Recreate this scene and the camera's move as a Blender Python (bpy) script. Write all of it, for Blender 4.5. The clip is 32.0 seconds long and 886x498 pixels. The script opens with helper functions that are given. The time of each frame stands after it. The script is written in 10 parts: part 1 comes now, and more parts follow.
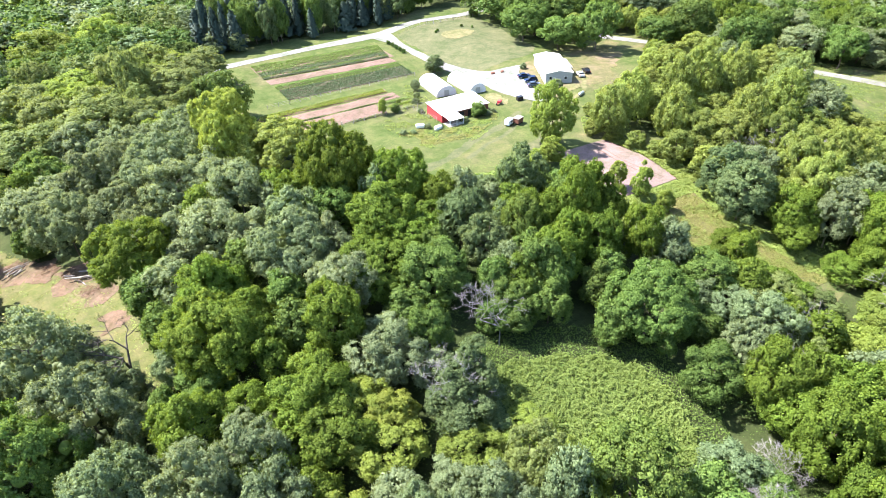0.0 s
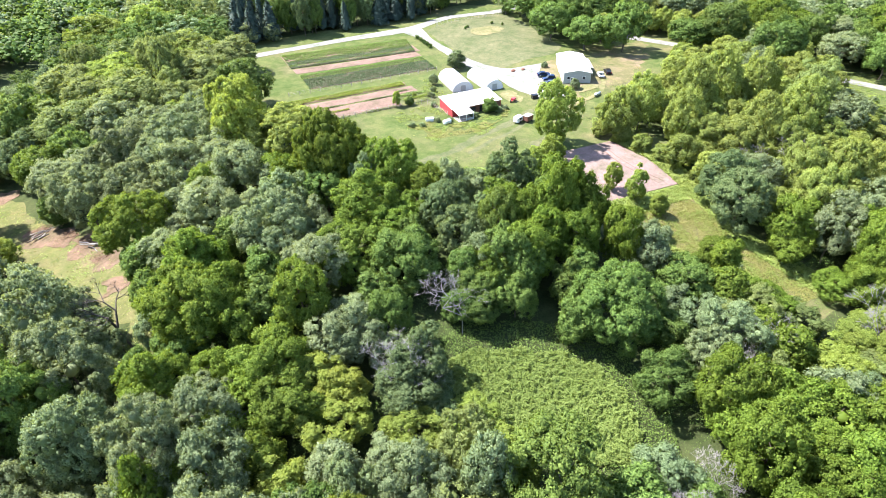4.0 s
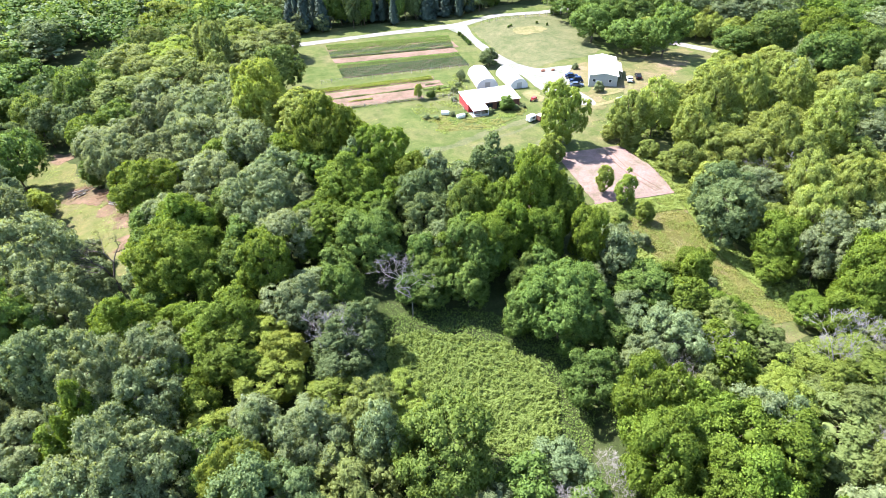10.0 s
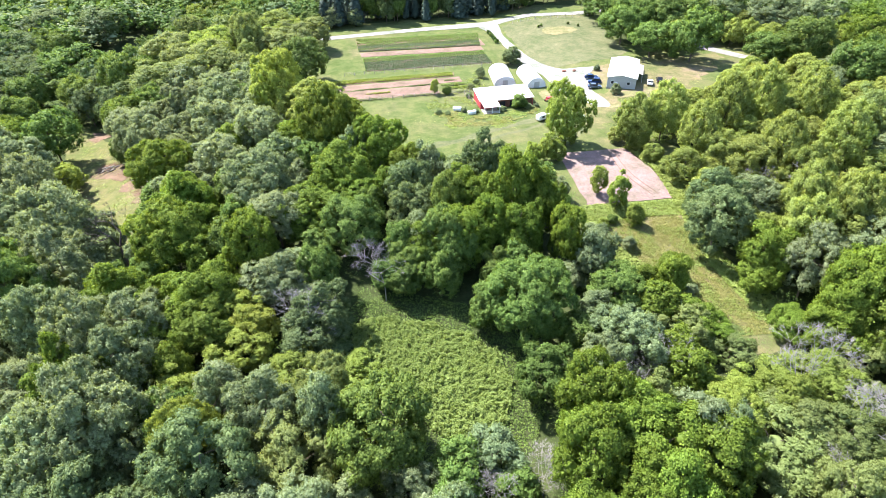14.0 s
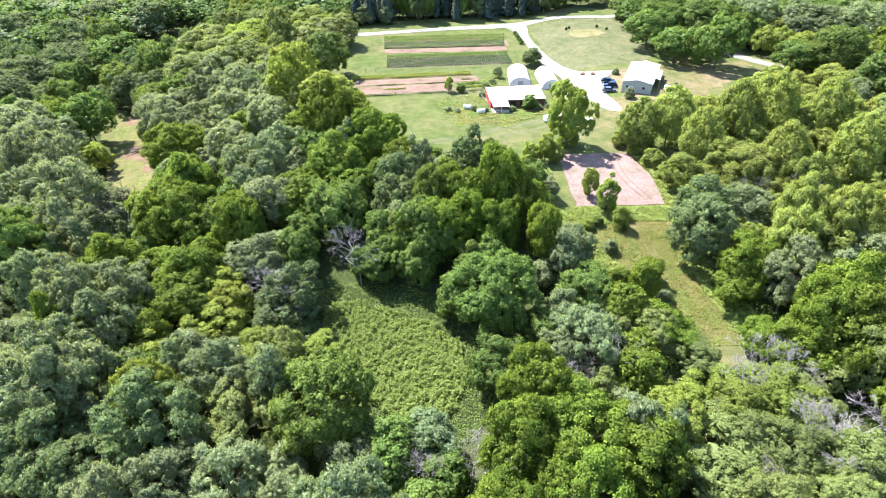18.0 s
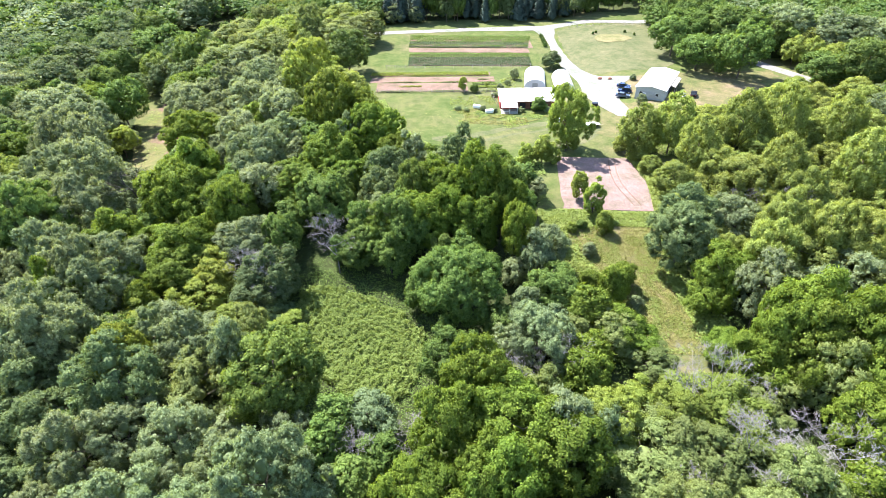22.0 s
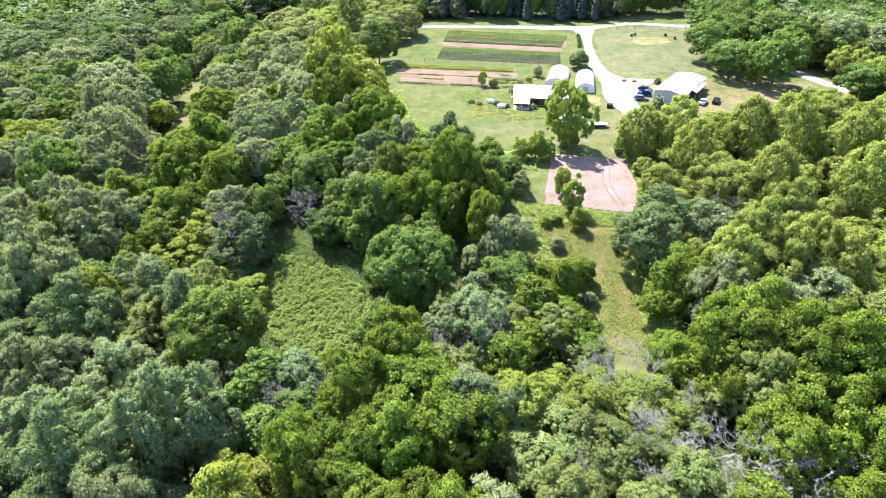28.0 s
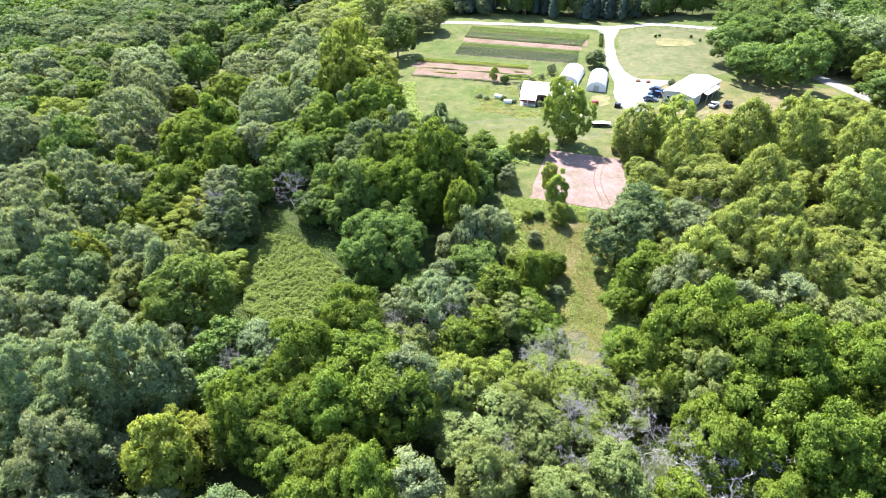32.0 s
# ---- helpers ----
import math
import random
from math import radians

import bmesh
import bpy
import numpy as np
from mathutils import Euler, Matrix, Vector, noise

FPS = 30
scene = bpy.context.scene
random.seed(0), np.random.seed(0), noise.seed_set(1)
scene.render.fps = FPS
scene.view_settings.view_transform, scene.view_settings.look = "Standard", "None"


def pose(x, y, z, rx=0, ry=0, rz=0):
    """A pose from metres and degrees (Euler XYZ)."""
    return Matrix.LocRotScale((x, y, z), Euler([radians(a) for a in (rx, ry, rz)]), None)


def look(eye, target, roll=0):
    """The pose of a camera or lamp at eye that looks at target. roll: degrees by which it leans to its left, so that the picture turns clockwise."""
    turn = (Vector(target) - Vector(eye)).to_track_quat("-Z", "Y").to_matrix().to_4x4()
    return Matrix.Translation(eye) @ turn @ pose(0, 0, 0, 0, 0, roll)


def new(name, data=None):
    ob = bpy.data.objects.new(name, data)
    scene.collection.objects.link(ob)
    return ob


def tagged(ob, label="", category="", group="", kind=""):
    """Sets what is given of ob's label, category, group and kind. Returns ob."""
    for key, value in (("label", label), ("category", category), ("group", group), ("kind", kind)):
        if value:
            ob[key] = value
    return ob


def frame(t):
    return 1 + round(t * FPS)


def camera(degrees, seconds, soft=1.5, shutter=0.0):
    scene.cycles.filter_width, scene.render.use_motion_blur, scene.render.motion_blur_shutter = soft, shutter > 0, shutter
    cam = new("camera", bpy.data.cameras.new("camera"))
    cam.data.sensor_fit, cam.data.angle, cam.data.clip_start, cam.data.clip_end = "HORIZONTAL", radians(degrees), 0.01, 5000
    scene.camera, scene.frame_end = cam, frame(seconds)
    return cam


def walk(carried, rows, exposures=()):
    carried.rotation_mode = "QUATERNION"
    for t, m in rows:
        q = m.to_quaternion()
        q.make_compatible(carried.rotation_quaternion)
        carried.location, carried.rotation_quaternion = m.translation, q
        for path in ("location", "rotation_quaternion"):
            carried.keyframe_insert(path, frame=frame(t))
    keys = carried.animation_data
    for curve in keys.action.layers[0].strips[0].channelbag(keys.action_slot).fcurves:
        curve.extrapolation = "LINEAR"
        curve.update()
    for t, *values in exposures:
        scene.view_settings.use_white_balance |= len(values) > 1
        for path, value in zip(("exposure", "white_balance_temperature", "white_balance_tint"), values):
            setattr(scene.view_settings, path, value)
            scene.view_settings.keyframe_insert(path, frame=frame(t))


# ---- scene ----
cam = camera(78.1, 32.0, soft=0.7)
METRES, EYE, TILT, LEAN, TURN = 110.0, 61.6, 0.0, 0.0, -31.2
ROWS = [
    (0.0, 0.0, 0.0, 0.0, -1.0, -35.96, 1.38),
    (0.5, 0.0158, -0.0033, 0.0004, 0.02, -35.99, 1.32),
    (1.0, 0.032, -0.0065, 0.0014, 0.97, -36.01, 1.3),
    (1.5, 0.0477, -0.0095, 0.0022, 1.61, -36.03, 1.31),
    (2.0, 0.063, -0.0123, 0.0016, 2.17, -36.04, 1.31),
    (2.5, 0.0782, -0.0145, 0.0005, 2.85, -36.04, 1.27),
    (3.0, 0.094, -0.0166, -0.0007, 3.65, -36.05, 1.27),
    (3.5, 0.1094, -0.0189, -0.0022, 4.4, -36.03, 1.25),
    (5.5, 0.1722, -0.0245, -0.0069, 7.65, -35.97, 1.22),
    (6.0, 0.1884, -0.0258, -0.0073, 8.53, -35.95, 1.24),
    (6.5, 0.2035, -0.027, -0.0076, 9.21, -35.93, 1.21),
    (7.0, 0.2194, -0.0281, -0.008, 10.0, -35.9, 1.19),
    (7.5, 0.2347, -0.0286, -0.0083, 10.72, -35.88, 1.2),
    (8.0, 0.2506, -0.0291, -0.0083, 11.46, -35.89, 1.2),
    (8.5, 0.2666, -0.0291, -0.0078, 12.1, -35.89, 1.18),
    (9.0, 0.2821, -0.0292, -0.0076, 12.69, -35.89, 1.16),
    (9.5, 0.2978, -0.0292, -0.0079, 13.41, -35.88, 1.16),
    (10.0, 0.3133, -0.0289, -0.0076, 14.15, -35.87, 1.15),
    (10.5, 0.3285, -0.0284, -0.008, 14.86, -35.86, 1.13),
    (11.0, 0.3437, -0.0276, -0.0086, 15.63, -35.85, 1.14),
    (11.5, 0.3593, -0.0268, -0.0094, 16.35, -35.84, 1.11),
    (12.0, 0.3744, -0.0257, -0.0102, 17.05, -35.83, 1.11),
    (12.5, 0.3901, -0.0243, -0.0108, 17.89, -35.8, 1.09),
    (13.0, 0.4053, -0.023, -0.0114, 18.62, -35.8, 1.07),
    (13.5, 0.4205, -0.0215, -0.0116, 19.46, -35.8, 1.05),
    (14.0, 0.4363, -0.0196, -0.0122, 20.16, -35.77, 1.05),
    (14.5, 0.4514, -0.0176, -0.0126, 20.91, -35.73, 1.04),
    (16.5, 0.513, -0.0081, -0.0141, 23.81, -35.63, 0.98),
    (17.0, 0.5285, -0.005, -0.0142, 24.6, -35.61, 0.94),
    (17.5, 0.5435, -0.0018, -0.0142, 25.29, -35.6, 0.91),
    (18.0, 0.5588, 0.0015, -0.0143, 25.94, -35.57, 0.91),
    (18.5, 0.5741, 0.0049, -0.0144, 26.67, -35.56, 0.92),
    (19.0, 0.5893, 0.0089, -0.0141, 27.44, -35.54, 0.88),
    (19.5, 0.6045, 0.0127, -0.014, 28.23, -35.51, 0.84),
    (20.0, 0.62, 0.0169, -0.0137, 28.98, -35.49, 0.82),
    (20.5, 0.6351, 0.0211, -0.0134, 29.67, -35.46, 0.8),
    (21.0, 0.6507, 0.0255, -0.013, 30.39, -35.42, 0.76),
    (21.5, 0.6657, 0.0301, -0.0125, 31.03, -35.4, 0.74),
    (22.0, 0.6807, 0.0348, -0.0124, 31.69, -35.38, 0.72),
    (22.5, 0.6953, 0.0397, -0.0127, 32.25, -35.36, 0.71),
    (23.0, 0.71, 0.045, -0.0129, 32.88, -35.34, 0.7),
    (23.5, 0.7245, 0.0503, -0.0131, 33.68, -35.34, 0.66),
    (24.0, 0.7392, 0.0557, -0.0137, 34.43, -35.3, 0.62),
    (24.5, 0.7537, 0.0614, -0.0146, 35.12, -35.3, 0.57),
    (25.0, 0.768, 0.0671, -0.0153, 35.88, -35.3, 0.55),
    (25.5, 0.7824, 0.073, -0.0169, 36.52, -35.3, 0.53),
    (27.5, 0.8392, 0.0989, -0.022, 39.26, -35.28, 0.44),
    (28.0, 0.8522, 0.1054, -0.0228, 39.96, -35.28, 0.41),
    (28.5, 0.866, 0.1122, -0.0236, 40.84, -35.28, 0.36),
    (29.0, 0.88, 0.1193, -0.0242, 41.67, -35.29, 0.34),
    (29.5, 0.8939, 0.1265, -0.0244, 42.19, -35.28, 0.34),
    (30.0, 0.9076, 0.134, -0.0244, 42.88, -35.3, 0.31),
    (30.5, 0.921, 0.1413, -0.0249, 43.6, -35.31, 0.25),
    (31.0, 0.9344, 0.149, -0.0257, 44.25, -35.32, 0.21),
    (31.5, 0.948, 0.1567, -0.0267, 44.81, -35.36, 0.18),
    (32.0, 0.961, 0.1643, -0.028, 45.25, -35.39, 0.19),
]
walk(cam, [(t, pose(0, 0, EYE, TILT, LEAN, TURN) @ pose(METRES * x, METRES * y, METRES * z, 90 + pitch, roll, yaw)) for t, x, y, z, yaw, pitch, roll in ROWS])

# ---------------------------------------------------------------- light
world = bpy.data.worlds.new("sky")
scene.world = world
world.use_nodes = True
wn = world.node_tree.nodes
sky = wn.new("ShaderNodeTexSky")
sky.sky_type = "NISHITA"
sky.sun_disc = False
SUN_EL, SUN_AZ = radians(55), radians(-43)      # azimuth from +y towards +x
sky.sun_elevation, sky.sun_rotation = SUN_EL, SUN_AZ
sky.air_density, sky.dust_density = 1.0, 0.6
world.node_tree.links.new(sky.outputs[0], wn["Background"].inputs[0])
wn["Background"].inputs[1].default_value = 0.142
sun = new("sun", bpy.data.lights.new("sun", "SUN"))
sun.data.energy, sun.data.angle, sun.data.color = 5.0, radians(0.55), (1.0, 0.962, 0.915)
to_sun = Vector((math.sin(SUN_AZ) * math.cos(SUN_EL), math.cos(SUN_AZ) * math.cos(SUN_EL), math.sin(SUN_EL)))
sun.matrix_world = look(to_sun * 400, (0, 0, 0))
scene.view_settings.exposure = 1.99


# ---------------------------------------------------------------- materials
def material(name, rough=0.9, metal=0.0):
    m = bpy.data.materials.new(name)
    m.use_nodes = True
    b = m.node_tree.nodes["Principled BSDF"]
    b.inputs["Roughness"].default_value = rough
    b.inputs["Metallic"].default_value = metal
    b.inputs["Specular IOR Level"].default_value = 0.3
    return m, m.node_tree.nodes, m.node_tree.links, b


def ramp(nodes, stops):
    r = nodes.new("ShaderNodeValToRGB")
    e = r.color_ramp.elements
    while len(e) < len(stops):
        e.new(0.5)
    for k, (p, c) in enumerate(stops):
        e[k].position, e[k].color = p, (*c, 1)
    return r


def noise_node(nodes, links, scale, detail=4, rough=0.6, coord="Object"):
    tc = nodes.new("ShaderNodeTexCoord")
    n = nodes.new("ShaderNodeTexNoise")
    n.inputs["Scale"].default_value, n.inputs["Detail"].default_value, n.inputs["Roughness"].default_value = scale, detail, rough
    links.new(tc.outputs[coord], n.inputs["Vector"])
    return n


def mix_colour(nodes, links, fac, a, b, mode="MIX"):
    mx = nodes.new("ShaderNodeMix")
    mx.data_type, mx.blend_type = "RGBA", mode
    for value, sock in ((fac, mx.inputs[0]), (a, mx.inputs[6]), (b, mx.inputs[7])):
        if hasattr(value, "is_linked"):
            links.new(value, sock)
        elif isinstance(value, (int, float)):
            sock.default_value = value
        else:
            sock.default_value = (*value, 1)
    return mx.outputs[2]


def bump(nodes, links, b, height, strength=0.4, distance=0.1):
    bp = nodes.new("ShaderNodeBump")
    bp.inputs["Strength"].default_value, bp.inputs["Distance"].default_value = strength, distance
    links.new(height, bp.inputs["Height"])
    links.new(bp.outputs[0], b.inputs["Normal"])


def grassy(name, stops_large, stops_small, large=0.045, small=0.9, mixing=0.5):
    """Ground cover: broad patches, clumps and fine blades at their own scales."""
    m, n, l, b = material(name, 0.95)
    b.inputs["Specular IOR Level"].default_value = 0.08
    n1 = noise_node(n, l, large, 5, 0.62)
    r1 = ramp(n, stops_large)
    l.new(n1.outputs[0], r1.inputs[0])
    n2 = noise_node(n, l, small, 6, 0.7)
    r2 = ramp(n, stops_small)
    l.new(n2.outputs[0], r2.inputs[0])
    c = mix_colour(n, l, mixing, r1.outputs[0], r2.outputs[0])
    n3 = noise_node(n, l, 3.5, 5, 0.75)
    r3 = ramp(n, [(0.3, (0.62, 0.64, 0.62)), (0.7, (1.30, 1.28, 1.24))])
    l.new(n3.outputs[0], r3.inputs[0])
    c = mix_colour(n, l, 1.0, c, r3.outputs[0], "MULTIPLY")
    n4 = noise_node(n, l, 0.19, 6, 0.72)
    r4 = ramp(n, [(0.34, (0.70, 0.80, 0.66)), (0.50, (1.0, 1.0, 1.0)), (0.66, (1.28, 1.16, 1.22))])
    l.new(n4.outputs[0], r4.inputs[0])
    c = mix_colour(n, l, 1.0, c, r4.outputs[0], "MULTIPLY")
    l.new(c, b.inputs["Base Color"])
    bump(n, l, b, n2.outputs[0], 0.6, 0.15)
    return m


def leafy(name, dark, mid, light, hue=0.02, trans=0.35, rough=0.64):
    """Foliage: every clump of leaves and every tree takes its own shade; some light passes through."""
    m, n, l, b = material(name, rough)
    b.inputs["Specular IOR Level"].default_value = 0.18
    geo = n.new("ShaderNodeNewGeometry")
    low, high = [0.85 * d + 0.15 * c for d, c in zip(dark, mid)], [0.85 * h + 0.15 * c for h, c in zip(light, mid)]
    r = ramp(n, [(0.0, low), (0.55, mid), (1.0, high)])
    l.new(geo.outputs["Random Per Island"], r.inputs[0])
    info = n.new("ShaderNodeObjectInfo")
    hsv = n.new("ShaderNodeHueSaturation")
    mh = n.new("ShaderNodeMapRange")
    mh.inputs[3].default_value, mh.inputs[4].default_value = 0.5 - hue, 0.5 + hue
    mv = n.new("ShaderNodeMapRange")
    mv.inputs[3].default_value, mv.inputs[4].default_value = 0.84, 1.18
    l.new(info.outputs["Random"], mh.inputs[0])
    mult = n.new("ShaderNodeMath")
    mult.operation = "MULTIPLY"
    mult.inputs[1].default_value = 7.31
    fr = n.new("ShaderNodeMath")
    fr.operation = "FRACT"
    l.new(info.outputs["Random"], mult.inputs[0])
    l.new(mult.outputs[0], fr.inputs[0])
    l.new(fr.outputs[0], mv.inputs[0])
    l.new(mh.outputs[0], hsv.inputs["Hue"])
    l.new(mv.outputs[0], hsv.inputs["Value"])
    l.new(r.outputs[0], hsv.inputs["Color"])
    l.new(hsv.outputs[0], b.inputs["Base Color"])
    tr = n.new("ShaderNodeBsdfTranslucent")
    warm = mix_colour(n, l, 1.0, hsv.outputs[0], (1.25, 1.15, 0.55), "MULTIPLY")
    l.new(warm, tr.inputs[0])
    mx = n.new("ShaderNodeMixShader")
    mx.inputs[0].default_value = trans
    l.new(b.outputs[0], mx.inputs[1])
    l.new(tr.outputs[0], mx.inputs[2])
    l.new(mx.outputs[0], n["Material Output"].inputs["Surface"])
    return m


def plain(name, colour, rough=0.7, metal=0.0, vary=0.15, scale=1.5):
    """A painted or raw surface with soft stains and fine grain."""
    m, n, l, b = material(name, rough, metal)
    n1 = noise_node(n, l, scale, 6, 0.65)
    lo, hi = [c * (1 - vary) for c in colour], [min(1, c * (1 + vary)) for c in colour]
    r = ramp(n, [(0.3, lo), (0.7, hi)])
    l.new(n1.outputs[0], r.inputs[0])
    l.new(r.outputs[0], b.inputs["Base Color"])
    return m


def ribbed(name, colour, rough=0.5, metal=0.0, pitch=0.25, axis=0, vary=0.12):
    """Profiled sheet metal: ribs as relief, light weathering."""
    m, n, l, b = material(name, rough, metal)
    n1 = noise_node(n, l, 0.8, 6, 0.7)
    r = ramp(n, [(0.3, [c * (1 - vary) for c in colour]), (0.7, [min(1, c * (1 + vary)) for c in colour])])
    l.new(n1.outputs[0], r.inputs[0])
    l.new(r.outputs[0], b.inputs["Base Color"])
    tc = n.new("ShaderNodeTexCoord")
    w = n.new("ShaderNodeTexWave")
    w.bands_direction = "XYZ"[axis]
    w.inputs["Scale"].default_value = 0.314 / pitch
    l.new(tc.outputs["Object"], w.inputs["Vector"])
    bump(n, l, b, w.outputs["Fac"], 0.5, 0.03)
    return m


LEAF = {
    "w": leafy("walnut_leaves", (0.075, 0.119, 0.015), (0.120, 0.181, 0.025), (0.185, 0.258, 0.039), 0.009, 0.42),
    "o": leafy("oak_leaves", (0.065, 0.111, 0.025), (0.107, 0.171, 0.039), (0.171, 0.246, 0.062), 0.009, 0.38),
    "g": leafy("elm_leaves", (0.127, 0.164, 0.083), (0.185, 0.236, 0.118), (0.278, 0.326, 0.184), 0.009, 0.44),
    "p": leafy("silver_leaves", (0.109, 0.156, 0.073), (0.179, 0.242, 0.121), (0.266, 0.348, 0.182), 0.009, 0.42),
    "y": leafy("mulberry_leaves", (0.160, 0.206, 0.053), (0.242, 0.297, 0.082), (0.356, 0.416, 0.132), 0.009, 0.54),
    "l": leafy("boxelder_leaves", (0.152, 0.204, 0.040), (0.212, 0.280, 0.058), (0.306, 0.377, 0.092), 0.009, 0.50),
    "m": leafy("maple_leaves", (0.081, 0.121, 0.027), (0.127, 0.189, 0.041), (0.195, 0.265, 0.065), 0.009, 0.45),
    "h": leafy("hackberry_leaves", (0.134, 0.174, 0.058), (0.176, 0.223, 0.075), (0.229, 0.278, 0.103), 0.009, 0.45),
    "v": leafy("russet_leaves", (0.170, 0.215, 0.042), (0.211, 0.260, 0.051), (0.268, 0.315, 0.067), 0.009, 0.49),
    # blue raised in the bur oak green: painted haze for the far trees
    "e": leafy("hazed_bur_oak_leaves", (0.075, 0.114, 0.045), (0.120, 0.169, 0.069), (0.184, 0.241, 0.106), 0.009, 0.38),
    "c": leafy("conifer_needles", (0.040, 0.064, 0.055), (0.052, 0.082, 0.066), (0.074, 0.106, 0.084), 0.009, 0.16),
}
MEADOW = leafy("meadow_weeds", (0.181, 0.241, 0.064), (0.228, 0.292, 0.079), (0.288, 0.348, 0.104), 0.009, 0.36)
STRAW = leafy("straw_grass", (0.199, 0.209, 0.067), (0.242, 0.249, 0.082), (0.314, 0.302, 0.111), 0.009, 0.26)
CROP = leafy("crop_leaves", (0.095, 0.160, 0.034), (0.135, 0.212, 0.050), (0.182, 0.262, 0.072), 0.009, 0.26)
KALE = leafy("kale_leaves", (0.066, 0.112, 0.051), (0.100, 0.160, 0.074), (0.140, 0.205, 0.104), 0.009, 0.22)
BARK = plain("bark", (0.11, 0.085, 0.065), 0.95, 0, 0.35, 2.0)
DEADWOOD = plain("dead_wood", (0.21, 0.19, 0.195), 0.9, 0, 0.25, 1.5)
DARKWOOD = plain("dark_dead_wood", (0.075, 0.062, 0.055), 0.95, 0, 0.3, 1.5)
BLEACHED = plain("bleached_wood", (0.31, 0.29, 0.285), 0.9, 0, 0.2, 1.5)
FLOOR = grassy("wood_floor", [(0.3, (0.030, 0.043, 0.016)), (0.7, (0.053, 0.068, 0.026))], [(0.3, (0.028, 0.034, 0.016)), (0.7, (0.062, 0.077, 0.029))])
LAWN = grassy("lawn_grass", [(0.34, (0.056, 0.088, 0.023)), (0.46, (0.080, 0.103, 0.032)), (0.56, (0.100, 0.108, 0.044)), (0.68, (0.137, 0.118, 0.069))], [(0.36, (0.052, 0.074, 0.023)), (0.64, (0.113, 0.117, 0.050))], 0.050, 0.45, 0.42)
DRY = grassy("dry_grass", [(0.34, (0.077, 0.094, 0.032)), (0.46, (0.120, 0.112, 0.050)), (0.56, (0.156, 0.126, 0.073)), (0.67, (0.202, 0.142, 0.110))], [(0.36, (0.077, 0.088, 0.037)), (0.64, (0.164, 0.136, 0.081))], 0.09, 0.6, 0.42)
PALE = grassy("mown_pale_grass", [(0.34, (0.076, 0.092, 0.042)), (0.66, (0.122, 0.122, 0.068))], [(0.36, (0.073, 0.084, 0.040)), (0.64, (0.133, 0.126, 0.074))], 0.06, 0.6, 0.45)
HAY = grassy("hay_stubble", [(0.32, (0.071, 0.101, 0.025)), (0.46, (0.103, 0.113, 0.037)), (0.57, (0.130, 0.118, 0.057)), (0.68, (0.163, 0.116, 0.088))], [(0.36, (0.069, 0.084, 0.027)), (0.64, (0.145, 0.128, 0.070))], 0.085, 0.5, 0.45)
GRAVEL = grassy("white_gravel", [(0.36, (0.160, 0.152, 0.148)), (0.64, (0.225, 0.217, 0.212))], [(0.36, (0.140, 0.134, 0.130)), (0.64, (0.240, 0.232, 0.226))], 0.10, 0.9, 0.5)
SOIL = grassy("bare_soil", [(0.36, (0.160, 0.113, 0.106)), (0.64, (0.225, 0.166, 0.157))], [(0.36, (0.150, 0.106, 0.099)), (0.64, (0.235, 0.174, 0.165))], 0.12, 1.2, 0.5)
DIRT = grassy("brushy_dirt", [(0.36, (0.105, 0.070, 0.048)), (0.64, (0.165, 0.112, 0.086))], [(0.36, (0.090, 0.070, 0.040)), (0.64, (0.185, 0.130, 0.100))], 0.2, 0.8, 0.5)
BED = grassy("tilled_bed", [(0.36, (0.130, 0.086, 0.070)), (0.64, (0.190, 0.130, 0.108))], [(0.36, (0.120, 0.082, 0.066)), (0.64, (0.200, 0.138, 0.116))], 0.15, 1.4)
ROOF = ribbed("white_metal_roof", (0.66, 0.655, 0.645), 0.45, 0.0, 0.3, 0, 0.05)
RED = ribbed("red_board_siding", (0.33, 0.045, 0.050), 0.75, 0, 0.2, 1, 0.2)
RUST = plain("rust_brown_boards", (0.16, 0.07, 0.05), 0.85, 0, 0.35, 1.2)
SIDING = ribbed("grey_metal_siding", (0.36, 0.37, 0.365), 0.5, 0.0, 0.3, 0, 0.06)
FILM = plain("greenhouse_film", (0.64, 0.65, 0.67), 0.35, 0, 0.04, 0.5)
DARK = plain("dark_opening", (0.02, 0.02, 0.022), 0.8)
TRIM = plain("white_trim", (0.75, 0.75, 0.74), 0.6, 0, 0.06)
GREY = plain("grey_timber", (0.30, 0.27, 0.24), 0.9, 0, 0.25, 3)
WHITE = plain("white_plastic", (0.78, 0.79, 0.80), 0.4, 0, 0.06)
BLUE = plain("blue_car_paint", (0.016, 0.035, 0.10), 0.25, 0.2, 0.05)
SILVERBLUE = plain("silver_blue_paint", (0.09, 0.12, 0.18), 0.25, 0.4, 0.05)
BLACK = plain("black_paint", (0.018, 0.016, 0.022), 0.22, 0.1, 0.1)
GLASS = plain("tinted_window_glass", (0.02, 0.025, 0.03), 0.05, 0.0, 0.05)
TYRE = plain("tyre_rubber", (0.02, 0.02, 0.02), 0.9)
ALU = plain("dull_aluminium", (0.55, 0.56, 0.58), 0.4, 0.8, 0.1)
MACHINE = plain("red_machine_paint", (0.40, 0.05, 0.06), 0.5, 0, 0.25)


# ---------------------------------------------------------------- the lie of the land
def smooth(v):
    v = np.clip(v, 0, 1)
    return v * v * (3 - 2 * v)


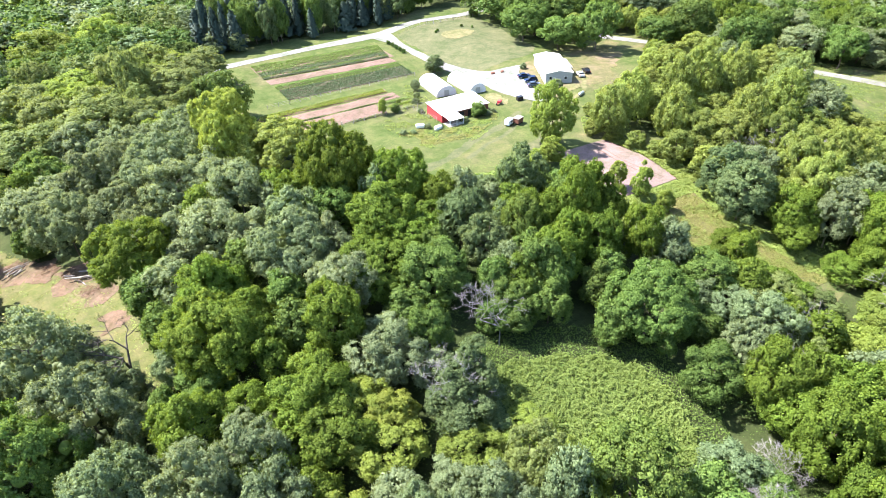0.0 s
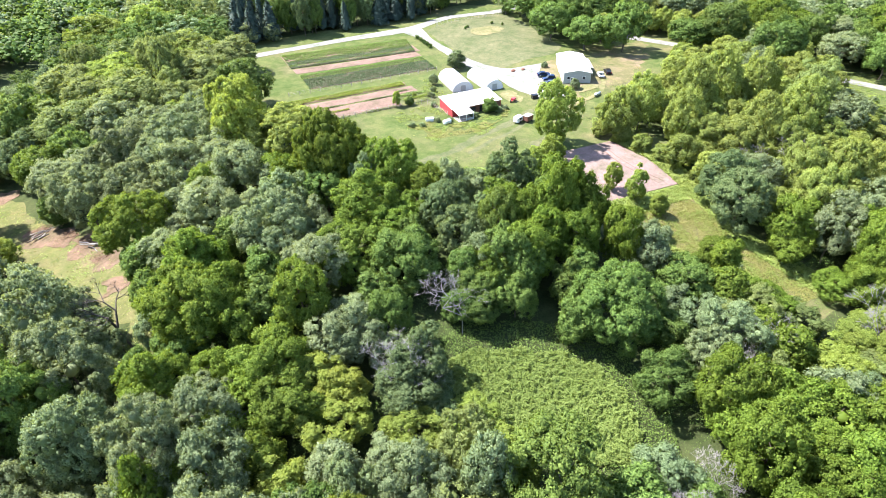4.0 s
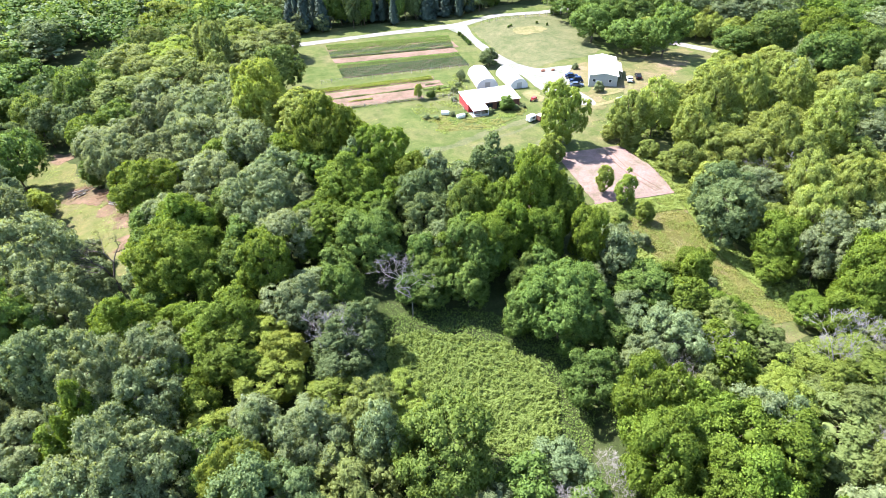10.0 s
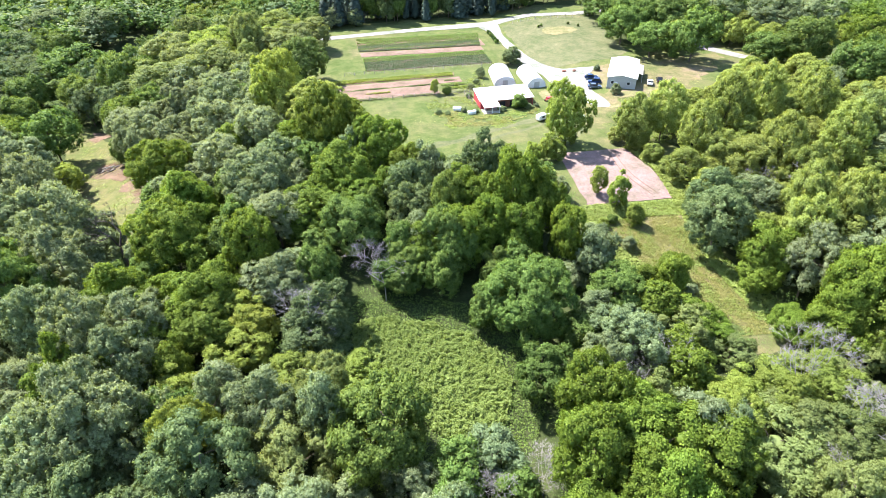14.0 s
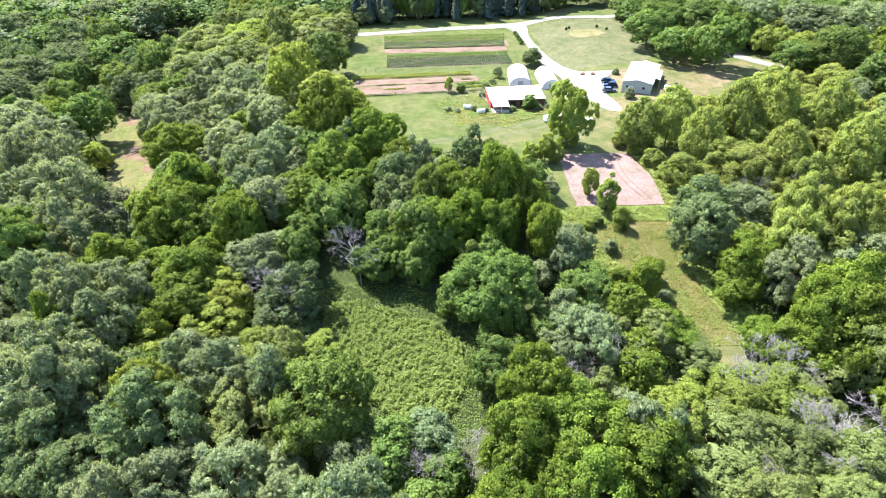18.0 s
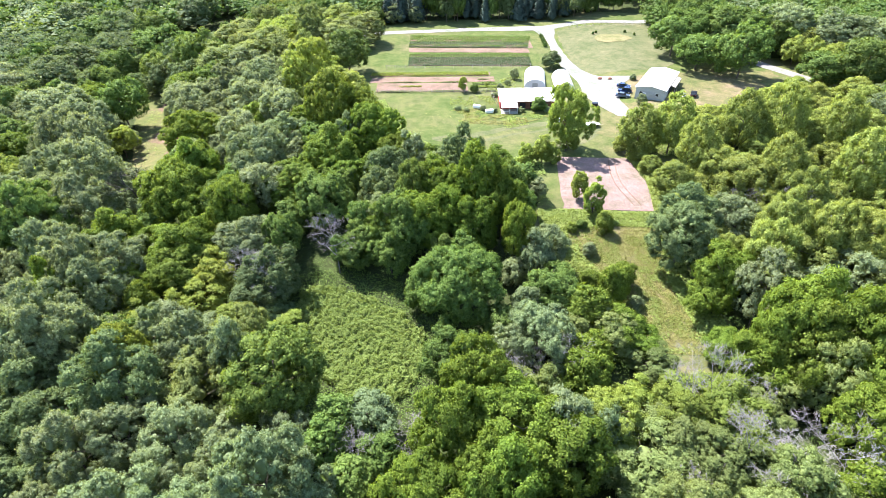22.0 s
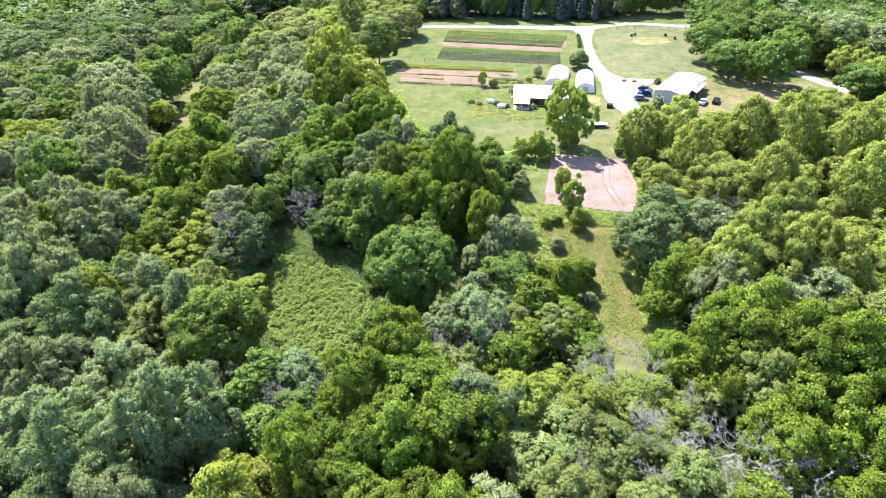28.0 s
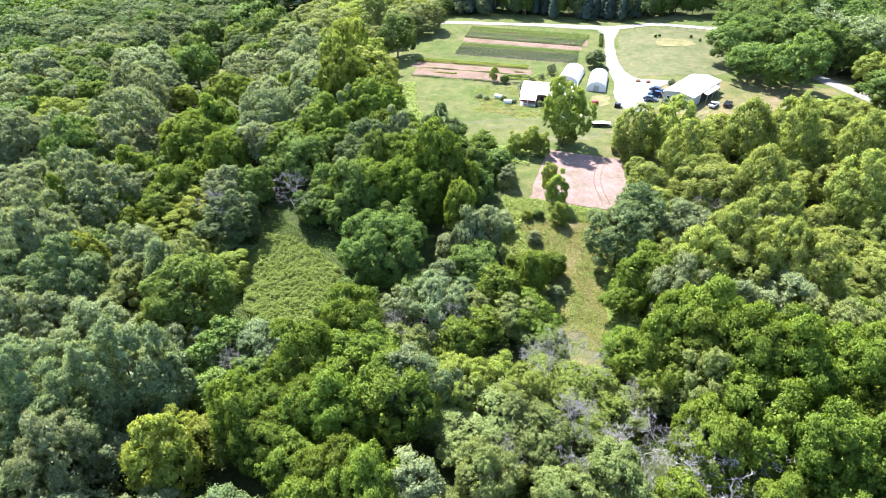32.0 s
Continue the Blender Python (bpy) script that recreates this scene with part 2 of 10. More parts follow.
def land(x, y):
    """Height of the ground: the farm on a shelf, falling to the brook in front and to the valley in the west."""
    x, y = np.asarray(x, float), np.asarray(y, float)
    z = -5 + 0.03 * np.clip(y - 175, 0, 300)
    z = z + 2.4 * smooth((x - 108) / 25) * smooth((y - 95) / 40)
    z = z - 6.5 * smooth((88 - y) / 62)
    z = z - 13 * smooth((42 - x) / 95)
    return z


def gz(x, y):
    return float(land(x, y))


def mesh_of(name, verts, faces, mats=(), smooth_faces=False):
    me = bpy.data.meshes.new(name)
    me.from_pydata([tuple(v) for v in verts], [], [tuple(f) for f in faces])
    for m in mats:
        me.materials.append(m)
    if smooth_faces:
        me.polygons.foreach_set("use_smooth", [True] * len(me.polygons))
    me.update()
    return me


def quads_mesh(name, co, mats):
    """A mesh of separate four-cornered faces; co: (n, 4, 3)."""
    n = len(co)
    me = bpy.data.meshes.new(name)
    me.vertices.add(4 * n)
    me.vertices.foreach_set("co", co.reshape(-1).astype(np.float32))
    me.loops.add(4 * n)
    me.loops.foreach_set("vertex_index", np.arange(4 * n, dtype=np.int32))
    me.polygons.add(n)
    me.polygons.foreach_set("loop_start", np.arange(0, 4 * n, 4, dtype=np.int32))
    me.update(calc_edges=True)
    for m in mats:
        me.materials.append(m)
    return me


def part(name, bm, mat, parent, label="", smooth_faces=False):
    me = bpy.data.meshes.new(name)
    bm.to_mesh(me)
    bm.free()
    me.materials.append(mat)
    if smooth_faces:
        me.polygons.foreach_set("use_smooth", [True] * len(me.polygons))
    ob = new(name, me)
    ob.parent = parent
    if label:
        tagged(ob, label)
    return ob


def box(bm, x0, x1, y0, y1, z0, z1, bevel=0.0):
    r = bmesh.ops.create_cube(bm, size=1)
    for v in r["verts"]:
        v.co = Vector((x0 + (v.co.x + 0.5) * (x1 - x0), y0 + (v.co.y + 0.5) * (y1 - y0), z0 + (v.co.z + 0.5) * (z1 - z0)))
    if bevel:
        edges = {e for v in r["verts"] for e in v.link_edges}
        bmesh.ops.bevel(bm, geom=list(edges), offset=bevel, segments=2, affect="EDGES", profile=0.6)
    return bm


def boxed(*a, **k):
    return box(bmesh.new(), *a, **k)


def prism(bm, outline, y0, y1):
    """An outline in x, z pulled along y."""
    a = [bm.verts.new((x, y0, z)) for x, z in outline]
    b = [bm.verts.new((x, y1, z)) for x, z in outline]
    n = len(outline)
    bm.faces.new(a[::-1])
    bm.faces.new(b)
    for k in range(n):
        bm.faces.new((a[k], a[(k + 1) % n], b[(k + 1) % n], b[k]))
    bmesh.ops.recalc_face_normals(bm, faces=bm.faces)
    return bm


def tube(bm, a, b, r0, r1, sides=6):
    a, b = Vector(a), Vector(b)
    q = (b - a).to_track_quat("Z", "Y")
    rings = []
    for p, r in ((a, r0), (b, r1)):
        rings.append([bm.verts.new(p + q @ Vector((r * math.cos(2 * math.pi * k / sides), r * math.sin(2 * math.pi * k / sides), 0))) for k in range(sides)])
    for k in range(sides):
        bm.faces.new((rings[0][k], rings[0][(k + 1) % sides], rings[1][(k + 1) % sides], rings[1][k]))
    bm.faces.new(rings[1])
    bm.faces.new(rings[0][::-1])
    return bm


def pipe(bm, line, r, sides=5):
    """One bent rod of even thickness along a line of points."""
    pts = [Vector(p) for p in line]
    rings = []
    for k, p in enumerate(pts):
        d = (pts[min(k + 1, len(pts) - 1)] - pts[max(k - 1, 0)]).normalized()
        a = d.cross((0, 1, 0) if abs(d.y) < 0.9 else (1, 0, 0)).normalized()
        b = d.cross(a)
        rings.append([bm.verts.new(p + (a * math.cos(2 * math.pi * i / sides) + b * math.sin(2 * math.pi * i / sides)) * r) for i in range(sides)])
    for r0, r1 in zip(rings, rings[1:]):
        for i in range(sides):
            bm.faces.new((r0[i], r0[(i + 1) % sides], r1[(i + 1) % sides], r1[i]))
    bmesh.ops.recalc_face_normals(bm, faces=bm.faces)


def rounded(poly, n=6, jitter=0.0, seed=1):
    """A smooth closed outline through the corners, slightly ragged."""
    rng = random.Random(seed)
    out, k = [], len(poly)
    for i in range(k):
        p0, p1, p2, p3 = (Vector(poly[(i + j) % k]) for j in (-1, 0, 1, 2))
        for s in range(n):
            t = s / n
            q = 0.5 * ((2 * p1) + (p2 - p0) * t + (2 * p0 - 5 * p1 + 4 * p2 - p3) * t * t + (3 * p1 - p0 - 3 * p2 + p3) * t ** 3)
            j = Vector((noise.noise((q.x * 0.31, q.y * 0.31, seed)), noise.noise((q.x * 0.31, q.y * 0.31, seed + 9.5)))) * jitter * 2.2
            out.append((q.x + j.x + rng.uniform(-jitter, jitter) * 0.3, q.y + j.y + rng.uniform(-jitter, jitter) * 0.3))
    return out


def squared(poly):
    """The same outline with points close to its corners, which then stay sharp."""
    out = []
    for p, q in zip(poly, poly[1:] + poly[:1]):
        out += [tuple(np.array(p) + (np.array(q) - p) * s) for s in (0.06, 0.94)]
    return out


def drape(name, outline, lift, mat, step=5.0):
    """A sheet with that outline laid over the ground."""
    bm = bmesh.new()
    bm.faces.new([bm.verts.new((x, y, 0)) for x, y in outline])
    xs, ys = [p[0] for p in outline], [p[1] for p in outline]
    for lo, hi, axis in ((min(xs), max(xs), (1, 0, 0)), (min(ys), max(ys), (0, 1, 0))):
        c = math.ceil(lo / step) * step
        while c < hi:
            bmesh.ops.bisect_plane(bm, geom=bm.verts[:] + bm.edges[:] + bm.faces[:], plane_co=Vector(axis) * c, plane_no=axis)
            c += step
    for v in bm.verts:
        v.co.z = gz(v.co.x, v.co.y) + lift
    bmesh.ops.triangulate(bm, faces=bm.faces)
    bmesh.ops.recalc_face_normals(bm, faces=bm.faces)
    for f in bm.faces:
        if f.normal.z < 0:
            f.normal_flip()
    me = bpy.data.meshes.new(name)
    bm.to_mesh(me)
    bm.free()
    me.materials.append(mat)
    return new(name, me)


def inside(poly, x, y):
    hit = False
    for (x0, y0), (x1, y1) in zip(poly, poly[1:] + poly[:1]):
        if (y0 > y) != (y1 > y) and x < (x1 - x0) * (y - y0) / (y1 - y0) + x0:
            hit = not hit
    return hit


# the ground, one sheet to the horizon
near = np.arange(-160, 361, 5.0)
far_lo, far_hi = np.array([-4000, -2000, -1000, -600, -400, -280, -210]), np.array([420, 500, 650, 900, 1500, 2500, 4500])
gx = np.concatenate([far_lo, near, far_hi])
gy = np.concatenate([far_lo, near, far_hi])
X, Y = np.meshgrid(gx, gy)
Z = land(X, Y)
nx = len(gx)
ground = new("ground", mesh_of("ground", np.stack([X, Y, Z], -1).reshape(-1, 3),
             [(j * nx + i, j * nx + i + 1, (j + 1) * nx + i + 1, (j + 1) * nx + i) for j in range(len(gy) - 1) for i in range(nx - 1)], [FLOOR], True))
tagged(ground, "green and brown woodland ground sloping to a shallow valley", "ground", kind="structure")

FARM = [(34, 226), (24, 200), (20, 178), (27, 150), (36, 138), (42, 116), (52, 98), (68, 90), (80, 88), (86, 82), (86, 72),
        (84, 62), (90, 52), (94, 42), (96, 30), (118, 30), (116, 50), (116, 60), (122, 68), (126, 84), (126, 97), (128, 108), (130, 114), (140, 116),
        (154, 116), (178, 134), (200, 156), (204, 176), (160, 178), (154, 192), (160, 217), (174, 226), (150, 246), (110, 247), (34, 242)]
MEADOW_EDGE = [(37, 48.5), (43, 49), (51, 46), (56.5, 42), (61.5, 34.5), (60, 26), (55, 20.5), (47, 25), (40.5, 32.5), (36.5, 41)]
CLEARING = [(-58, 186), (-41, 164), (-28, 138), (-14, 130), (-9, 112), (-8, 100), (-6, 80), (-10, 78), (-14, 92), (-20, 102), (-32, 114), (-38, 128), (-47, 148), (-58, 170)]
EAST_GREEN = [(187, 58), (200, 58), (214, 62), (226, 52), (246, 46), (240, 74), (228, 96), (216, 112), (206, 106), (205, 84), (196, 72)]
tagged(drape("lawn", rounded(FARM, 10, 1.0, 2), 0.05, LAWN), "mown yellow-green farm lawn with dry patches", "lawn", kind="structure")
tagged(drape("meadow_ground", rounded(MEADOW_EDGE, 9, 0.6, 3), 0.05, LAWN), "rank green meadow ground beneath tall weeds", "meadow", kind="structure")
tagged(drape("hay_clearing", rounded(CLEARING, 10, 1.2, 4), 0.05, HAY), "dry mown hay clearing in the woods", "clearing", kind="structure")
tagged(drape("roadside_green", rounded(EAST_GREEN, 8, 0.8, 5), 0.05, LAWN), "grass verge beside the far lane", "grass", kind="structure")
OVAL = [(114, 172), (119, 165), (147, 168), (152, 190), (156, 216), (150, 225), (118, 225), (113.5, 214), (113.5, 195)]
tagged(drape("mown_oval", rounded(OVAL, 10, 0.7, 12), 0.09, PALE), "pale mown grass oval inside the driveway loop", "lawn", kind="structure")
YARD_GRASS = [(120, 122), (131, 128), (148, 129), (166, 144), (180, 160), (149, 164), (142, 160), (128, 154), (124, 136), (112, 128), (110, 118), (114, 109)]
tagged(drape("dry_yard", rounded(YARD_GRASS, 14, 2.0, 6), 0.09, DRY), "sun-dried yellowish yard grass round the shed", "dry grass", kind="structure")
STRIP = [(90, 70), (91, 60), (96, 53), (99, 44), (103, 35), (111, 35), (109, 50), (108, 60), (112, 68)]
tagged(drape("grass_path", rounded(STRIP, 14, 1.1, 7), 0.09, DRY), "dry rough grass track between the trees", "grass track", kind="structure")
PAD = [(94.5, 98.8), (92.3, 73.6), (114.2, 72.0), (114.2, 85), (112.8, 97.4)]
tagged(drape("soil_plot", rounded(squared(PAD), 5, 0.22, 8), 0.13, SOIL), "bare pinkish tilled soil plot", "soil plot", kind="structure")
ROAD = [(-30, 214), (20, 221), (43, 223), (76, 226), (104, 226), (127, 229), (155, 227), (175, 232), (200, 250), (198, 255), (172, 238), (155, 232), (127, 234), (108, 233.5), (76, 231), (43, 228), (20, 226), (-30, 219)]
tagged(drape("road", rounded(ROAD, 6, 0.15, 9), 0.14, GRAVEL), "pale gravel farm road", "road", kind="structure")
DRIVE = [(104.5, 227.5), (107.6, 214), (108.2, 195), (108.9, 178), (110.8, 165), (111.8, 155), (111.3, 146), (113, 138), (116.4, 128), (118.2, 125), (120.7, 124), (121.8, 127), (121.8, 131),
         (121.0, 137), (122.3, 141), (123.6, 147), (127, 153), (131, 157.5), (126, 159.4), (119, 163), (114.6, 175), (112.4, 192), (111.8, 212), (113.5, 227.5)]
tagged(drape("driveway", rounded(DRIVE, 6, 0.14, 10), 0.18, GRAVEL), "wide white gravel driveway and yard", "driveway", kind="structure")
LANE = [(170, 186), (183.5, 159), (201, 122), (211, 98), (218.5, 78), (236, 48), (240.5, 50), (223, 80), (215.5, 100), (205.5, 124), (188, 161), (174.5, 188)]
tagged(drape("far_lane", rounded(LANE, 4, 0.2, 11), 0.14, GRAVEL), "pale gravel lane beyond the grove", "lane", kind="structure")


# ---------------------------------------------------------------- foliage meshes
def tufts(rng, centres, normals, size, tilt=0.55, thin=1.0):
    """Bent, uneven leaf clumps at the centres, facing roughly along the normals."""
    n = len(centres)
    nr = normals + rng.normal(0, tilt, (n, 3))
    nr /= np.linalg.norm(nr, axis=1, keepdims=True) + 1e-9
    a = np.cross(nr, rng.normal(0, 1, (n, 3)))
    a /= np.linalg.norm(a, axis=1, keepdims=True) + 1e-9
    b = np.cross(nr, a)
    s = size * rng.uniform(0.55, 1.25, (n, 1))
    asp = rng.uniform(0.55, 1.0, (n, 1)) * thin
    k = np.stack([a * s, b * s * asp, -a * s, -b * s * asp], 1) * rng.uniform(0.6, 1.15, (n, 4, 1)) * 0.62
    droop = np.zeros((n, 4, 3))
    droop[:, 0] = droop[:, 2] = -nr * s * 0.22
    return centres[:, None, :] + k + droop


ICO = bmesh.new()
bmesh.ops.create_icosphere(ICO, subdivisions=1, radius=1)
ICO_V = np.array([v.co[:] for v in ICO.verts])
ICO_F = np.array([[v.index for v in f.verts] for f in ICO.faces])
ICO.free()
OCTA_V = np.array([(1, 0, 0), (-1, 0, 0), (0, 1, 0), (0, -1, 0), (0, 0, 1), (0, 0, -1)], float)
OCTA_F = np.array([(0, 2, 4), (2, 1, 4), (1, 3, 4), (3, 0, 4), (2, 0, 5), (1, 2, 5), (3, 1, 5), (0, 3, 5)])


def unit(v):
    return v / (np.linalg.norm(v, axis=-1, keepdims=True) + 1e-9)


def lumps(rng, centres, radii, ball_v, ball_f, rough):
    """Uneven closed lumps: corners (n, k, 3), their outward normals, and triangles."""
    n, k = len(centres), len(ball_v)
    v = centres[:, None] + ball_v[None] * radii[:, None, None] * rng.uniform(1 - rough, 1 + rough, (n, k, 1)) * (1, 1, 0.86)
    f = ball_f[None] + (np.arange(n) * k)[:, None, None]
    return v.reshape(-1, 3), np.tile(ball_v, (n, 1)), f.reshape(-1, 3)


def crown_shape(seed, R, H, boughs, bough, clump, per, leaves, size, base=0.08, spread=(0.74, 1.08), coarse=False):
    """A crown in three steps: boughs over the dome, rounded clumps of foliage on every bough, leaves on every clump.
    Gives leaf corners (n, 4, 3), leaf normals (n, 3) and the lumps below the leaves (corners, normals, triangles)."""
    rng = np.random.default_rng(seed)
    zc, hz = H * (1 + base) / 2, H * (1 - base) / 2
    ax = np.array([R, R, hz])
    k = np.arange(boughs) + 0.5
    up_z = np.clip(1 - 1.70 * k / boughs + rng.normal(0, 0.08, boughs), -0.75, 1)
    az = k * 2.399963 + rng.normal(0, 0.3, boughs)
    rad = np.sqrt(1 - up_z ** 2)
    rad = np.where(up_z < 0, rad ** 0.45, rad)          # the skirts hang low
    d = np.stack([rad * np.cos(az), rad * np.sin(az), up_z], 1)
    br = R * bough * rng.uniform(0.72, 1.28, boughs)
    reach = rng.uniform(*spread, boughs) * np.where(up_z < -0.2, 0.88, 1.0)
    bc = d * (ax * reach[:, None] - br[:, None] * 0.80)
    bc = np.concatenate([bc, [(0, 0, 0), (0, 0, -hz * 0.42), (0, 0, hz * 0.36)]])
    bb = np.concatenate([br, [R * 0.60, R * 0.50, R * 0.46]])
    d = np.concatenate([d, [(0, 0, 1), (0, 0, -0.2), (0, 0, 1)]])
    # clumps on the outside of the boughs
    own = np.repeat(np.arange(boughs), per)
    u = unit(rng.normal(0, 1, (len(own), 3)) + 0.75 * d[own] + (0, 0, 0.35))
    cc = bc[own] + u * (bb[own] * rng.uniform(0.80, 1.06, len(own)))[:, None] * (1, 1, 0.9)
    free = np.ones(len(cc), bool)
    for j in range(len(bb)):
        free &= (own == j) | (np.linalg.norm(cc - bc[j], axis=1) > 0.74 * bb[j])
    own, u, cc = own[free], u[free], cc[free]
    cr = clump * rng.uniform(0.60, 1.45, len(cc))
    # leaves on the outside of the clumps
    it = rng.choice(len(cc), leaves * 2, p=cr ** 2 / (cr ** 2).sum())
    v = unit(rng.normal(0, 1, (len(it), 3)) + 0.55 * u[it] + (0, 0, 0.40))
    stray = np.where(rng.random(len(it)) < 0.20, rng.uniform(1.12, 1.55, len(it)), rng.uniform(0.72, 1.16, len(it)))
    p = cc[it] + v * (cr[it] * stray)[:, None] * (1, 1, 0.84)
    free = np.ones(len(p), bool)
    for j in range(len(bb)):
        free &= np.linalg.norm(p - bc[j], axis=1) > 0.76 * bb[j]
    p, v, it = p[free][:leaves], v[free][:leaves], it[free][:leaves]
    nrm = unit(0.62 * v + 0.34 * u[it] + 0.14 * d[own[it]] + (0, 0, 0.20) + rng.normal(0, 0.36, p.shape))
    q = tufts(rng, p + (0, 0, zc), nrm, size, 0.50)
    ball_v, ball_f = (OCTA_V, OCTA_F) if coarse else (ICO_V, ICO_F)
    v1, n1, f1 = lumps(rng, cc, cr * 0.60, ball_v, ball_f, 0.16)
    v2, n2, f2 = lumps(rng, bc, bb * np.where(np.arange(len(bb)) < boughs, 0.42, 0.30), ICO_V, ICO_F, 0.18)
    core = (np.concatenate([v1, v2]) + (0, 0, zc), unit(np.concatenate([n1, n2]) + (0, 0, 0.2)), np.concatenate([f1, f2 + len(v1)]))
    return q, nrm, core


def crown_mesh(name, q, nrm, core):
    """Leaves and the lumps that carry them, shaded as rounded masses."""
    n, (cv, cn, cf) = len(q), core
    me = bpy.data.meshes.new(name)
    me.vertices.add(4 * n + len(cv))
    me.vertices.foreach_set("co", np.concatenate([q.reshape(-1), cv.reshape(-1)]).astype(np.float32))
    m = len(cf)
    me.loops.add(4 * n + 3 * m)
    me.loops.foreach_set("vertex_index", np.concatenate([np.arange(4 * n), cf.reshape(-1) + 4 * n]).astype(np.int32))
    me.polygons.add(n + m)
    me.polygons.foreach_set("loop_start", np.concatenate([np.arange(0, 4 * n, 4), 4 * n + np.arange(0, 3 * m, 3)]).astype(np.int32))
    me.update(calc_edges=True)
    me.normals_split_custom_set_from_vertices(np.concatenate([np.repeat(nrm, 4, 0), cn]).astype(np.float32))
    me.materials.append(LEAF["g"])
    return me


def mixed_mesh(name, quads, tris, mats):
    """A mesh of separate quads and triangles; quads: (n, 4, 3), tris: (m, 3, 3)."""
    n, m = len(quads), len(tris)
    me = bpy.data.meshes.new(name)
    co = np.concatenate([quads.reshape(-1), tris.reshape(-1)]).astype(np.float32)
    me.vertices.add(4 * n + 3 * m)
    me.vertices.foreach_set("co", co)
    me.loops.add(4 * n + 3 * m)
    me.loops.foreach_set("vertex_index", np.arange(4 * n + 3 * m, dtype=np.int32))
    me.polygons.add(n + m)
    me.polygons.foreach_set("loop_start", np.concatenate([np.arange(0, 4 * n, 4), 4 * n + np.arange(0, 3 * m, 3)]).astype(np.int32))
    me.update(calc_edges=True)
    for mat in mats:
        me.materials.append(mat)
    return me


def conifer_shape(seed, R, H, count, size):
    rng = np.random.default_rng(seed)
    t = rng.uniform(0, 1, count) ** 0.75
    tier = np.floor((1 - t) * 11) / 11
    r = R * (0.06 + 0.94 * t ** 0.6) * rng.uniform(0.72, 1.05, count)
    z = H * (0.10 + 0.9 * (1 - t)) + rng.normal(0, 0.15, count)
    a = rng.uniform(0, 2 * math.pi, count)
    r = r * (0.8 + 0.2 * np.sin(tier * 40 + 5 * a))
    p = np.stack([r * np.cos(a), r * np.sin(a), z], 1)
    nrm = np.stack([np.cos(a), np.sin(a), 0.7 + 0 * a], 1)
    q = tufts(rng, p, nrm / np.linalg.norm(nrm, axis=1, keepdims=True), size, 0.5)
    steps = (0.05, 0.25, 0.45, 0.65, 0.82)
    core = np.concatenate([ICO_V * (R * 0.7 * (1 - k), R * 0.7 * (1 - k), H * 0.16) + (0, 0, H * (0.12 + 0.8 * k)) for k in steps])
    return q, unit(nrm + rng.normal(0, 0.15, nrm.shape)), (core, np.tile(ICO_V, (len(steps), 1)), np.concatenate([ICO_F + len(ICO_V) * k for k in range(len(steps))]))


# families: (big, small, far) shapes at the sizes they are drawn at
BIG_R, BIG_H, SMALL_R, SMALL_H, HUGE_R, HUGE_H = 6.0, 14.0, 3.0, 9.0, 9.0, 17.0
SHAPES = {}
SEED = {"clumpy": 10, "fine": 20, "dome": 30}
# boughs, bough size, clump radius, clumps a bough, leaves, leaf size, uneven reach
HABIT = {
    "clumpy": (23, 0.33, 0.56, 29, 19000, 0.275, (0.70, 1.10)),
    "fine": (30, 0.28, 0.46, 30, 22000, 0.215, (0.72, 1.14)),
    "dome": (58, 0.19, 0.50, 17, 21000, 0.245, (0.88, 1.06)),
}
for fam, (boughs, bough, clump, per, leaves, size, spread) in HABIT.items():
    for v in range(3):
        s = SEED[fam] + v
        SHAPES[fam, "big", v] = crown_shape(s, BIG_R, BIG_H, boughs, bough, clump, per, leaves, size, 0.06 + 0.04 * v, spread)
        SHAPES[fam, "huge", v] = crown_shape(s + 400, HUGE_R, HUGE_H, int(boughs * 1.7), bough * 0.78, clump, int(per * 1.15), leaves * 2, size * 1.05, 0.05 + 0.03 * v, spread)
        SHAPES[fam, "mid", v] = crown_shape(s + 50, BIG_R, BIG_H, boughs, bough, clump * 1.25, per * 2 // 3, leaves // 2, size * 1.35, 0.05 + 0.04 * v, spread, True)
        SHAPES[fam, "small", v] = crown_shape(s + 100, SMALL_R, SMALL_H, 26, max(bough * 1.1, 0.31), clump * 0.85, per * 2 // 3, leaves * 2 // 5, size * 0.95, 0.03 + 0.02 * v, spread)
        SHAPES[fam, "far", v] = crown_shape(s + 200, BIG_R, BIG_H, 15, 0.38, 1.05, 8, 1150, 0.45, 0.05, spread, True)
        SHAPES[fam, "ring", v] = crown_shape(s + 300, BIG_R, BIG_H, 11, 0.42, 1.6, 5, 150, 1.0, 0.05, spread, True)
for v in range(3):
    SHAPES["spire", "big", v] = SHAPES["spire", "small", v] = SHAPES["spire", "mid", v] = SHAPES["spire", "huge", v] = conifer_shape(300 + v, 4.0, 17.0, 1300, 0.95)
    SHAPES["spire", "far", v] = SHAPES["spire", "ring", v] = conifer_shape(310 + v, 4.0, 17.0, 320, 1.6)
CROWN = {k: crown_mesh("crown", *s) for k, s in SHAPES.items() if k[1] not in ("far", "ring")}
FAMILY = {"w": "clumpy", "o": "clumpy", "g": "fine", "h": "fine", "p": "fine", "y": "dome", "l": "fine", "m": "dome", "v": "dome", "e": "fine", "c": "spire"}


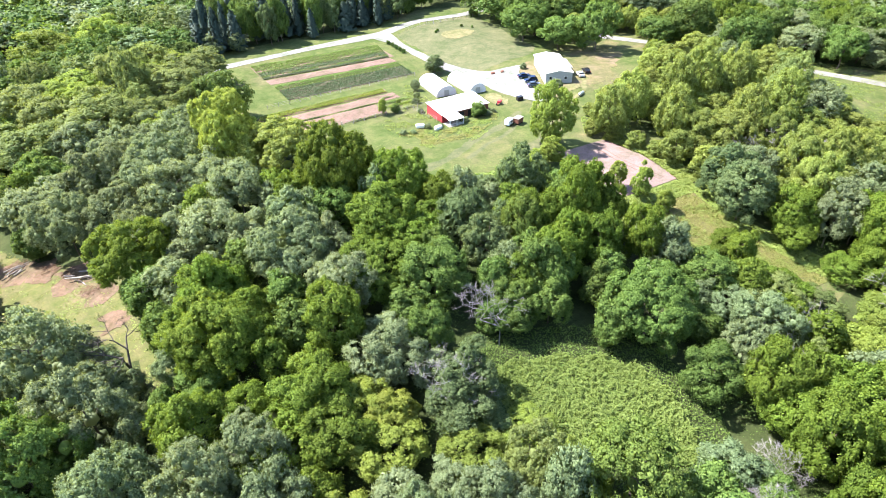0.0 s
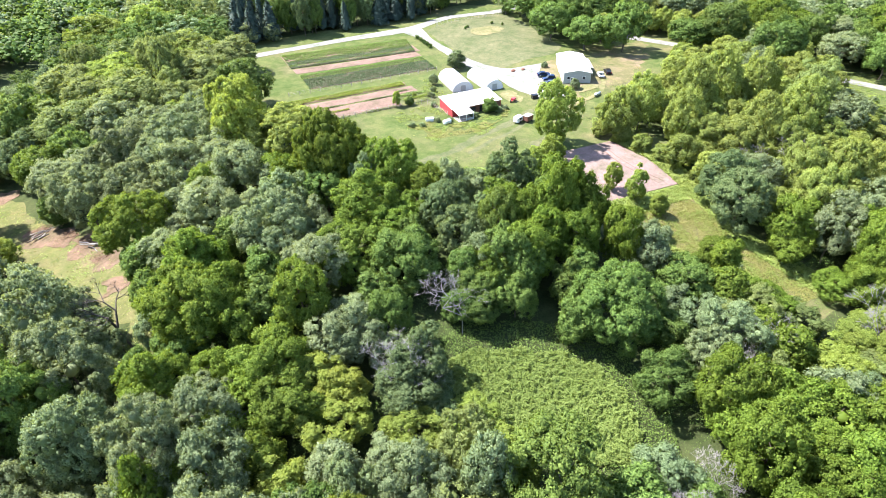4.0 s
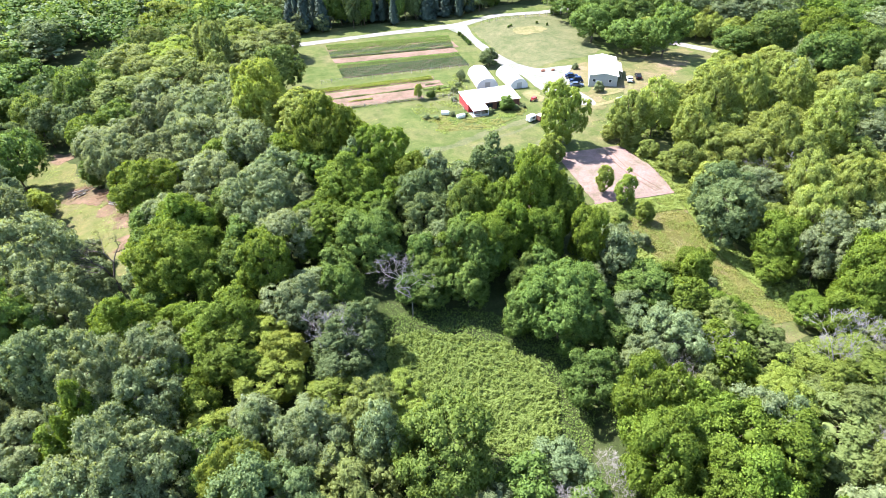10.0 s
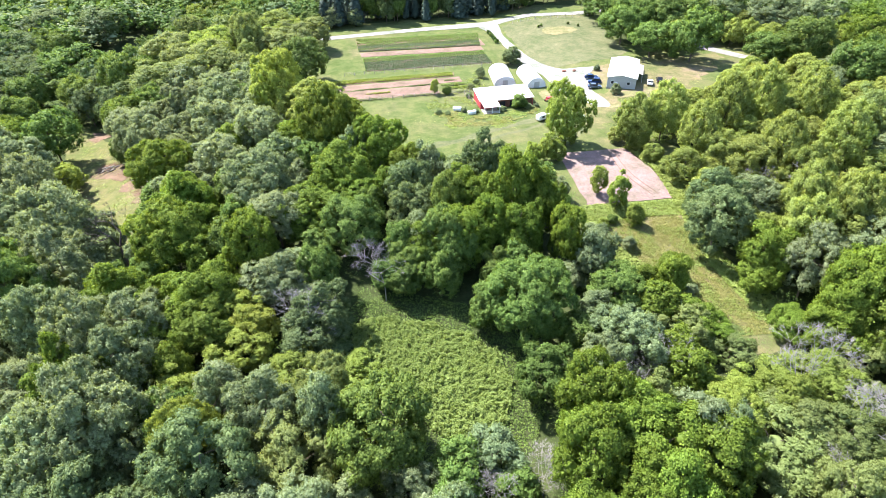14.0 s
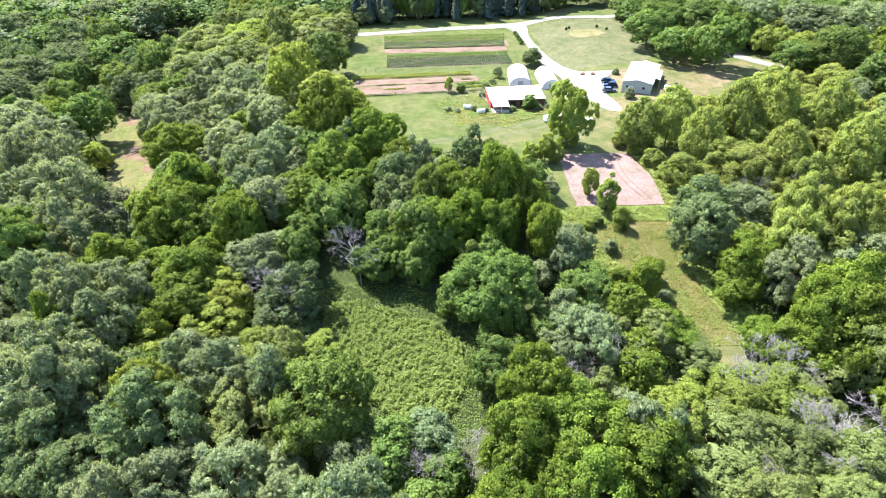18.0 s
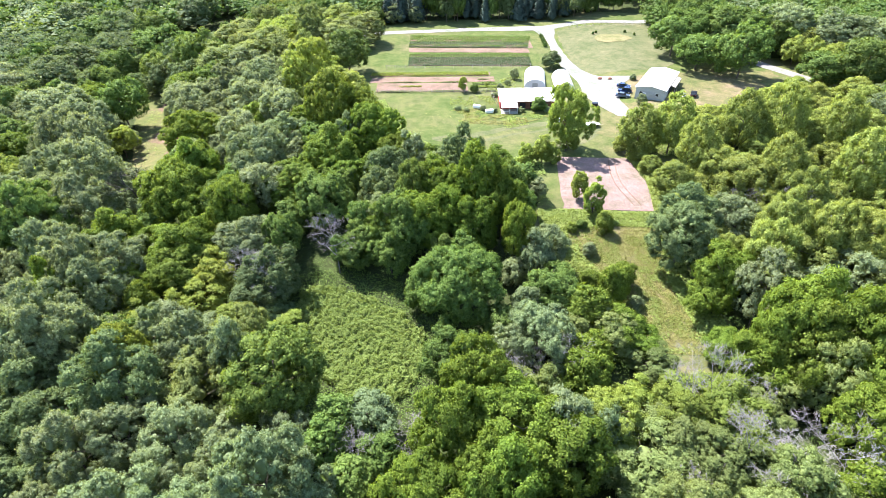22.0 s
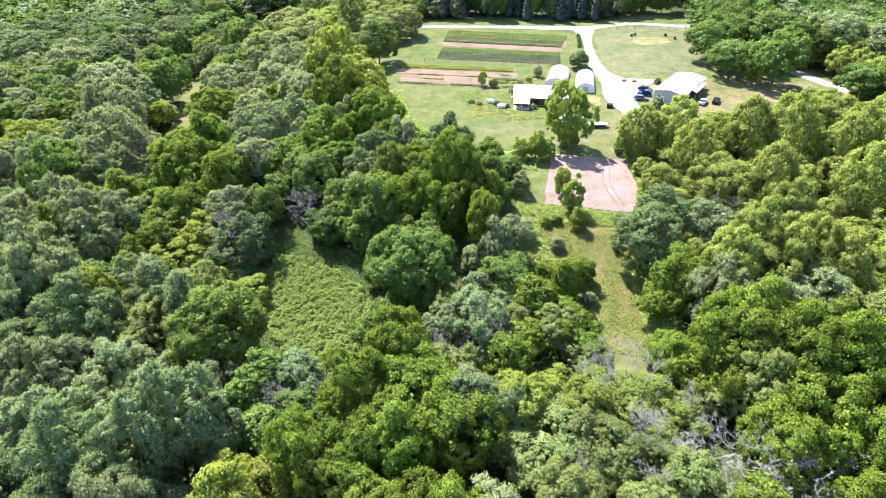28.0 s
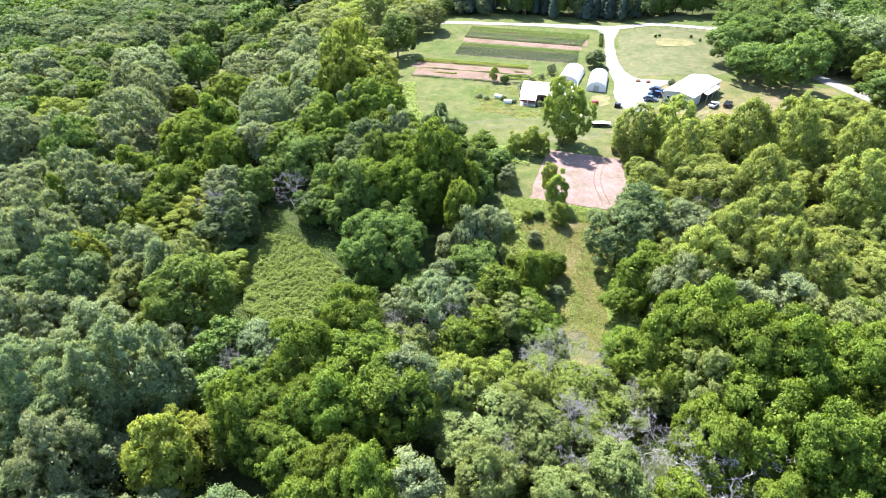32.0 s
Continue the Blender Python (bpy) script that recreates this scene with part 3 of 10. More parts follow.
def trunk_mesh(seed, R, H):
    rng = random.Random(seed)
    bm = bmesh.new()
    p, r = Vector((0, 0, -0.4)), 0.034 * H * 0.55
    for k in range(5):
        q = p + Vector((rng.uniform(-0.25, 0.25), rng.uniform(-0.25, 0.25), H * 0.15))
        tube(bm, p, q, r, r * 0.8, 8)
        if k > 1:
            for _ in range(2):
                a = rng.uniform(0, 2 * math.pi)
                e = q + Vector((math.cos(a) * R * 0.55, math.sin(a) * R * 0.55, H * rng.uniform(0.08, 0.18)))
                tube(bm, q, e, r * 0.5, r * 0.12, 5)
        p, r = q, r * 0.8
    me = bpy.data.meshes.new("trunk")
    bm.to_mesh(me)
    bm.free()
    me.materials.append(BARK)
    return me


TRUNK = {(s, v): trunk_mesh(v, *((BIG_R, BIG_H) if s == "big" else (SMALL_R, SMALL_H))) for s in ("big", "small") for v in range(3)}
WORDS = {
    "w": ("walnut_tree", "bright green walnut tree with large clumped leaf masses", "walnut trees in the wood"),
    "o": ("oak_tree", "deep green broad oak tree in full leaf", "oak trees in the wood"),
    "g": ("elm_tree", "dull grey-green elm tree with fine leaves", "elm trees in the wood"),
    "h": ("hackberry_tree", "light yellow-green hackberry tree with fine leaves", "hackberry trees in the wood"),
    "p": ("poplar_tree", "pale silvery green poplar tree with fine leaves", "poplar trees in the wood"),
    "y": ("mulberry_tree", "yellow-green dome-shaped tree in a dense grove", "grove of yellow-green trees"),
    "l": ("boxelder_tree", "light green young tree in sunlit leaf", "young light green trees"),
    "m": ("maple_tree", "round-crowned maple tree beside the weedy meadow", "maple trees in the wood"),
    "v": ("ash_tree", "olive yellow tree with thinning leaves", "olive yellow trees"),
    "e": ("bur_oak_tree", "dull dark green bur oak tree with fine leaves", "bur oak trees in the wood"),
    "c": ("pine_tree", "dark green pine tree in the row behind the road", "dark pines behind the road"),
}
PLANTED = []
ORDER = random.Random(5)


def T(kind, x, y, R, H, label=""):
    """One tree with its trunk and crown, rooted in the ground."""
    name, words, group = WORDS[kind]
    fam = FAMILY[kind]
    size = "big" if R > 3.9 or kind == "c" else "small"
    away = math.hypot(x - 52, y + 18)
    if size == "big" and R > 7.4 and away < 190:
        size = "huge"
    elif size == "big" and away > 124 and not label:
        size = "mid"
    v = ORDER.randrange(3)
    r0, h0 = (4.0, 17.0) if kind == "c" else (HUGE_R, HUGE_H) if size == "huge" else ((BIG_R, BIG_H) if size != "small" else (SMALL_R, SMALL_H))
    ob = new(name)
    ob.empty_display_size = 0.5
    turn = ORDER.uniform(0, 360)
    ob.matrix_world = pose(x, y, gz(x, y) - 0.1, 0, 0, turn) @ Matrix.Diagonal((R / r0 * ORDER.uniform(0.86, 1.1), R / r0 * ORDER.uniform(0.9, 1.12), H / h0, 1))
    t = new("trunk", TRUNK["small" if size == "small" else "big", v])
    c = new("crown", CROWN[fam, size, v])
    c.material_slots[0].link = "OBJECT"
    c.material_slots[0].material = LEAF[kind]
    if size == "small" or kind == "y":        # leafy down to the ground
        c.location.z, c.scale = -0.10 * h0, (1, 1, 1.09)
    elif label.startswith("tall"):
        c.location.z, c.scale = -0.17 * h0, (1, 1, 1.18)
    elif kind != "c":
        c.location.z, c.scale = -0.07 * h0, (1, 1, 1.06)
    t.parent = c.parent = ob
    tagged(ob, label or words, "tree", group)
    PLANTED.append((x, y, R))
    return ob


# ---------------------------------------------------------------- farm buildings
def barn():
    """Low red barn with one white roof plane falling towards the lawn and a porch in front."""
    ob = new("barn")
    ob.matrix_world = pose(90.7, 138.3, gz(90, 138), 0, 0, 0)
    w, d, hb, hf = 8.6, 4.4, 3.6, 2.6     # half length, half depth, back and front heights
    for x0, x1, label in ((-w, -w + 0.15, "weathered red board end wall"), (w - 0.15, w, "red board end wall")):
        bm = bmesh.new()
        vs = [bm.verts.new(p) for x in (x0, x1) for p in ((x, -d, 0), (x, d, 0), (x, d, hb), (x, -d, hf))]
        for f in ((0, 1, 2, 3), (7, 6, 5, 4), (0, 4, 5, 1), (1, 5, 6, 2), (2, 6, 7, 3), (3, 7, 4, 0)):
            bm.faces.new([vs[i] for i in f])
        bmesh.ops.recalc_face_normals(bm, faces=bm.faces)
        part("end_wall", bm, RED, ob, label)
    part("back_wall", boxed(-w + 0.15, w - 0.15, d - 0.15, d - 0.02, 0, hb - 0.05), RED, ob, "red board back wall")
    part("front_wall", boxed(-w + 5.2, w - 0.15, -d + 0.02, -d + 0.15, 0, hf - 0.06), RUST, ob, "rust-brown board front wall")
    part("inner_wall", boxed(-w + 0.15, -w + 5.2, -d + 0.02, -d + 0.15, 0, hf - 0.06), RED, ob, "red boards under the porch")
    for k in range(3):
        x = -w + 7.2 + 3.2 * k
        part("front_door", boxed(x - 0.9, x + 0.9, -d - 0.03, -d + 0.012, 0.02, 2.0), DARK, ob, "dark open stall door")
    n = 14
    for k in range(n):
        x0 = -w - 0.3 + (2 * w + 0.6) * k / n
        x1 = -w - 0.3 + (2 * w + 0.6) * (k + 1) / n
        bm = bmesh.new()
        o, s = 0.35, (hb - hf) / (2 * d)
        za, zb = hf - o * s, hb + o * s
        vs = [bm.verts.new(p) for x in (x0 + 0.012, x1) for p in ((x, -d - o, za + 0.02), (x, d + o, zb + 0.02), (x, d + o, zb + 0.07), (x, -d - o, za + 0.07))]
        for f in ((0, 1, 2, 3), (7, 6, 5, 4), (0, 4, 5, 1), (1, 5, 6, 2), (2, 6, 7, 3), (3, 7, 4, 0)):
            bm.faces.new([vs[i] for i in f])
        bmesh.ops.recalc_face_normals(bm, faces=bm.faces)
        part("roof_sheet", bm, ROOF, ob, "white metal roof sheet" if k == 0 else "")
    # porch
    bm = bmesh.new()
    vs = [bm.verts.new(p) for x in (-w + 0.1, -w + 5.3) for p in ((x, -d - 4.3, 2.0), (x, -d - 0.37, 2.45), (x, -d - 0.37, 2.51), (x, -d - 4.3, 2.06))]
    for f in ((0, 1, 2, 3), (7, 6, 5, 4), (0, 4, 5, 1), (1, 5, 6, 2), (2, 6, 7, 3), (3, 7, 4, 0)):
        bm.faces.new([vs[i] for i in f])
    bmesh.ops.recalc_face_normals(bm, faces=bm.faces)
    part("porch_roof", bm, ROOF, ob, "white lean-to porch roof")
    for x in (-w + 0.3, -w + 2.7, -w + 5.1):
        part("porch_post", boxed(x - 0.08, x + 0.08, -d - 4.2, -d - 4.04, 0, 2.02), TRIM, ob)
    part("porch_floor", boxed(-w + 0.1, -w + 5.3, -d - 4.3, -d - 0.1, -0.1, 0.08), GREY, ob)
    part("porch_rail", boxed(-w + 0.38, -w + 2.62, -d - 4.16, -d - 4.08, 0.75, 0.85), TRIM, ob)
    part("porch_board", boxed(-w + 2.78, -w + 5.02, -d - 4.16, -d - 4.08, 0.1, 0.8), SIDING, ob, "blue-grey porch boards")
    tagged(ob, "low red barn with white metal roof and porch", "barn")


def tunnel(x, y, w, length, h, turn):
    """A hooped tunnel under white film, with end wall, door and hoops."""
    ob = new("high_tunnel")
    ob.matrix_world = pose(x, y, gz(x, y), 0, 0, turn)
    n = 18
    arc = [(w / 2 * math.cos(math.pi * k / n), h * (math.sin(math.pi * k / n) ** 0.8)) for k in range(n + 1)]
    bm = bmesh.new()
    rings = []
    for y0 in np.linspace(0, length, 9):
        rings.append([bm.verts.new((a, y0, z)) for a, z in arc])
    for r0, r1 in zip(rings, rings[1:]):
        for k in range(n):
            bm.faces.new((r0[k], r0[k + 1], r1[k + 1], r1[k]))
    bmesh.ops.recalc_face_normals(bm, faces=bm.faces)
    bmesh.ops.solidify(bm, geom=bm.faces[:], thickness=0.03)
    part("cover", bm, FILM, ob, "taut white film cover", True)
    for y0 in (0.02, length - 0.05):
        bm = bmesh.new()
        prism(bm, [(a * 0.985, z * 0.985) for a, z in arc], y0, y0 + 0.03)
        part("end_wall", bm, FILM, ob, "white film end wall")
    part("door", boxed(-0.9, 0.9, -0.05, 0.0, 0.02, 2.1), SIDING, ob, "pale grey end door")
    part("base_board", boxed(-w / 2 - 0.06, -w / 2 + 0.06, 0, length, 0, 0.3), GREY, ob)
    part("base_board", boxed(w / 2 - 0.06, w / 2 + 0.06, 0, length, 0, 0.3), GREY, ob)
    for y0 in np.linspace(0.03, length - 0.03, 9):
        bm = bmesh.new()
        pipe(bm, [(a * 1.008, y0, z * 1.008) for a, z in arc], 0.025)
        part("hoop", bm, ALU, ob)
    tagged(ob, "white plastic-covered hoop greenhouse beside the barn", "greenhouse", "hoop greenhouses")


def shed():
    """Long grey metal shed with shallow white gable roof and an open lean-to on its far side."""
    ob = new("metal_shed")
    ob.matrix_world = pose(129.5, 134.9, -2.75, 0, 0, -29)
    w, L, he, hr = 4.5, 21.0, 3.6, 4.4
    for y0, y1 in ((0, 0.15), (L - 0.15, L)):
        bm = bmesh.new()
        prism(bm, [(-w, 0), (w, 0), (w, he), (0, hr), (-w, he)], y0, y1)
        part("gable_wall", bm, SIDING, ob, "pale grey metal gable wall")
    part("side_wall", boxed(-w, -w + 0.15, 0.15, L - 0.15, 0, he), SIDING, ob)
    part("side_wall", boxed(w - 0.15, w, 0.15, L - 0.15, 0, he), SIDING, ob)
    n = 14
    for side in (-1, 1):
        for k in range(n):
            y0 = -0.4 + (L + 0.8) * k / n
            y1 = -0.4 + (L + 0.8) * (k + 1) / n - 0.012
            s = (hr - he) / w
            bm = bmesh.new()
            o = 0.35
            prism(bm, [(0, hr + 0.02), (side * (w + o), he - o * s + 0.02), (side * (w + o), he - o * s + 0.08), (0, hr + 0.08)], y0, y1)
            part("roof_sheet", bm, ROOF, ob, "white metal roof sheet" if k == 0 else "")
    part("ridge_cap", boxed(-0.2, 0.2, -0.42, L + 0.42, hr + 0.07, hr + 0.11), ROOF, ob)
    door = part("front_door", boxed(-2.2, -1.2, -0.05, 0.01, 0.02, 2.1), TRIM, ob, "white front door")
    part("window_pane", boxed(-1.95, -1.45, -0.07, -0.045, 1.1, 1.8), GLASS, door)
    for x in (-2.9, 2.2):
        win = part("window", boxed(x - 0.5, x + 0.5, -0.06, 0.01, 1.4, 2.4), TRIM, ob, "white-framed window")
        part("pane", boxed(x - 0.42, x + 0.42, -0.08, -0.055, 1.48, 2.32), GLASS, win)
    for k in range(2):
        y0 = 4 + 6 * k
        part("side_door", boxed(-w - 0.06, -w + 0.01, y0, y0 + 3.2, 0.02, 3.0), TRIM, ob, "white overhead door")
    # lean-to with dark stores
    bm = bmesh.new()
    prism(bm, [(w + 0.36, he - 0.25), (w + 1.9, he - 0.7), (w + 1.9, he - 0.63), (w + 0.36, he - 0.18)], 6.5, L - 4)
    part("leanto_roof", bm, GREY, ob, "weathered lean-to roof")
    for y0 in (6.7, 11.5, L - 4.3):
        part("leanto_post", boxed(w + 1.65, w + 1.8, y0, y0 + 0.15, 0, he - 0.66), GREY, ob)
    part("leanto_back", boxed(w + 0.02, w + 0.1, 6.5, L - 4, 0.02, he - 0.3), DARK, ob, "dark open store wall")
    part("foundation", boxed(-w - 0.08, w + 0.08, -0.08, L + 0.08, -0.5, 0.12), GREY, ob)
    tagged(ob, "long pale grey metal shed with bright white roof", "shed")


barn()
tunnel(95.6, 152.4, 7.4, 15.5, 3.3, -7)
tunnel(105.6, 148.4, 6.4, 15.5, 3.3, -3)
shed()


def car(x, y, turn, paint, label, kind="saloon", name="car"):
    """A parked car: lower body, cabin with glass, wheels with rims, lamps."""
    ob = new(name)
    z = gz(x, y) + (0.2 if name == "car" else 0.1)
    ob.matrix_world = pose(x, y, z, 0, 0, turn)
    L, W = 2.25, 0.9
    roof = 1.45 if kind == "saloon" else 1.8
    bm = bmesh.new()
    prism(bm, [(-L, 0.35), (L, 0.35), (L + 0.05, 0.6), (L - 0.1, 0.85), (0.95, 0.98), (-1.5, 1.0), (-L + 0.05, 0.95)], -W, W)
    bmesh.ops.bevel(bm, geom=bm.edges[:], offset=0.07, segments=2, affect="EDGES")
    body = part("body", bm, paint, ob, label="glossy painted car body", smooth_faces=False)
    bm = bmesh.new()
    tail = -1.75 if kind == "saloon" else -2.15
    prism(bm, [(tail, 0.96), (1.05, 0.96), (0.35, roof - 0.05), (-0.2, roof), (tail + 0.55, roof - 0.02)], -W + 0.1, W - 0.1)
    bmesh.ops.bevel(bm, geom=bm.edges[:], offset=0.06, segments=2, affect="EDGES")
    part("cabin", bm, GLASS, ob, "dark tinted windows")
    part("roof_panel", boxed(tail + 0.6, 0.35, -W + 0.14, W - 0.14, roof - 0.03, roof + 0.03, 0.02), paint, ob)
    for sx in (-1.4, 1.4):
        for sy in (-1, 1):
            bm = bmesh.new()
            tube(bm, (sx, sy * (W - 0.2), 0.33), (sx, sy * (W + 0.02), 0.33), 0.33, 0.33, 16)
            wheel = part("wheel", bm, TYRE, ob)
            bm = bmesh.new()
            tube(bm, (sx, sy * (W + 0.02), 0.33), (sx, sy * (W + 0.035), 0.33), 0.2, 0.18, 12)
            part("rim", bm, ALU, wheel)
    for sy in (-1, 1):
        part("headlight", boxed(L - 0.02, L + 0.06, sy * 0.62 - 0.18, sy * 0.62 + 0.18, 0.62, 0.78, 0.02), WHITE, ob)
        part("tail_light", boxed(-L - 0.03, -L + 0.05, sy * 0.68 - 0.12, sy * 0.68 + 0.12, 0.65, 0.85, 0.02), MACHINE, ob)
    tagged(ob, label, "car", "cars parked by the shed")


car(122.4, 139.3, -20, SILVERBLUE, "silver-blue car parked on the gravel yard")
car(124.0, 142.9, 160, BLUE, "dark blue van-like car parked on gravel", "van")
car(124.7, 147.4, -20, BLUE, "dark blue car parked beside the shed")
car(140.3, 135.9, 62, WHITE, "white car parked on the dry grass")
car(144.5, 137.4, 66, BLACK, "black car parked on the dry grass")


def small(name, x, y, turn, label, category):
    ob = new(name)
    ob.matrix_world = pose(x, y, gz(x, y) + 0.05, 0, 0, turn)
    return tagged(ob, label, category)


# boat under a white cover on its trailer
ob = small("boat_trailer", 107.6, 118.6, 8, "small boat under a crumpled white cover on its trailer", "boat trailer")
bm = bmesh.new()
prism(bm, [(-2.7, 0.55), (2.2, 0.55), (3.0, 1.1), (-2.7, 1.1)], -0.95, 0.95)
bmesh.ops.bevel(bm, geom=bm.edges[:], offset=0.15, segments=2, affect="EDGES")
part("hull", bm, BLACK, ob, "dark lower hull")
bm = bmesh.new()
bmesh.ops.create_grid(bm, x_segments=18, y_segments=8, size=1)
for v in bm.verts:
    a, b = v.co.x, v.co.y
    v.co = Vector((a * 2.75, b * 1.0, 1.12 + 0.45 * (1 - b * b) * (0.6 + 0.4 * math.sin(4 * a + 1)) + 0.12 * noise.noise((a * 4, b * 3, 1))))
bmesh.ops.solidify(bm, geom=bm.faces[:], thickness=0.04)
part("cover", bm, WHITE, ob, "crumpled white cover", True)
part("drawbar", boxed(2.6, 4.1, -0.06, 0.06, 0.42, 0.54), GREY, ob)
for sy in (-1, 1):
    bm = bmesh.new()
    tube(bm, (-0.5, sy * 0.8, 0.3), (-0.5, sy * 1.0, 0.3), 0.3, 0.3, 14)
    part("wheel", bm, TYRE, ob)

ob = small("white_trailer", 97.6, 121.0, 25, "small rounded white trailer on the lawn", "trailer")
part("body", boxed(-1.5, 1.5, -0.9, 0.9, 0.4, 2.0, 0.3), WHITE, ob)
part("window", boxed(-0.5, 0.5, -0.93, -0.86, 1.1, 1.6), GLASS, ob)
for sy in (-1, 1):
    bm = bmesh.new()
    tube(bm, (0, sy * 0.75, 0.3), (0, sy * 0.95, 0.3), 0.3, 0.3, 14)
    part("wheel", bm, TYRE, ob)
ob = small("wagon", 100.6, 120.4, 20, "rust-brown box wagon beside the white trailer", "wagon")
part("box", boxed(-1.4, 1.4, -1.0, 1.0, 0.5, 1.9, 0.05), RUST, ob)
part("rim_board", boxed(-1.45, 1.45, -1.05, 1.05, 1.9, 2.0, 0.02), GREY, ob)
for sx in (-0.9, 0.9):
    for sy in (-1, 1):
        bm = bmesh.new()
        tube(bm, (sx, sy * 0.8, 0.3), (sx, sy * 0.98, 0.3), 0.3, 0.3, 12)
        part("wheel", bm, TYRE, ob)

ob = small("rubbish_container", 112.5, 134.5, -10, "small black rubbish container on the gravel edge", "container")
part("bin", boxed(-0.9, 0.9, -0.7, 0.7, 0.0, 1.25, 0.06), BLACK, ob)
part("lid", boxed(-0.95, 0.95, -0.75, 0.75, 1.25, 1.36, 0.04), BLACK, ob)

ob = small("metal_tank", 129.0, 123.4, 20, "long dull silver tank lying on dry grass", "tank")
bm = bmesh.new()
tube(bm, (-1.5, 0, 0.55), (1.5, 0, 0.55), 0.5, 0.5, 16)
bmesh.ops.bevel(bm, geom=[e for e in bm.edges if len(e.link_faces) == 2 and any(len(f.verts) > 4 for f in e.link_faces)], offset=0.15, segments=2, affect="EDGES")
part("shell", bm, ALU, ob, smooth_faces=True)
for sx in (-0.9, 0.9):
    part("foot", boxed(sx - 0.1, sx + 0.1, -0.45, 0.45, -0.05, 0.2), GREY, ob)

for x, y, turn, label in ((78.5, 130.3, 12, "white plastic water tank beside the porch"), (74.7, 134.4, -25, "white plastic water tank by the garden fence")):
    ob = small("water_tank", x, y, turn, label, "water tank")
    tagged(ob, group="white water tanks")
    bm = bmesh.new()
    box(bm, -1.3, 1.3, -0.65, 0.65, 0.15, 1.3, 0.35)
    part("shell", bm, WHITE, ob, smooth_faces=True)
    for sx in (-0.8, 0.8):
        part("foot", boxed(sx - 0.12, sx + 0.12, -0.5, 0.5, -0.05, 0.2), GREY, ob)
    bm = bmesh.new()
    tube(bm, (0, 0, 1.25), (0, 0, 1.42), 0.25, 0.22, 12)
    part("lid", bm, SIDING, ob)

ob = small("farm_machine", 105.4, 136.0, 30, "red farm implement parked beside the barn", "farm implement")
part("frame", boxed(-1.6, 1.6, -0.12, 0.12, 0.5, 0.7), MACHINE, ob)
part("hopper", boxed(-0.8, 0.8, -0.6, 0.6, 0.7, 1.3, 0.1), MACHINE, ob)
for k in range(5):
    bm = bmesh.new()
    tube(bm, (-1.4 + 0.7 * k, -0.5, 0.0), (-1.4 + 0.7 * k, 0.1, 0.55), 0.06, 0.06, 6)
    part("tine", bm, RUST, ob)
for sx in (-1.2, 1.2):
    bm = bmesh.new()
    tube(bm, (sx, 0.25, 0.4), (sx, 0.45, 0.4), 0.4, 0.4, 14)
    part("wheel", bm, TYRE, ob)

for x, y, s, label in ((119.5, 158.8, 0.8, "grey boulder at the edge of the gravel yard"), (122.6, 157.2, 0.7, "brown boulder at the edge of the gravel yard")):
    bm = bmesh.new()
    bmesh.ops.create_icosphere(bm, subdivisions=2, radius=s)
    for v in bm.verts:
        v.co += v.normal * 0.25 * s * noise.noise(v.co * 1.7 + Vector((x, y, 0)))
        v.co.z *= 0.75
    me = bpy.data.meshes.new("boulder")
    bm.to_mesh(me)
    bm.free()
    me.materials.append(RUST)
    b = new("boulder", me)
    b.location = (x, y, gz(x, y) + 0.3)
    tagged(b, label, "boulder", "boulders by the yard")


# ---------------------------------------------------------------- vegetable beds and fences
def bed(name, x0, x1, y0, y1, label, rise=0.0):
    rim = [(x0 + (x1 - x0) * k / 12, y0) for k in range(12)] + [(x1, y0)] + [(x1 - (x1 - x0) * k / 12, y1) for k in range(12)] + [(x0, y1)]
    rim = [(x + ORDER.uniform(-0.4, 0.4), y + rise * (x1 - x) / (x1 - x0) + ORDER.uniform(-0.25, 0.25)) for x, y in rim]
    ob = drape(name, rim, 0.12, BED, 6)
    tagged(ob, label, "garden bed", kind="structure")


bed("vegetable_bed", 48.5, 101, 200.3, 216.2, "tilled vegetable bed with rows of leafy crops", 3.0)
bed("fallow_bed", 49, 99, 194.2, 199.6, "bare reddish fallow bed between crops", 2.6)
bed("kale_bed", 50, 97.5, 178.4, 192.6, "tilled bed with rows of blue-green crops", 1.2)
bed("flower_bed", 36.5, 81, 167, 171, "narrow bed of light green plants")
bed("bare_bed", 37, 82, 160.6, 166.2, "bare pinkish tilled bed")
bed("bare_bed", 40, 72, 150.8, 159.6, "bare pinkish tilled bed beside the garden fence")


def crop_row(x0, x1, y, height, width, mat, seed, gaps, label, density=80, rise=0.0):
    """One row of plants: leaf clumps massed along the line, with thin places."""
    rng = np.random.default_rng(seed)
    n = int((x1 - x0) * density)
    x = rng.uniform(x0, x1, n)
    keep = np.sin(x * 0.35 + seed) + rng.normal(0, 0.5, n) > gaps
    x = x[keep]
    n = len(x)
    yy = y + rise * (x1 - x) / (x1 - x0) + rng.normal(0, width * 0.26, n)
    z = land(x, yy) + 0.12 + np.abs(rng.normal(0.5, 0.25, n)) * height
    q = tufts(rng, np.stack([x, yy, z], 1), np.tile((0, 0, 1.0), (n, 1)), 0.27, 0.5)
    ob = new("crop_row", quads_mesh("crop_row", q, [mat]))
    tagged(ob, label, "crop row", "rows of crops", kind="stuff")


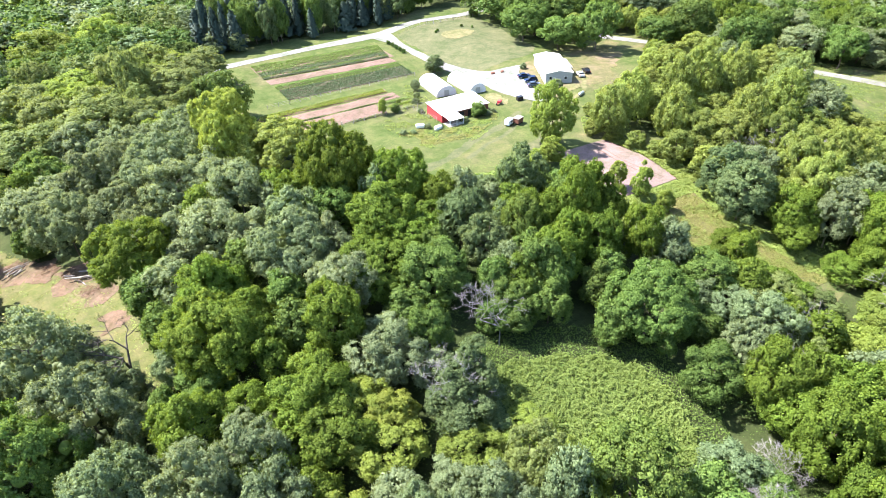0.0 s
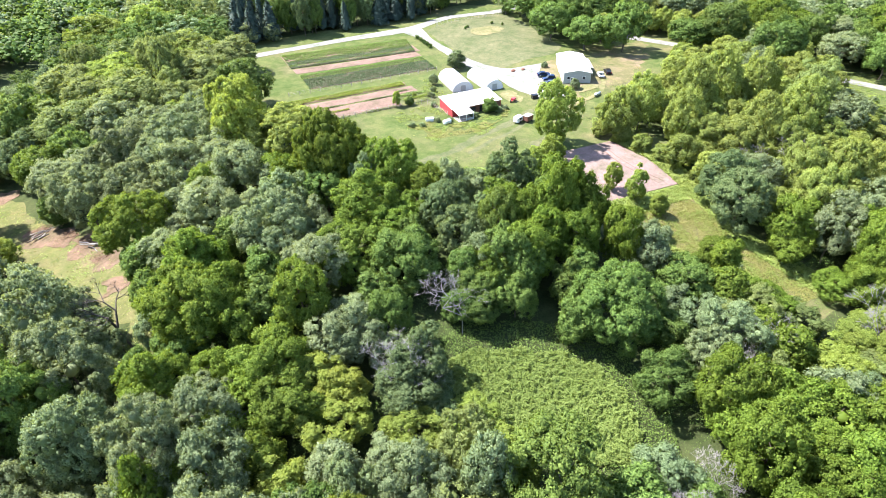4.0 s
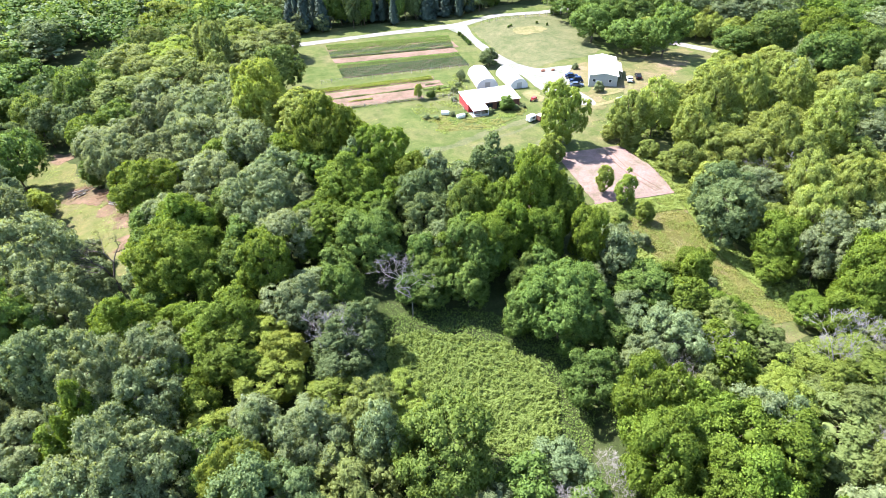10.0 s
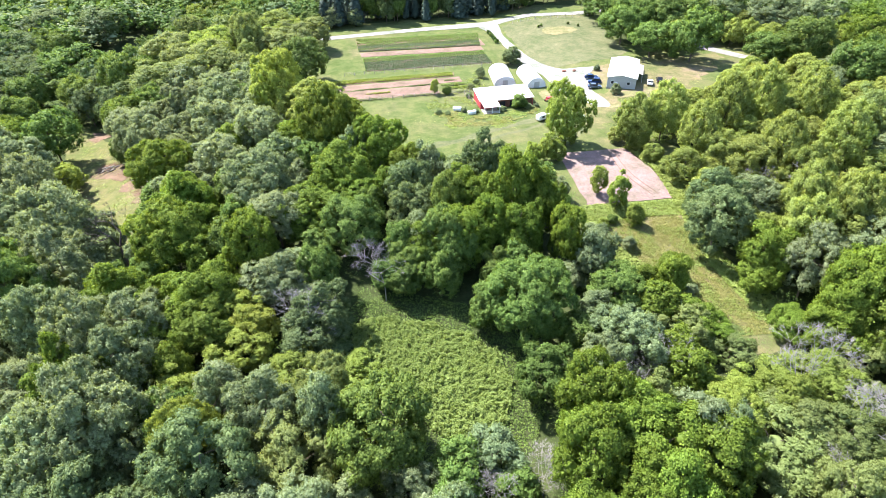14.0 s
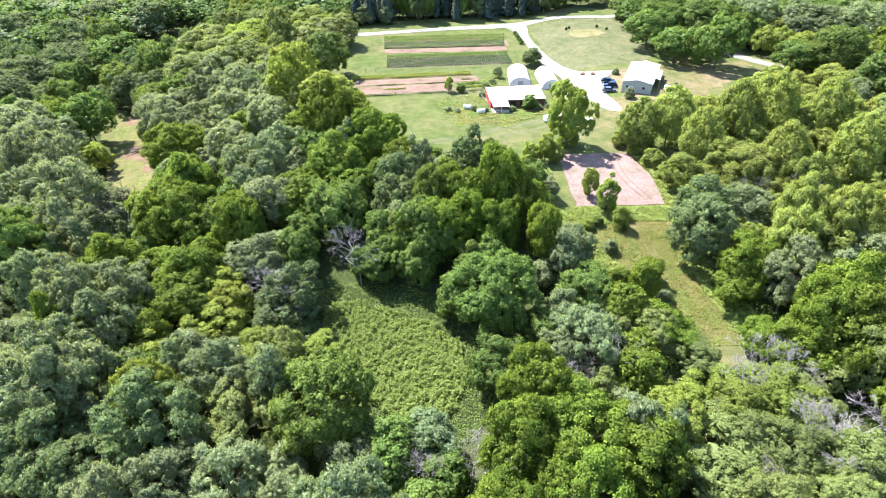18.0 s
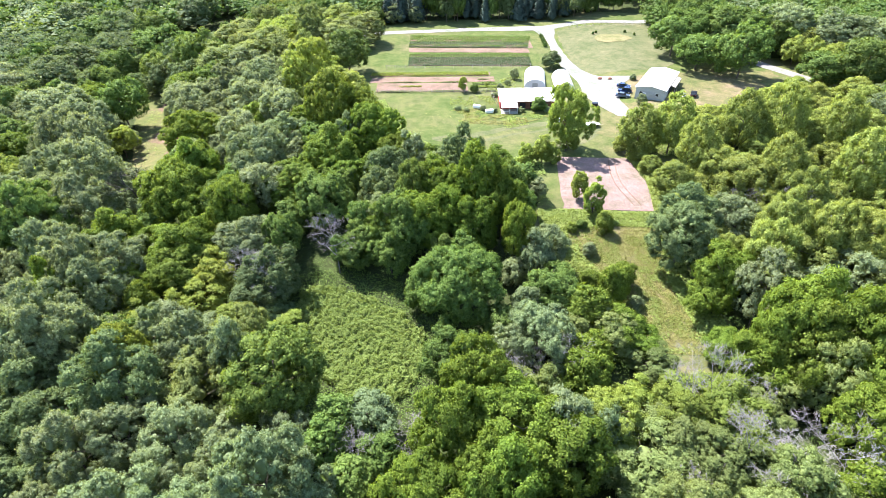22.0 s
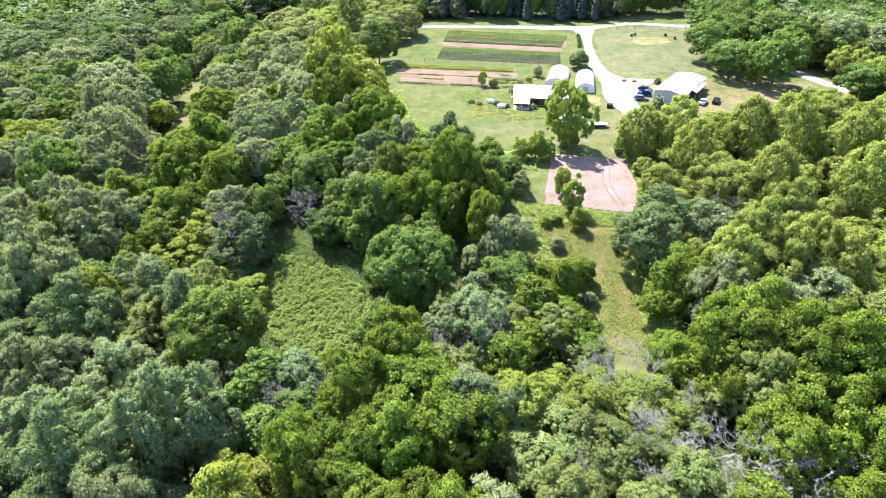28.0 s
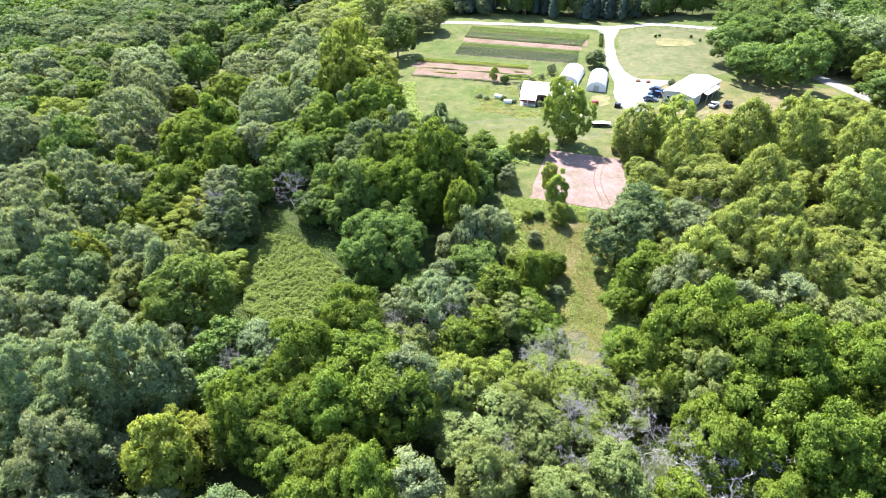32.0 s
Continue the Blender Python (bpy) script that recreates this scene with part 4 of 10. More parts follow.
for k in range(10):
    crop_row(48.6, 101.5 - 0.3 * k, 215.8 - 1.68 * k, 0.7, 0.95, CROP if k not in (6, 7, 9) else KALE, 40 + k, -1.3 if k not in (4, 8) else -0.4, "row of dark green leafy vegetables", rise=3.0)
for k in range(9):
    crop_row(49.6, 98, 192.2 - 1.65 * k, 0.6, 0.9, KALE if k > 2 else CROP, 60 + k, -1.2, "row of blue-green leafy vegetables", rise=1.2)
for k in range(3):
    crop_row(36.5, 80.5, 170.4 - 1.3 * k, 0.6, 0.9, LEAF["l"], 80 + k, -0.9, "row of light green bushy plants")
crop_row(40, 81, 160.1, 0.4, 0.5, LEAF["g"], 91, 0.1, "thin row of weeds between beds")
crop_row(40, 82, 150.3, 0.6, 0.7, LEAF["g"], 92, -0.3, "weedy grass along the garden fence")
crop_row(47, 56, 155.6, 0.5, 0.9, LEAF["l"], 96, -0.2, "weedy row in the bare bed")
crop_row(74, 84, 154.5, 0.7, 0.9, LEAF["l"], 93, -0.4, "row of staked plants")
crop_row(74, 86, 158.0, 0.7, 0.9, CROP, 94, -0.4, "row of staked plants")
crop_row(76, 90, 162.5, 0.6, 0.9, LEAF["g"], 95, -0.3, "row of weedy plants")


def fence(x0, y0, x1, y1, label):
    """A wire fence on timber posts."""
    ob = new("garden_fence")
    n = max(2, int(math.hypot(x1 - x0, y1 - y0) / 3.5))
    ob.location = (x0, y0, gz(x0, y0))
    tops = []
    for k in range(n + 1):
        x, y = (x1 - x0) * k / n, (y1 - y0) * k / n
        z = gz(x0 + x, y0 + y) - gz(x0, y0)
        tops.append((x, y, z))
        part("post", boxed(x - 0.07, x + 0.07, y - 0.07, y + 0.07, z - 0.2, z + 1.5), GREY, ob)
    for h in (0.5, 0.95, 1.4):
        bm = bmesh.new()
        pipe(bm, [(x, y, z + h) for x, y, z in tops], 0.025, 4)
        part("wire", bm, GREY, ob)
    tagged(ob, label, "fence", "garden fences")


fence(41.5, 176.4, 97, 176.6, "wire fence on grey posts between vegetable beds")
fence(41, 149.8, 86, 149.0, "wire fence on grey posts along the garden")
fence(80, 147.5, 81.5, 136, "short wire garden fence near the barn")
fence(120, 224.2, 166, 223.2, "low wire fence along the farm road")

# ---------------------------------------------------------------- trees that stand alone
T("l", 97.6, 102.6, 6.1, 19.0, "tall olive-green tree standing alone by the soil plot")
T("v", 57.4, -1.4, 3.8, 8.5, "olive yellow tree with thinning leaves in the wood")
T("l", 92.3, 95.0, 2.4, 6.6, "bushy light green young tree at the plot's corner")
T("l", 89.8, 94.6, 2.8, 8.2, "bushy light green young tree at the plot's corner")
T("l", 85.7, 94.0, 2.4, 6.5, "bushy light green young tree at the plot's corner")
T("l", 96.2, 77.0, 1.9, 7.8, "slim young tree on the soil plot's edge")
T("l", 98.2, 71.3, 2.3, 9.2, "slim young tree in front of the soil plot")
T("l", 98.6, 103.6, 3.2, 6.0, "leafy growth at the foot of the lone tree")
T("l", 99.6, 65.0, 2.2, 5.8, "slim bright green young tree on the grass track")
T("o", 95.0, 66.4, 1.2, 2.4, "small dark shrub beside the track")
T("e", 104.6, 175.0, 3.9, 6.8, "dark round bush beside the driveway")
for y in (202, 205, 208, 211.5, 215):
    T("o", 106.3, y, 0.9, 1.9, "small clipped shrub along the driveway")
T("o", 94.2, 132.2, 2.3, 4.6, "leafy bush against the barn front")
T("l", 70.4, 150.4, 1.5, 5.5, "sapling by the garden fence")
T("o", 74.4, 149.6, 1.5, 3.0, "bush by the garden fence")
T("g", 89.5, 163.0, 1.8, 4.2, "pale shrub between beds and greenhouse")
T("g", 126.2, 131.6, 1.7, 3.6, "shrub at the shed's corner")
T("g", 129.6, 154.0, 1.2, 2.2, "shrub beside the shed")
T("o", 156.5, 224.5, 2.2, 4.0, "roadside bush at the lane mouth")
for x, y in ((129.5, 213), (142, 213), (145, 209), (128, 212)):
    T("o", x, y, 0.6, 1.3, "tiny planted shrub on the lawn")
for x, y, R, H, k in ((68.5, 133.5, 1.2, 1.6, "g"), (71.2, 132.2, 1.0, 1.4, "p"), (76.6, 133.2, 1.1, 1.7, "g"), (80.2, 131.8, 0.9, 1.3, "g"), (81.0, 145.0, 1.0, 1.6, "p"), (83.5, 152.5, 1.3, 2.2, "g"),
                      (86.5, 157.0, 1.2, 2.0, "g"), (79.0, 156.0, 0.9, 1.5, "l"), (88.5, 131.2, 1.2, 1.7, "g"), (97.0, 131.0, 1.3, 1.9, "g"), (99.8, 131.8, 1.0, 1.5, "g")):
    T(k, x, y, R, H, "low rank shrub in the farm garden")
HAYPALE = grassy("worn_pale_grass", [(0.36, (0.125, 0.122, 0.058)), (0.64, (0.175, 0.160, 0.088))], [(0.36, (0.120, 0.118, 0.050)), (0.64, (0.205, 0.175, 0.100))], 0.2, 0.8)
BARE = [(127, 206), (130, 201), (137, 200), (142.5, 203.5), (141, 209), (133, 211)]
tagged(drape("bare_patch", rounded(BARE, 10, 0.9, 21), 0.16, HAYPALE), "dry pale patch worn in the mown lawn", "bare patch", kind="structure")


def log_pile(x, y, turn, count, seed, label):
    """Grey logs and branches lying across one another."""
    rng = random.Random(seed)
    ob = new("log_pile")
    ob.matrix_world = pose(x, y, gz(x, y) + 0.05, 0, 0, turn)
    for k in range(count):
        L, r = rng.uniform(1.6, 4.0), rng.uniform(0.08, 0.2)
        a, cx, cy, z = rng.gauss(0, 0.35), rng.gauss(0, 1.2), rng.gauss(0, 0.9), r + 0.16 * (k % 4)
        dx, dy = math.cos(a) * L / 2, math.sin(a) * L / 2
        bm = bmesh.new()
        tube(bm, (cx - dx, cy - dy, z), (cx + dx, cy + dy, z + rng.uniform(-0.05, 0.35)), r, r * 0.75, 8)
        part("log", bm, (GREY, DARKWOOD, DEADWOOD)[k % 3], ob)
    tagged(ob, label, "log pile", "log piles in the clearing")


log_pile(-32.4, 141.0, 30, 14, 1, "pile of grey weathered logs at the clearing's edge")
log_pile(-18.6, 124.5, -25, 12, 2, "heap of grey logs and brush in the hay clearing")


def worn_track(name, line, width, lift, mat, seed, label, category="track"):
    """A worn band along a line over the grass."""
    left, right = [], []
    for k, (x, y) in enumerate(line):
        a, b = Vector(line[max(0, k - 1)]), Vector(line[min(len(line) - 1, k + 1)])
        d = (b - a).normalized()
        left.append((x - d.y * width / 2, y + d.x * width / 2))
        right.append((x + d.y * width / 2, y - d.x * width / 2))
    tagged(drape(name, rounded(left + right[::-1], 8, min(0.45, width * 0.17), seed), lift, mat), label, category, kind="structure")


worn_track("worn_track", [(106, 127), (99.3, 123.0), (90, 120), (82, 117.5), (72, 113), (62, 111)], 2.6, 0.075, PALE, 41, "faint brownish track worn across the lawn")
worn_track("worn_track", [(100, 120), (93, 116.4), (84, 113.6), (76, 110)], 1.3, 0.075, PALE, 42, "faint brownish track worn across the lawn")
worn_track("worn_track", [(116, 121), (108, 114), (101, 108), (93, 106)], 3.2, 0.075, PALE, 43, "dry yellowish strip across the lawn")
worn_track("worn_track", [(119.6, 124.6), (123, 123.2), (127.5, 123.4), (132, 125.4), (136, 129.5), (139, 133)], 1.7, 0.13, HAYPALE, 46, "pale wheel track round the front of the shed")
for x, y, rx, ry, s in ((107.6, 140.5, 2.6, 5.6, 61), (129.3, 130.3, 5.0, 2.2, 62), (117.0, 122.5, 6.0, 3.0, 63)):
    blob = [(x + rx * math.cos(k * 0.628), y + ry * math.sin(k * 0.628)) for k in range(10)]
    tagged(drape("bare_dirt", rounded(blob, 6, 0.9, s), 0.11, HAYPALE if s < 63 else DRY, 3), "bare reddish dirt in the farm yard" if s < 63 else "worn dry ground beside the gravel yard", "dirt", kind="structure")
worn_track("wheel_rut", [(107.6, 95), (106.6, 88), (106.8, 82), (108.6, 75)], 0.3, 0.16, BED, 44, "dark wheel rut across the soil plot")
worn_track("wheel_rut", [(109.2, 95), (108.2, 88), (108.4, 82), (110.2, 75)], 0.3, 0.16, BED, 45, "dark wheel rut across the soil plot")
for x, y, r, s in ((-33, 141, 4.6, 51), (-20.5, 128, 5.2, 52), (-16.5, 116, 3.6, 53), (-27, 136.5, 4.2, 54), (-45, 172, 4, 55), (-14.6, 104.5, 2.6, 56)):
    blob = [(x + r * (1.35 if k % 2 else 0.8) * math.cos(k * 0.785), y + r * (0.8 if k % 3 else 1.15) * math.sin(k * 0.785)) for k in range(8)]
    tagged(drape("brush_dirt", rounded(blob, 8, 0.9, s), 0.09 + 0.01 * (s - 50), DIRT), "pinkish-brown bare dirt littered with brush", "dirt", kind="structure")


def house():
    """A small white house half hidden by the pines beyond the road."""
    ob = new("house")
    ob.matrix_world = pose(128.5, 262, gz(128, 262), 0, 0, 8)
    for y0 in (-3.5, 3.35):
        part("wall", boxed(-5, 5, y0, y0 + 0.15, 0, 3.0), TRIM, ob, "white clapboard wall")
    for x0 in (-5, 4.85):
        bm = bmesh.new()
        prism(bm, [(-3.5, 0), (3.5, 0), (3.5, 3.0), (0, 5.0), (-3.5, 3.0)], x0, x0 + 0.15)
        bmesh.ops.rotate(bm, verts=bm.verts, cent=(0, 0, 0), matrix=Matrix.Rotation(radians(-90), 3, "Z"))
        part("gable_wall", bm, TRIM, ob, "white clapboard gable")
    for side in (-1, 1):
        bm = bmesh.new()
        prism(bm, [(0, 5.05), (side * 4.0, 2.77), (side * 4.0, 2.87), (0, 5.15)], -5.4, 5.4)
        bmesh.ops.rotate(bm, verts=bm.verts, cent=(0, 0, 0), matrix=Matrix.Rotation(radians(-90), 3, "Z"))
        part("roof", bm, GREY, ob, "grey shingle roof")
    part("door", boxed(-0.5, 0.5, -3.56, -3.5, 0.1, 2.1), RUST, ob)
    for x in (-3.2, 3.0):
        win = part("window", boxed(x - 0.6, x + 0.6, -3.56, -3.5, 1.0, 2.2), WHITE, ob)
        part("pane", boxed(x - 0.5, x + 0.5, -3.58, -3.555, 1.1, 2.1), GLASS, win)
    tagged(ob, "small white house half hidden behind dark pines", "house")


house()

# ---------------------------------------------------------------- trees of the wood
# the crowns that stand out
T('w', 76.5, -4.6, 4.3, 13.8)
T('h', 27.3, 19.7, 6.2, 12.8)
T('g', 43.6, -12.3, 4.9, 16.7)
T('m', 39.4, 20.4, 6.8, 16.4)
T('w', 63.6, 3.1, 4.5, 12.0)
T('v', 54.8, -7.9, 3.9, 15.8)
T('w', 134.8, 11.4, 5.1, 17.4)
T('w', 142.4, 26.1, 5.9, 17.6)
T('e', 16.4, 18.9, 6.6, 19.0)
T('p', 41.4, -2.5, 4.3, 19.2)
T('h', 31.1, 30.0, 4.6, 14.4)
T('p', 43.7, 1.0, 5.9, 20.6)
T('p', 34.6, -6.0, 5.3, 19.3)
T('l', 26.9, 38.5, 5.1, 6.9)
T('p', -6.4, 24.8, 6.2, 21.4)
T('w', 70.1, 4.1, 4.6, 14.8)
T('g', -18.7, 72.4, 6.6, 19.1)
T('h', 112.8, 17.5, 4.2, 5.8)
T('w', 127.4, 23.2, 5.3, 19.0)
T('w', 75.5, 10.1, 6.6, 14.9)
T('p', 47.7, 2.1, 4.6, 13.1)
T('h', 88.7, 10.0, 5.0, 7.2)
T('w', 65.6, -1.6, 4.7, 11.6)
T('w', 123.5, 29.6, 6.4, 20.6)
T('g', 22.1, 58.9, 5.6, 9.4)
T('w', 133.3, 22.1, 5.3, 21.4)
T('h', 98.0, 5.9, 4.5, 6.9)
T('w', -0.2, 84.9, 5.5, 12.3)
T('w', 128.9, 16.1, 5.4, 17.4)
T('p', 85.8, 12.6, 4.2, 11.9)
T('g', -24.7, 87.6, 6.6, 20.5)
T('w', 70.0, 19.7, 5.2, 17.2)
T('w', 122.9, 10.9, 4.9, 14.5)
T('p', 81.1, 29.1, 5.3, 13.0)
T('w', 65.8, 10.5, 5.7, 16.4)
T('h', 97.4, 11.1, 4.9, 9.5)
T('g', 14.9, 8.4, 5.7, 16.6)
T('h', 122.4, 19.1, 4.8, 15.8)
T('w', 60.2, 0.3, 4.8, 14.3)
T('l', 99.2, 15.3, 5.4, 9.8)
T('w', 81.0, 8.7, 6.6, 14.1)
T('e', 32.2, 46.8, 5.2, 12.4)
T('o', 48.9, 14.8, 3.9, 9.2)
T('v', 19.1, 49.7, 4.8, 8.6)
T('g', 23.3, 27.7, 5.8, 14.9)
T('w', 119.3, 28.1, 5.6, 19.2)
T('l', 89.2, 14.2, 5.0, 11.4)
T('g', 81.4, 11.5, 3.9, 15.1)
T('g', 2.3, 28.9, 6.6, 22.0)
T('h', 117.8, 21.5, 4.0, 8.3)
T('p', 83.2, 13.4, 3.6, 13.1)
T('h', 92.2, 9.1, 7.0, 8.9)
T('w', 73.1, 3.9, 5.7, 15.5)
T('p', 31.7, 24.6, 3.8, 17.0)
T('p', 15.4, 31.3, 4.4, 14.6)
T('w', 5.2, 50.9, 5.3, 11.2)
T('g', -2.1, 30.6, 6.6, 23.0)
T('w', 35.9, 103.5, 8.4, 22.9)
T('p', 54.1, 15.7, 3.8, 8.9)
T('p', 25.0, 0.2, 6.0, 14.9)
T('g', -1.1, 51.4, 5.6, 16.1)
T('w', 31.1, 74.4, 7.5, 12.0)
T('w', 68.4, 14.6, 5.9, 12.2)
T('l', 104.8, 16.9, 7.4, 8.8)
T('w', 3.2, 87.2, 5.5, 15.1)
T('h', 106.6, 9.8, 5.0, 6.5)
T('v', 16.9, 53.2, 4.7, 9.0)
T('w', 73.5, 14.1, 6.5, 14.2)
T('w', 121.6, 24.0, 5.8, 18.3)
T('g', -7.5, 46.8, 5.9, 22.9)
T('y', 131.3, 54.9, 5.2, 17.7)
T('v', 16.9, 45.6, 5.5, 8.4)
T('e', 29.6, 44.9, 5.6, 9.6)
T('w', 116.4, 44.6, 5.5, 13.1)
T('w', 13.0, 56.2, 4.9, 13.0)
T('p', 40.4, 93.4, 4.0, 14.9)
T('v', 12.8, 25.7, 4.2, 16.9)
T('y', 124.6, 46.2, 5.2, 17.9)
T('o', -2.6, 71.0, 4.6, 9.2)
T('w', 9.4, 57.0, 5.9, 11.5)
T('h', 101.3, 7.8, 5.0, 9.9)
T('p', 81.1, 34.0, 5.4, 9.4)
T('w', 130.6, 25.3, 6.0, 21.7)
T('p', -17.1, 56.5, 6.4, 21.3)
T('w', 5.4, 73.4, 6.2, 15.3)
T('w', -7.7, 42.1, 4.6, 20.3)
T('p', 23.3, 98.0, 5.5, 14.3)
T('w', 95.3, 35.3, 5.2, 7.1)
T('g', -32.7, 69.5, 6.6, 23.0)
T('w', -6.1, 61.3, 6.2, 15.7)
T('l', 19.3, 133.0, 6.0, 21.5)
T('w', 113.4, 30.9, 4.0, 6.2)
T('o', 85.1, 43.5, 5.3, 10.6)
T('p', -1.0, 42.9, 6.0, 17.5)
T('w', 60.8, 59.1, 5.3, 14.4)
T('w', 114.0, 42.6, 4.9, 8.1)
T('e', 114.9, 61.3, 6.6, 13.8)
T('g', 121.1, 39.0, 5.4, 16.2)
T('e', 51.4, 68.1, 5.0, 13.9)
T('w', 76.8, 63.2, 4.7, 17.0)
T('w', 71.2, 58.6, 4.9, 15.5)
T('o', 68.0, 52.5, 3.6, 10.0)
T('w', 79.5, 55.2, 4.2, 16.3)
T('g', 83.1, 50.1, 3.8, 13.0)
T('h', 93.4, 34.0, 5.0, 8.1)
T('e', 32.3, 41.8, 3.9, 5.0)
T('o', -27.6, 67.8, 7.9, 22.7)
T('y', 138.3, 50.7, 5.2, 18.4)
T('h', 168.0, 80.7, 6.8, 19.1)
T('w', 99.2, 33.6, 4.1, 5.2)
T('h', 99.9, 28.7, 4.3, 4.9)
T('m', 58.0, 66.4, 4.4, 17.3)
T('w', -2.8, 48.1, 6.7, 11.1)
T('w', 71.6, 65.6, 5.5, 20.6)
T('g', 24.9, 56.3, 5.2, 11.4)
T('g', 57.2, 84.7, 3.8, 14.1)
T('w', 45.9, 95.8, 7.9, 16.9)
T('y', 125.2, 85.4, 5.2, 16.4)
T('e', 111.4, 54.4, 6.6, 14.3)
T('g', -48.8, 112.2, 6.6, 23.0)
T('w', -7.6, 110.2, 8.4, 16.3)
T('e', 69.1, 80.2, 5.5, 16.6)
T('w', 117.0, 26.5, 5.8, 11.9)
T('g', 9.0, 105.5, 6.6, 14.3)
T('w', 41.0, 79.3, 6.0, 11.1)
T('y', 143.0, 48.4, 5.2, 18.1)
T('g', 125.0, 60.2, 5.5, 12.8)
T('w', 3.7, 83.7, 6.4, 17.0)
T('w', 1.2, 75.3, 8.0, 16.5)
T('o', 32.3, 98.0, 6.8, 13.1)
T('y', 140.7, 66.1, 5.2, 14.8)
T('h', 3.7, 220.4, 6.8, 18.7)
T('g', -38.9, 109.3, 6.6, 20.1)
T('o', 165.5, 154.4, 8.4, 19.6)
T('y', 157.4, 75.0, 5.2, 17.9)
T('y', 128.3, 78.7, 5.2, 12.0)
T('o', 195.2, 135.9, 8.4, 19.4)
T('y', 138.5, 72.9, 5.2, 18.1)
T('g', 17.1, 116.9, 6.2, 15.3)
T('o', 197.3, 114.0, 8.4, 19.0)
T('y', 162.8, 93.0, 5.2, 19.1)
T('y', 124.3, 99.6, 5.2, 16.9)
T('y', 140.3, 96.6, 5.2, 18.4)
T('y', 115.5, 99.0, 5.2, 14.3)
T('o', 27.8, 172.5, 8.3, 17.2)
T('y', 149.9, 96.6, 5.2, 20.6)
T('g', 5.5, 126.5, 6.6, 15.9)
T('l', 21.3, 140.1, 7.8, 23.0)
T('h', 7.5, 204.4, 6.8, 23.0)
T('o', 188.4, 143.0, 8.4, 12.9)
T('o', 154.8, 163.5, 8.4, 13.5)
T('g', -18.5, 154.9, 6.6, 13.7)
T('o', -49.7, 150.0, 7.6, 19.6)
T('m', -54.5, 190.3, 6.7, 16.1)
T('h', -21.3, 239.6, 6.8, 19.6)
T('o', -36.8, 193.1, 8.4, 23.0)
T('o', 151.4, 181.3, 8.4, 16.2)
T('o', -73.9, 231.6, 8.4, 23.0)
T('g', 40.6, 245.5, 6.6, 8.2)
T('o', 67.0, 41.3, 8.7, 15.5)
T('o', 57.5, 57.0, 4.8, 12.5)
T('o', 48.5, 57.0, 4.2, 10.5)
T('g', 51.5, 61.5, 4.5, 12.0)
T('o', 54.0, 52.8, 4.2, 10.0)
T('o', 47.0, 54.3, 4.0, 8.5)
T('w', 51.0, 58.5, 4.6, 12.0)
T('p', 128.8, 5.5, 3.2, 9.5)
# the trees between and beyond them
T('e', -131.3, 269.9, 11.0, 18.5)
T('e', -95.9, 246.2, 11.0, 18.5)
T('e', -98.3, 287.9, 10.3, 18.5)
T('e', -72.3, 284.8, 11.0, 18.5)
T('o', -65.7, 221.5, 11.0, 18.5)
T('e', -49.9, 182.5, 6.2, 15.1)
T('e', -39.1, 178.1, 6.9, 15.3)
T('e', -88.0, 191.8, 11.0, 18.5)
T('e', -88.0, 173.8, 11.0, 18.5)
T('e', -47.0, 240.1, 7.7, 10.2)
T('h', -24.9, 183.6, 11.0, 18.5)
T('o', -28.1, 142.0, 3.1, 9.3)
T('h', -24.5, 215.5, 11.0, 18.5)
T('l', 10.0, 166.7, 7.3, 12.6)
T('h', 27.9, 208.3, 10.4, 13.7)
T('h', -5.5, 186.3, 11.0, 18.5)
T('g', 5.5, 138.6, 9.6, 18.5)
T('g', 19.1, 86.4, 7.5, 16.0)
T('y', 31.5, 127.3, 9.7, 15.8)
T('w', 41.8, 111.2, 6.7, 14.2)
T('w', 37.5, 85.1, 7.2, 15.4)
T('g', 23.3, 73.7, 6.0, 14.2)
T('w', 18.8, 66.9, 5.8, 16.2)
T('o', 38.8, 67.2, 6.0, 13.5)
T('e', 51.7, 77.7, 5.9, 14.7)
T('o', 55.5, 59.1, 5.0, 14.5)
T('g', -69.5, 145.0, 11.0, 18.5)
T('g', -52.1, 129.8, 11.0, 18.5)
T('l', -39.5, 126.1, 5.4, 10.8)
T('g', -41.2, 96.2, 8.4, 17.1)
T('g', -38.9, 83.9, 7.5, 16.0)
T('g', -15.8, 78.9, 4.5, 10.6)
T('p', -6.4, 77.9, 2.9, 10.2)
T('w', 11.5, 50.2, 5.7, 11.2)
T('l', 7.2, 39.3, 3.8, 9.2)
T('o', 9.4, 30.2, 5.4, 15.0)
T('e', 0.7, 19.6, 6.9, 16.0)
T('e', 7.8, 16.3, 5.2, 13.8)
T('g', 20.3, 11.3, 5.7, 13.8)
T('g', 28.2, 9.9, 5.4, 13.5)
T('o', 47.8, 11.1, 3.5, 8.8)
T('g', 43.7, 6.8, 3.9, 11.7)
T('g', 35.6, 6.6, 4.3, 12.1)
T('p', -14.7, 33.7, 5.5, 14.1)
T('o', 70.7, 85.8, 3.8, 10.7)
T('w', 63.6, 67.8, 6.3, 16.9)
T('g', 85.7, 53.7, 4.1, 10.8)
T('y', 130.8, 72.7, 7.4, 13.4)
T('y', 131.0, 49.0, 7.2, 13.2)
T('w', 96.6, 44.2, 2.6, 10.4)
T('w', 87.0, 22.7, 3.5, 11.0)
T('h', 80.3, 20.0, 2.8, 10.3)
T('g', 193.9, 184.3, 11.0, 18.5)
T('g', 219.8, 160.2, 11.0, 18.5)
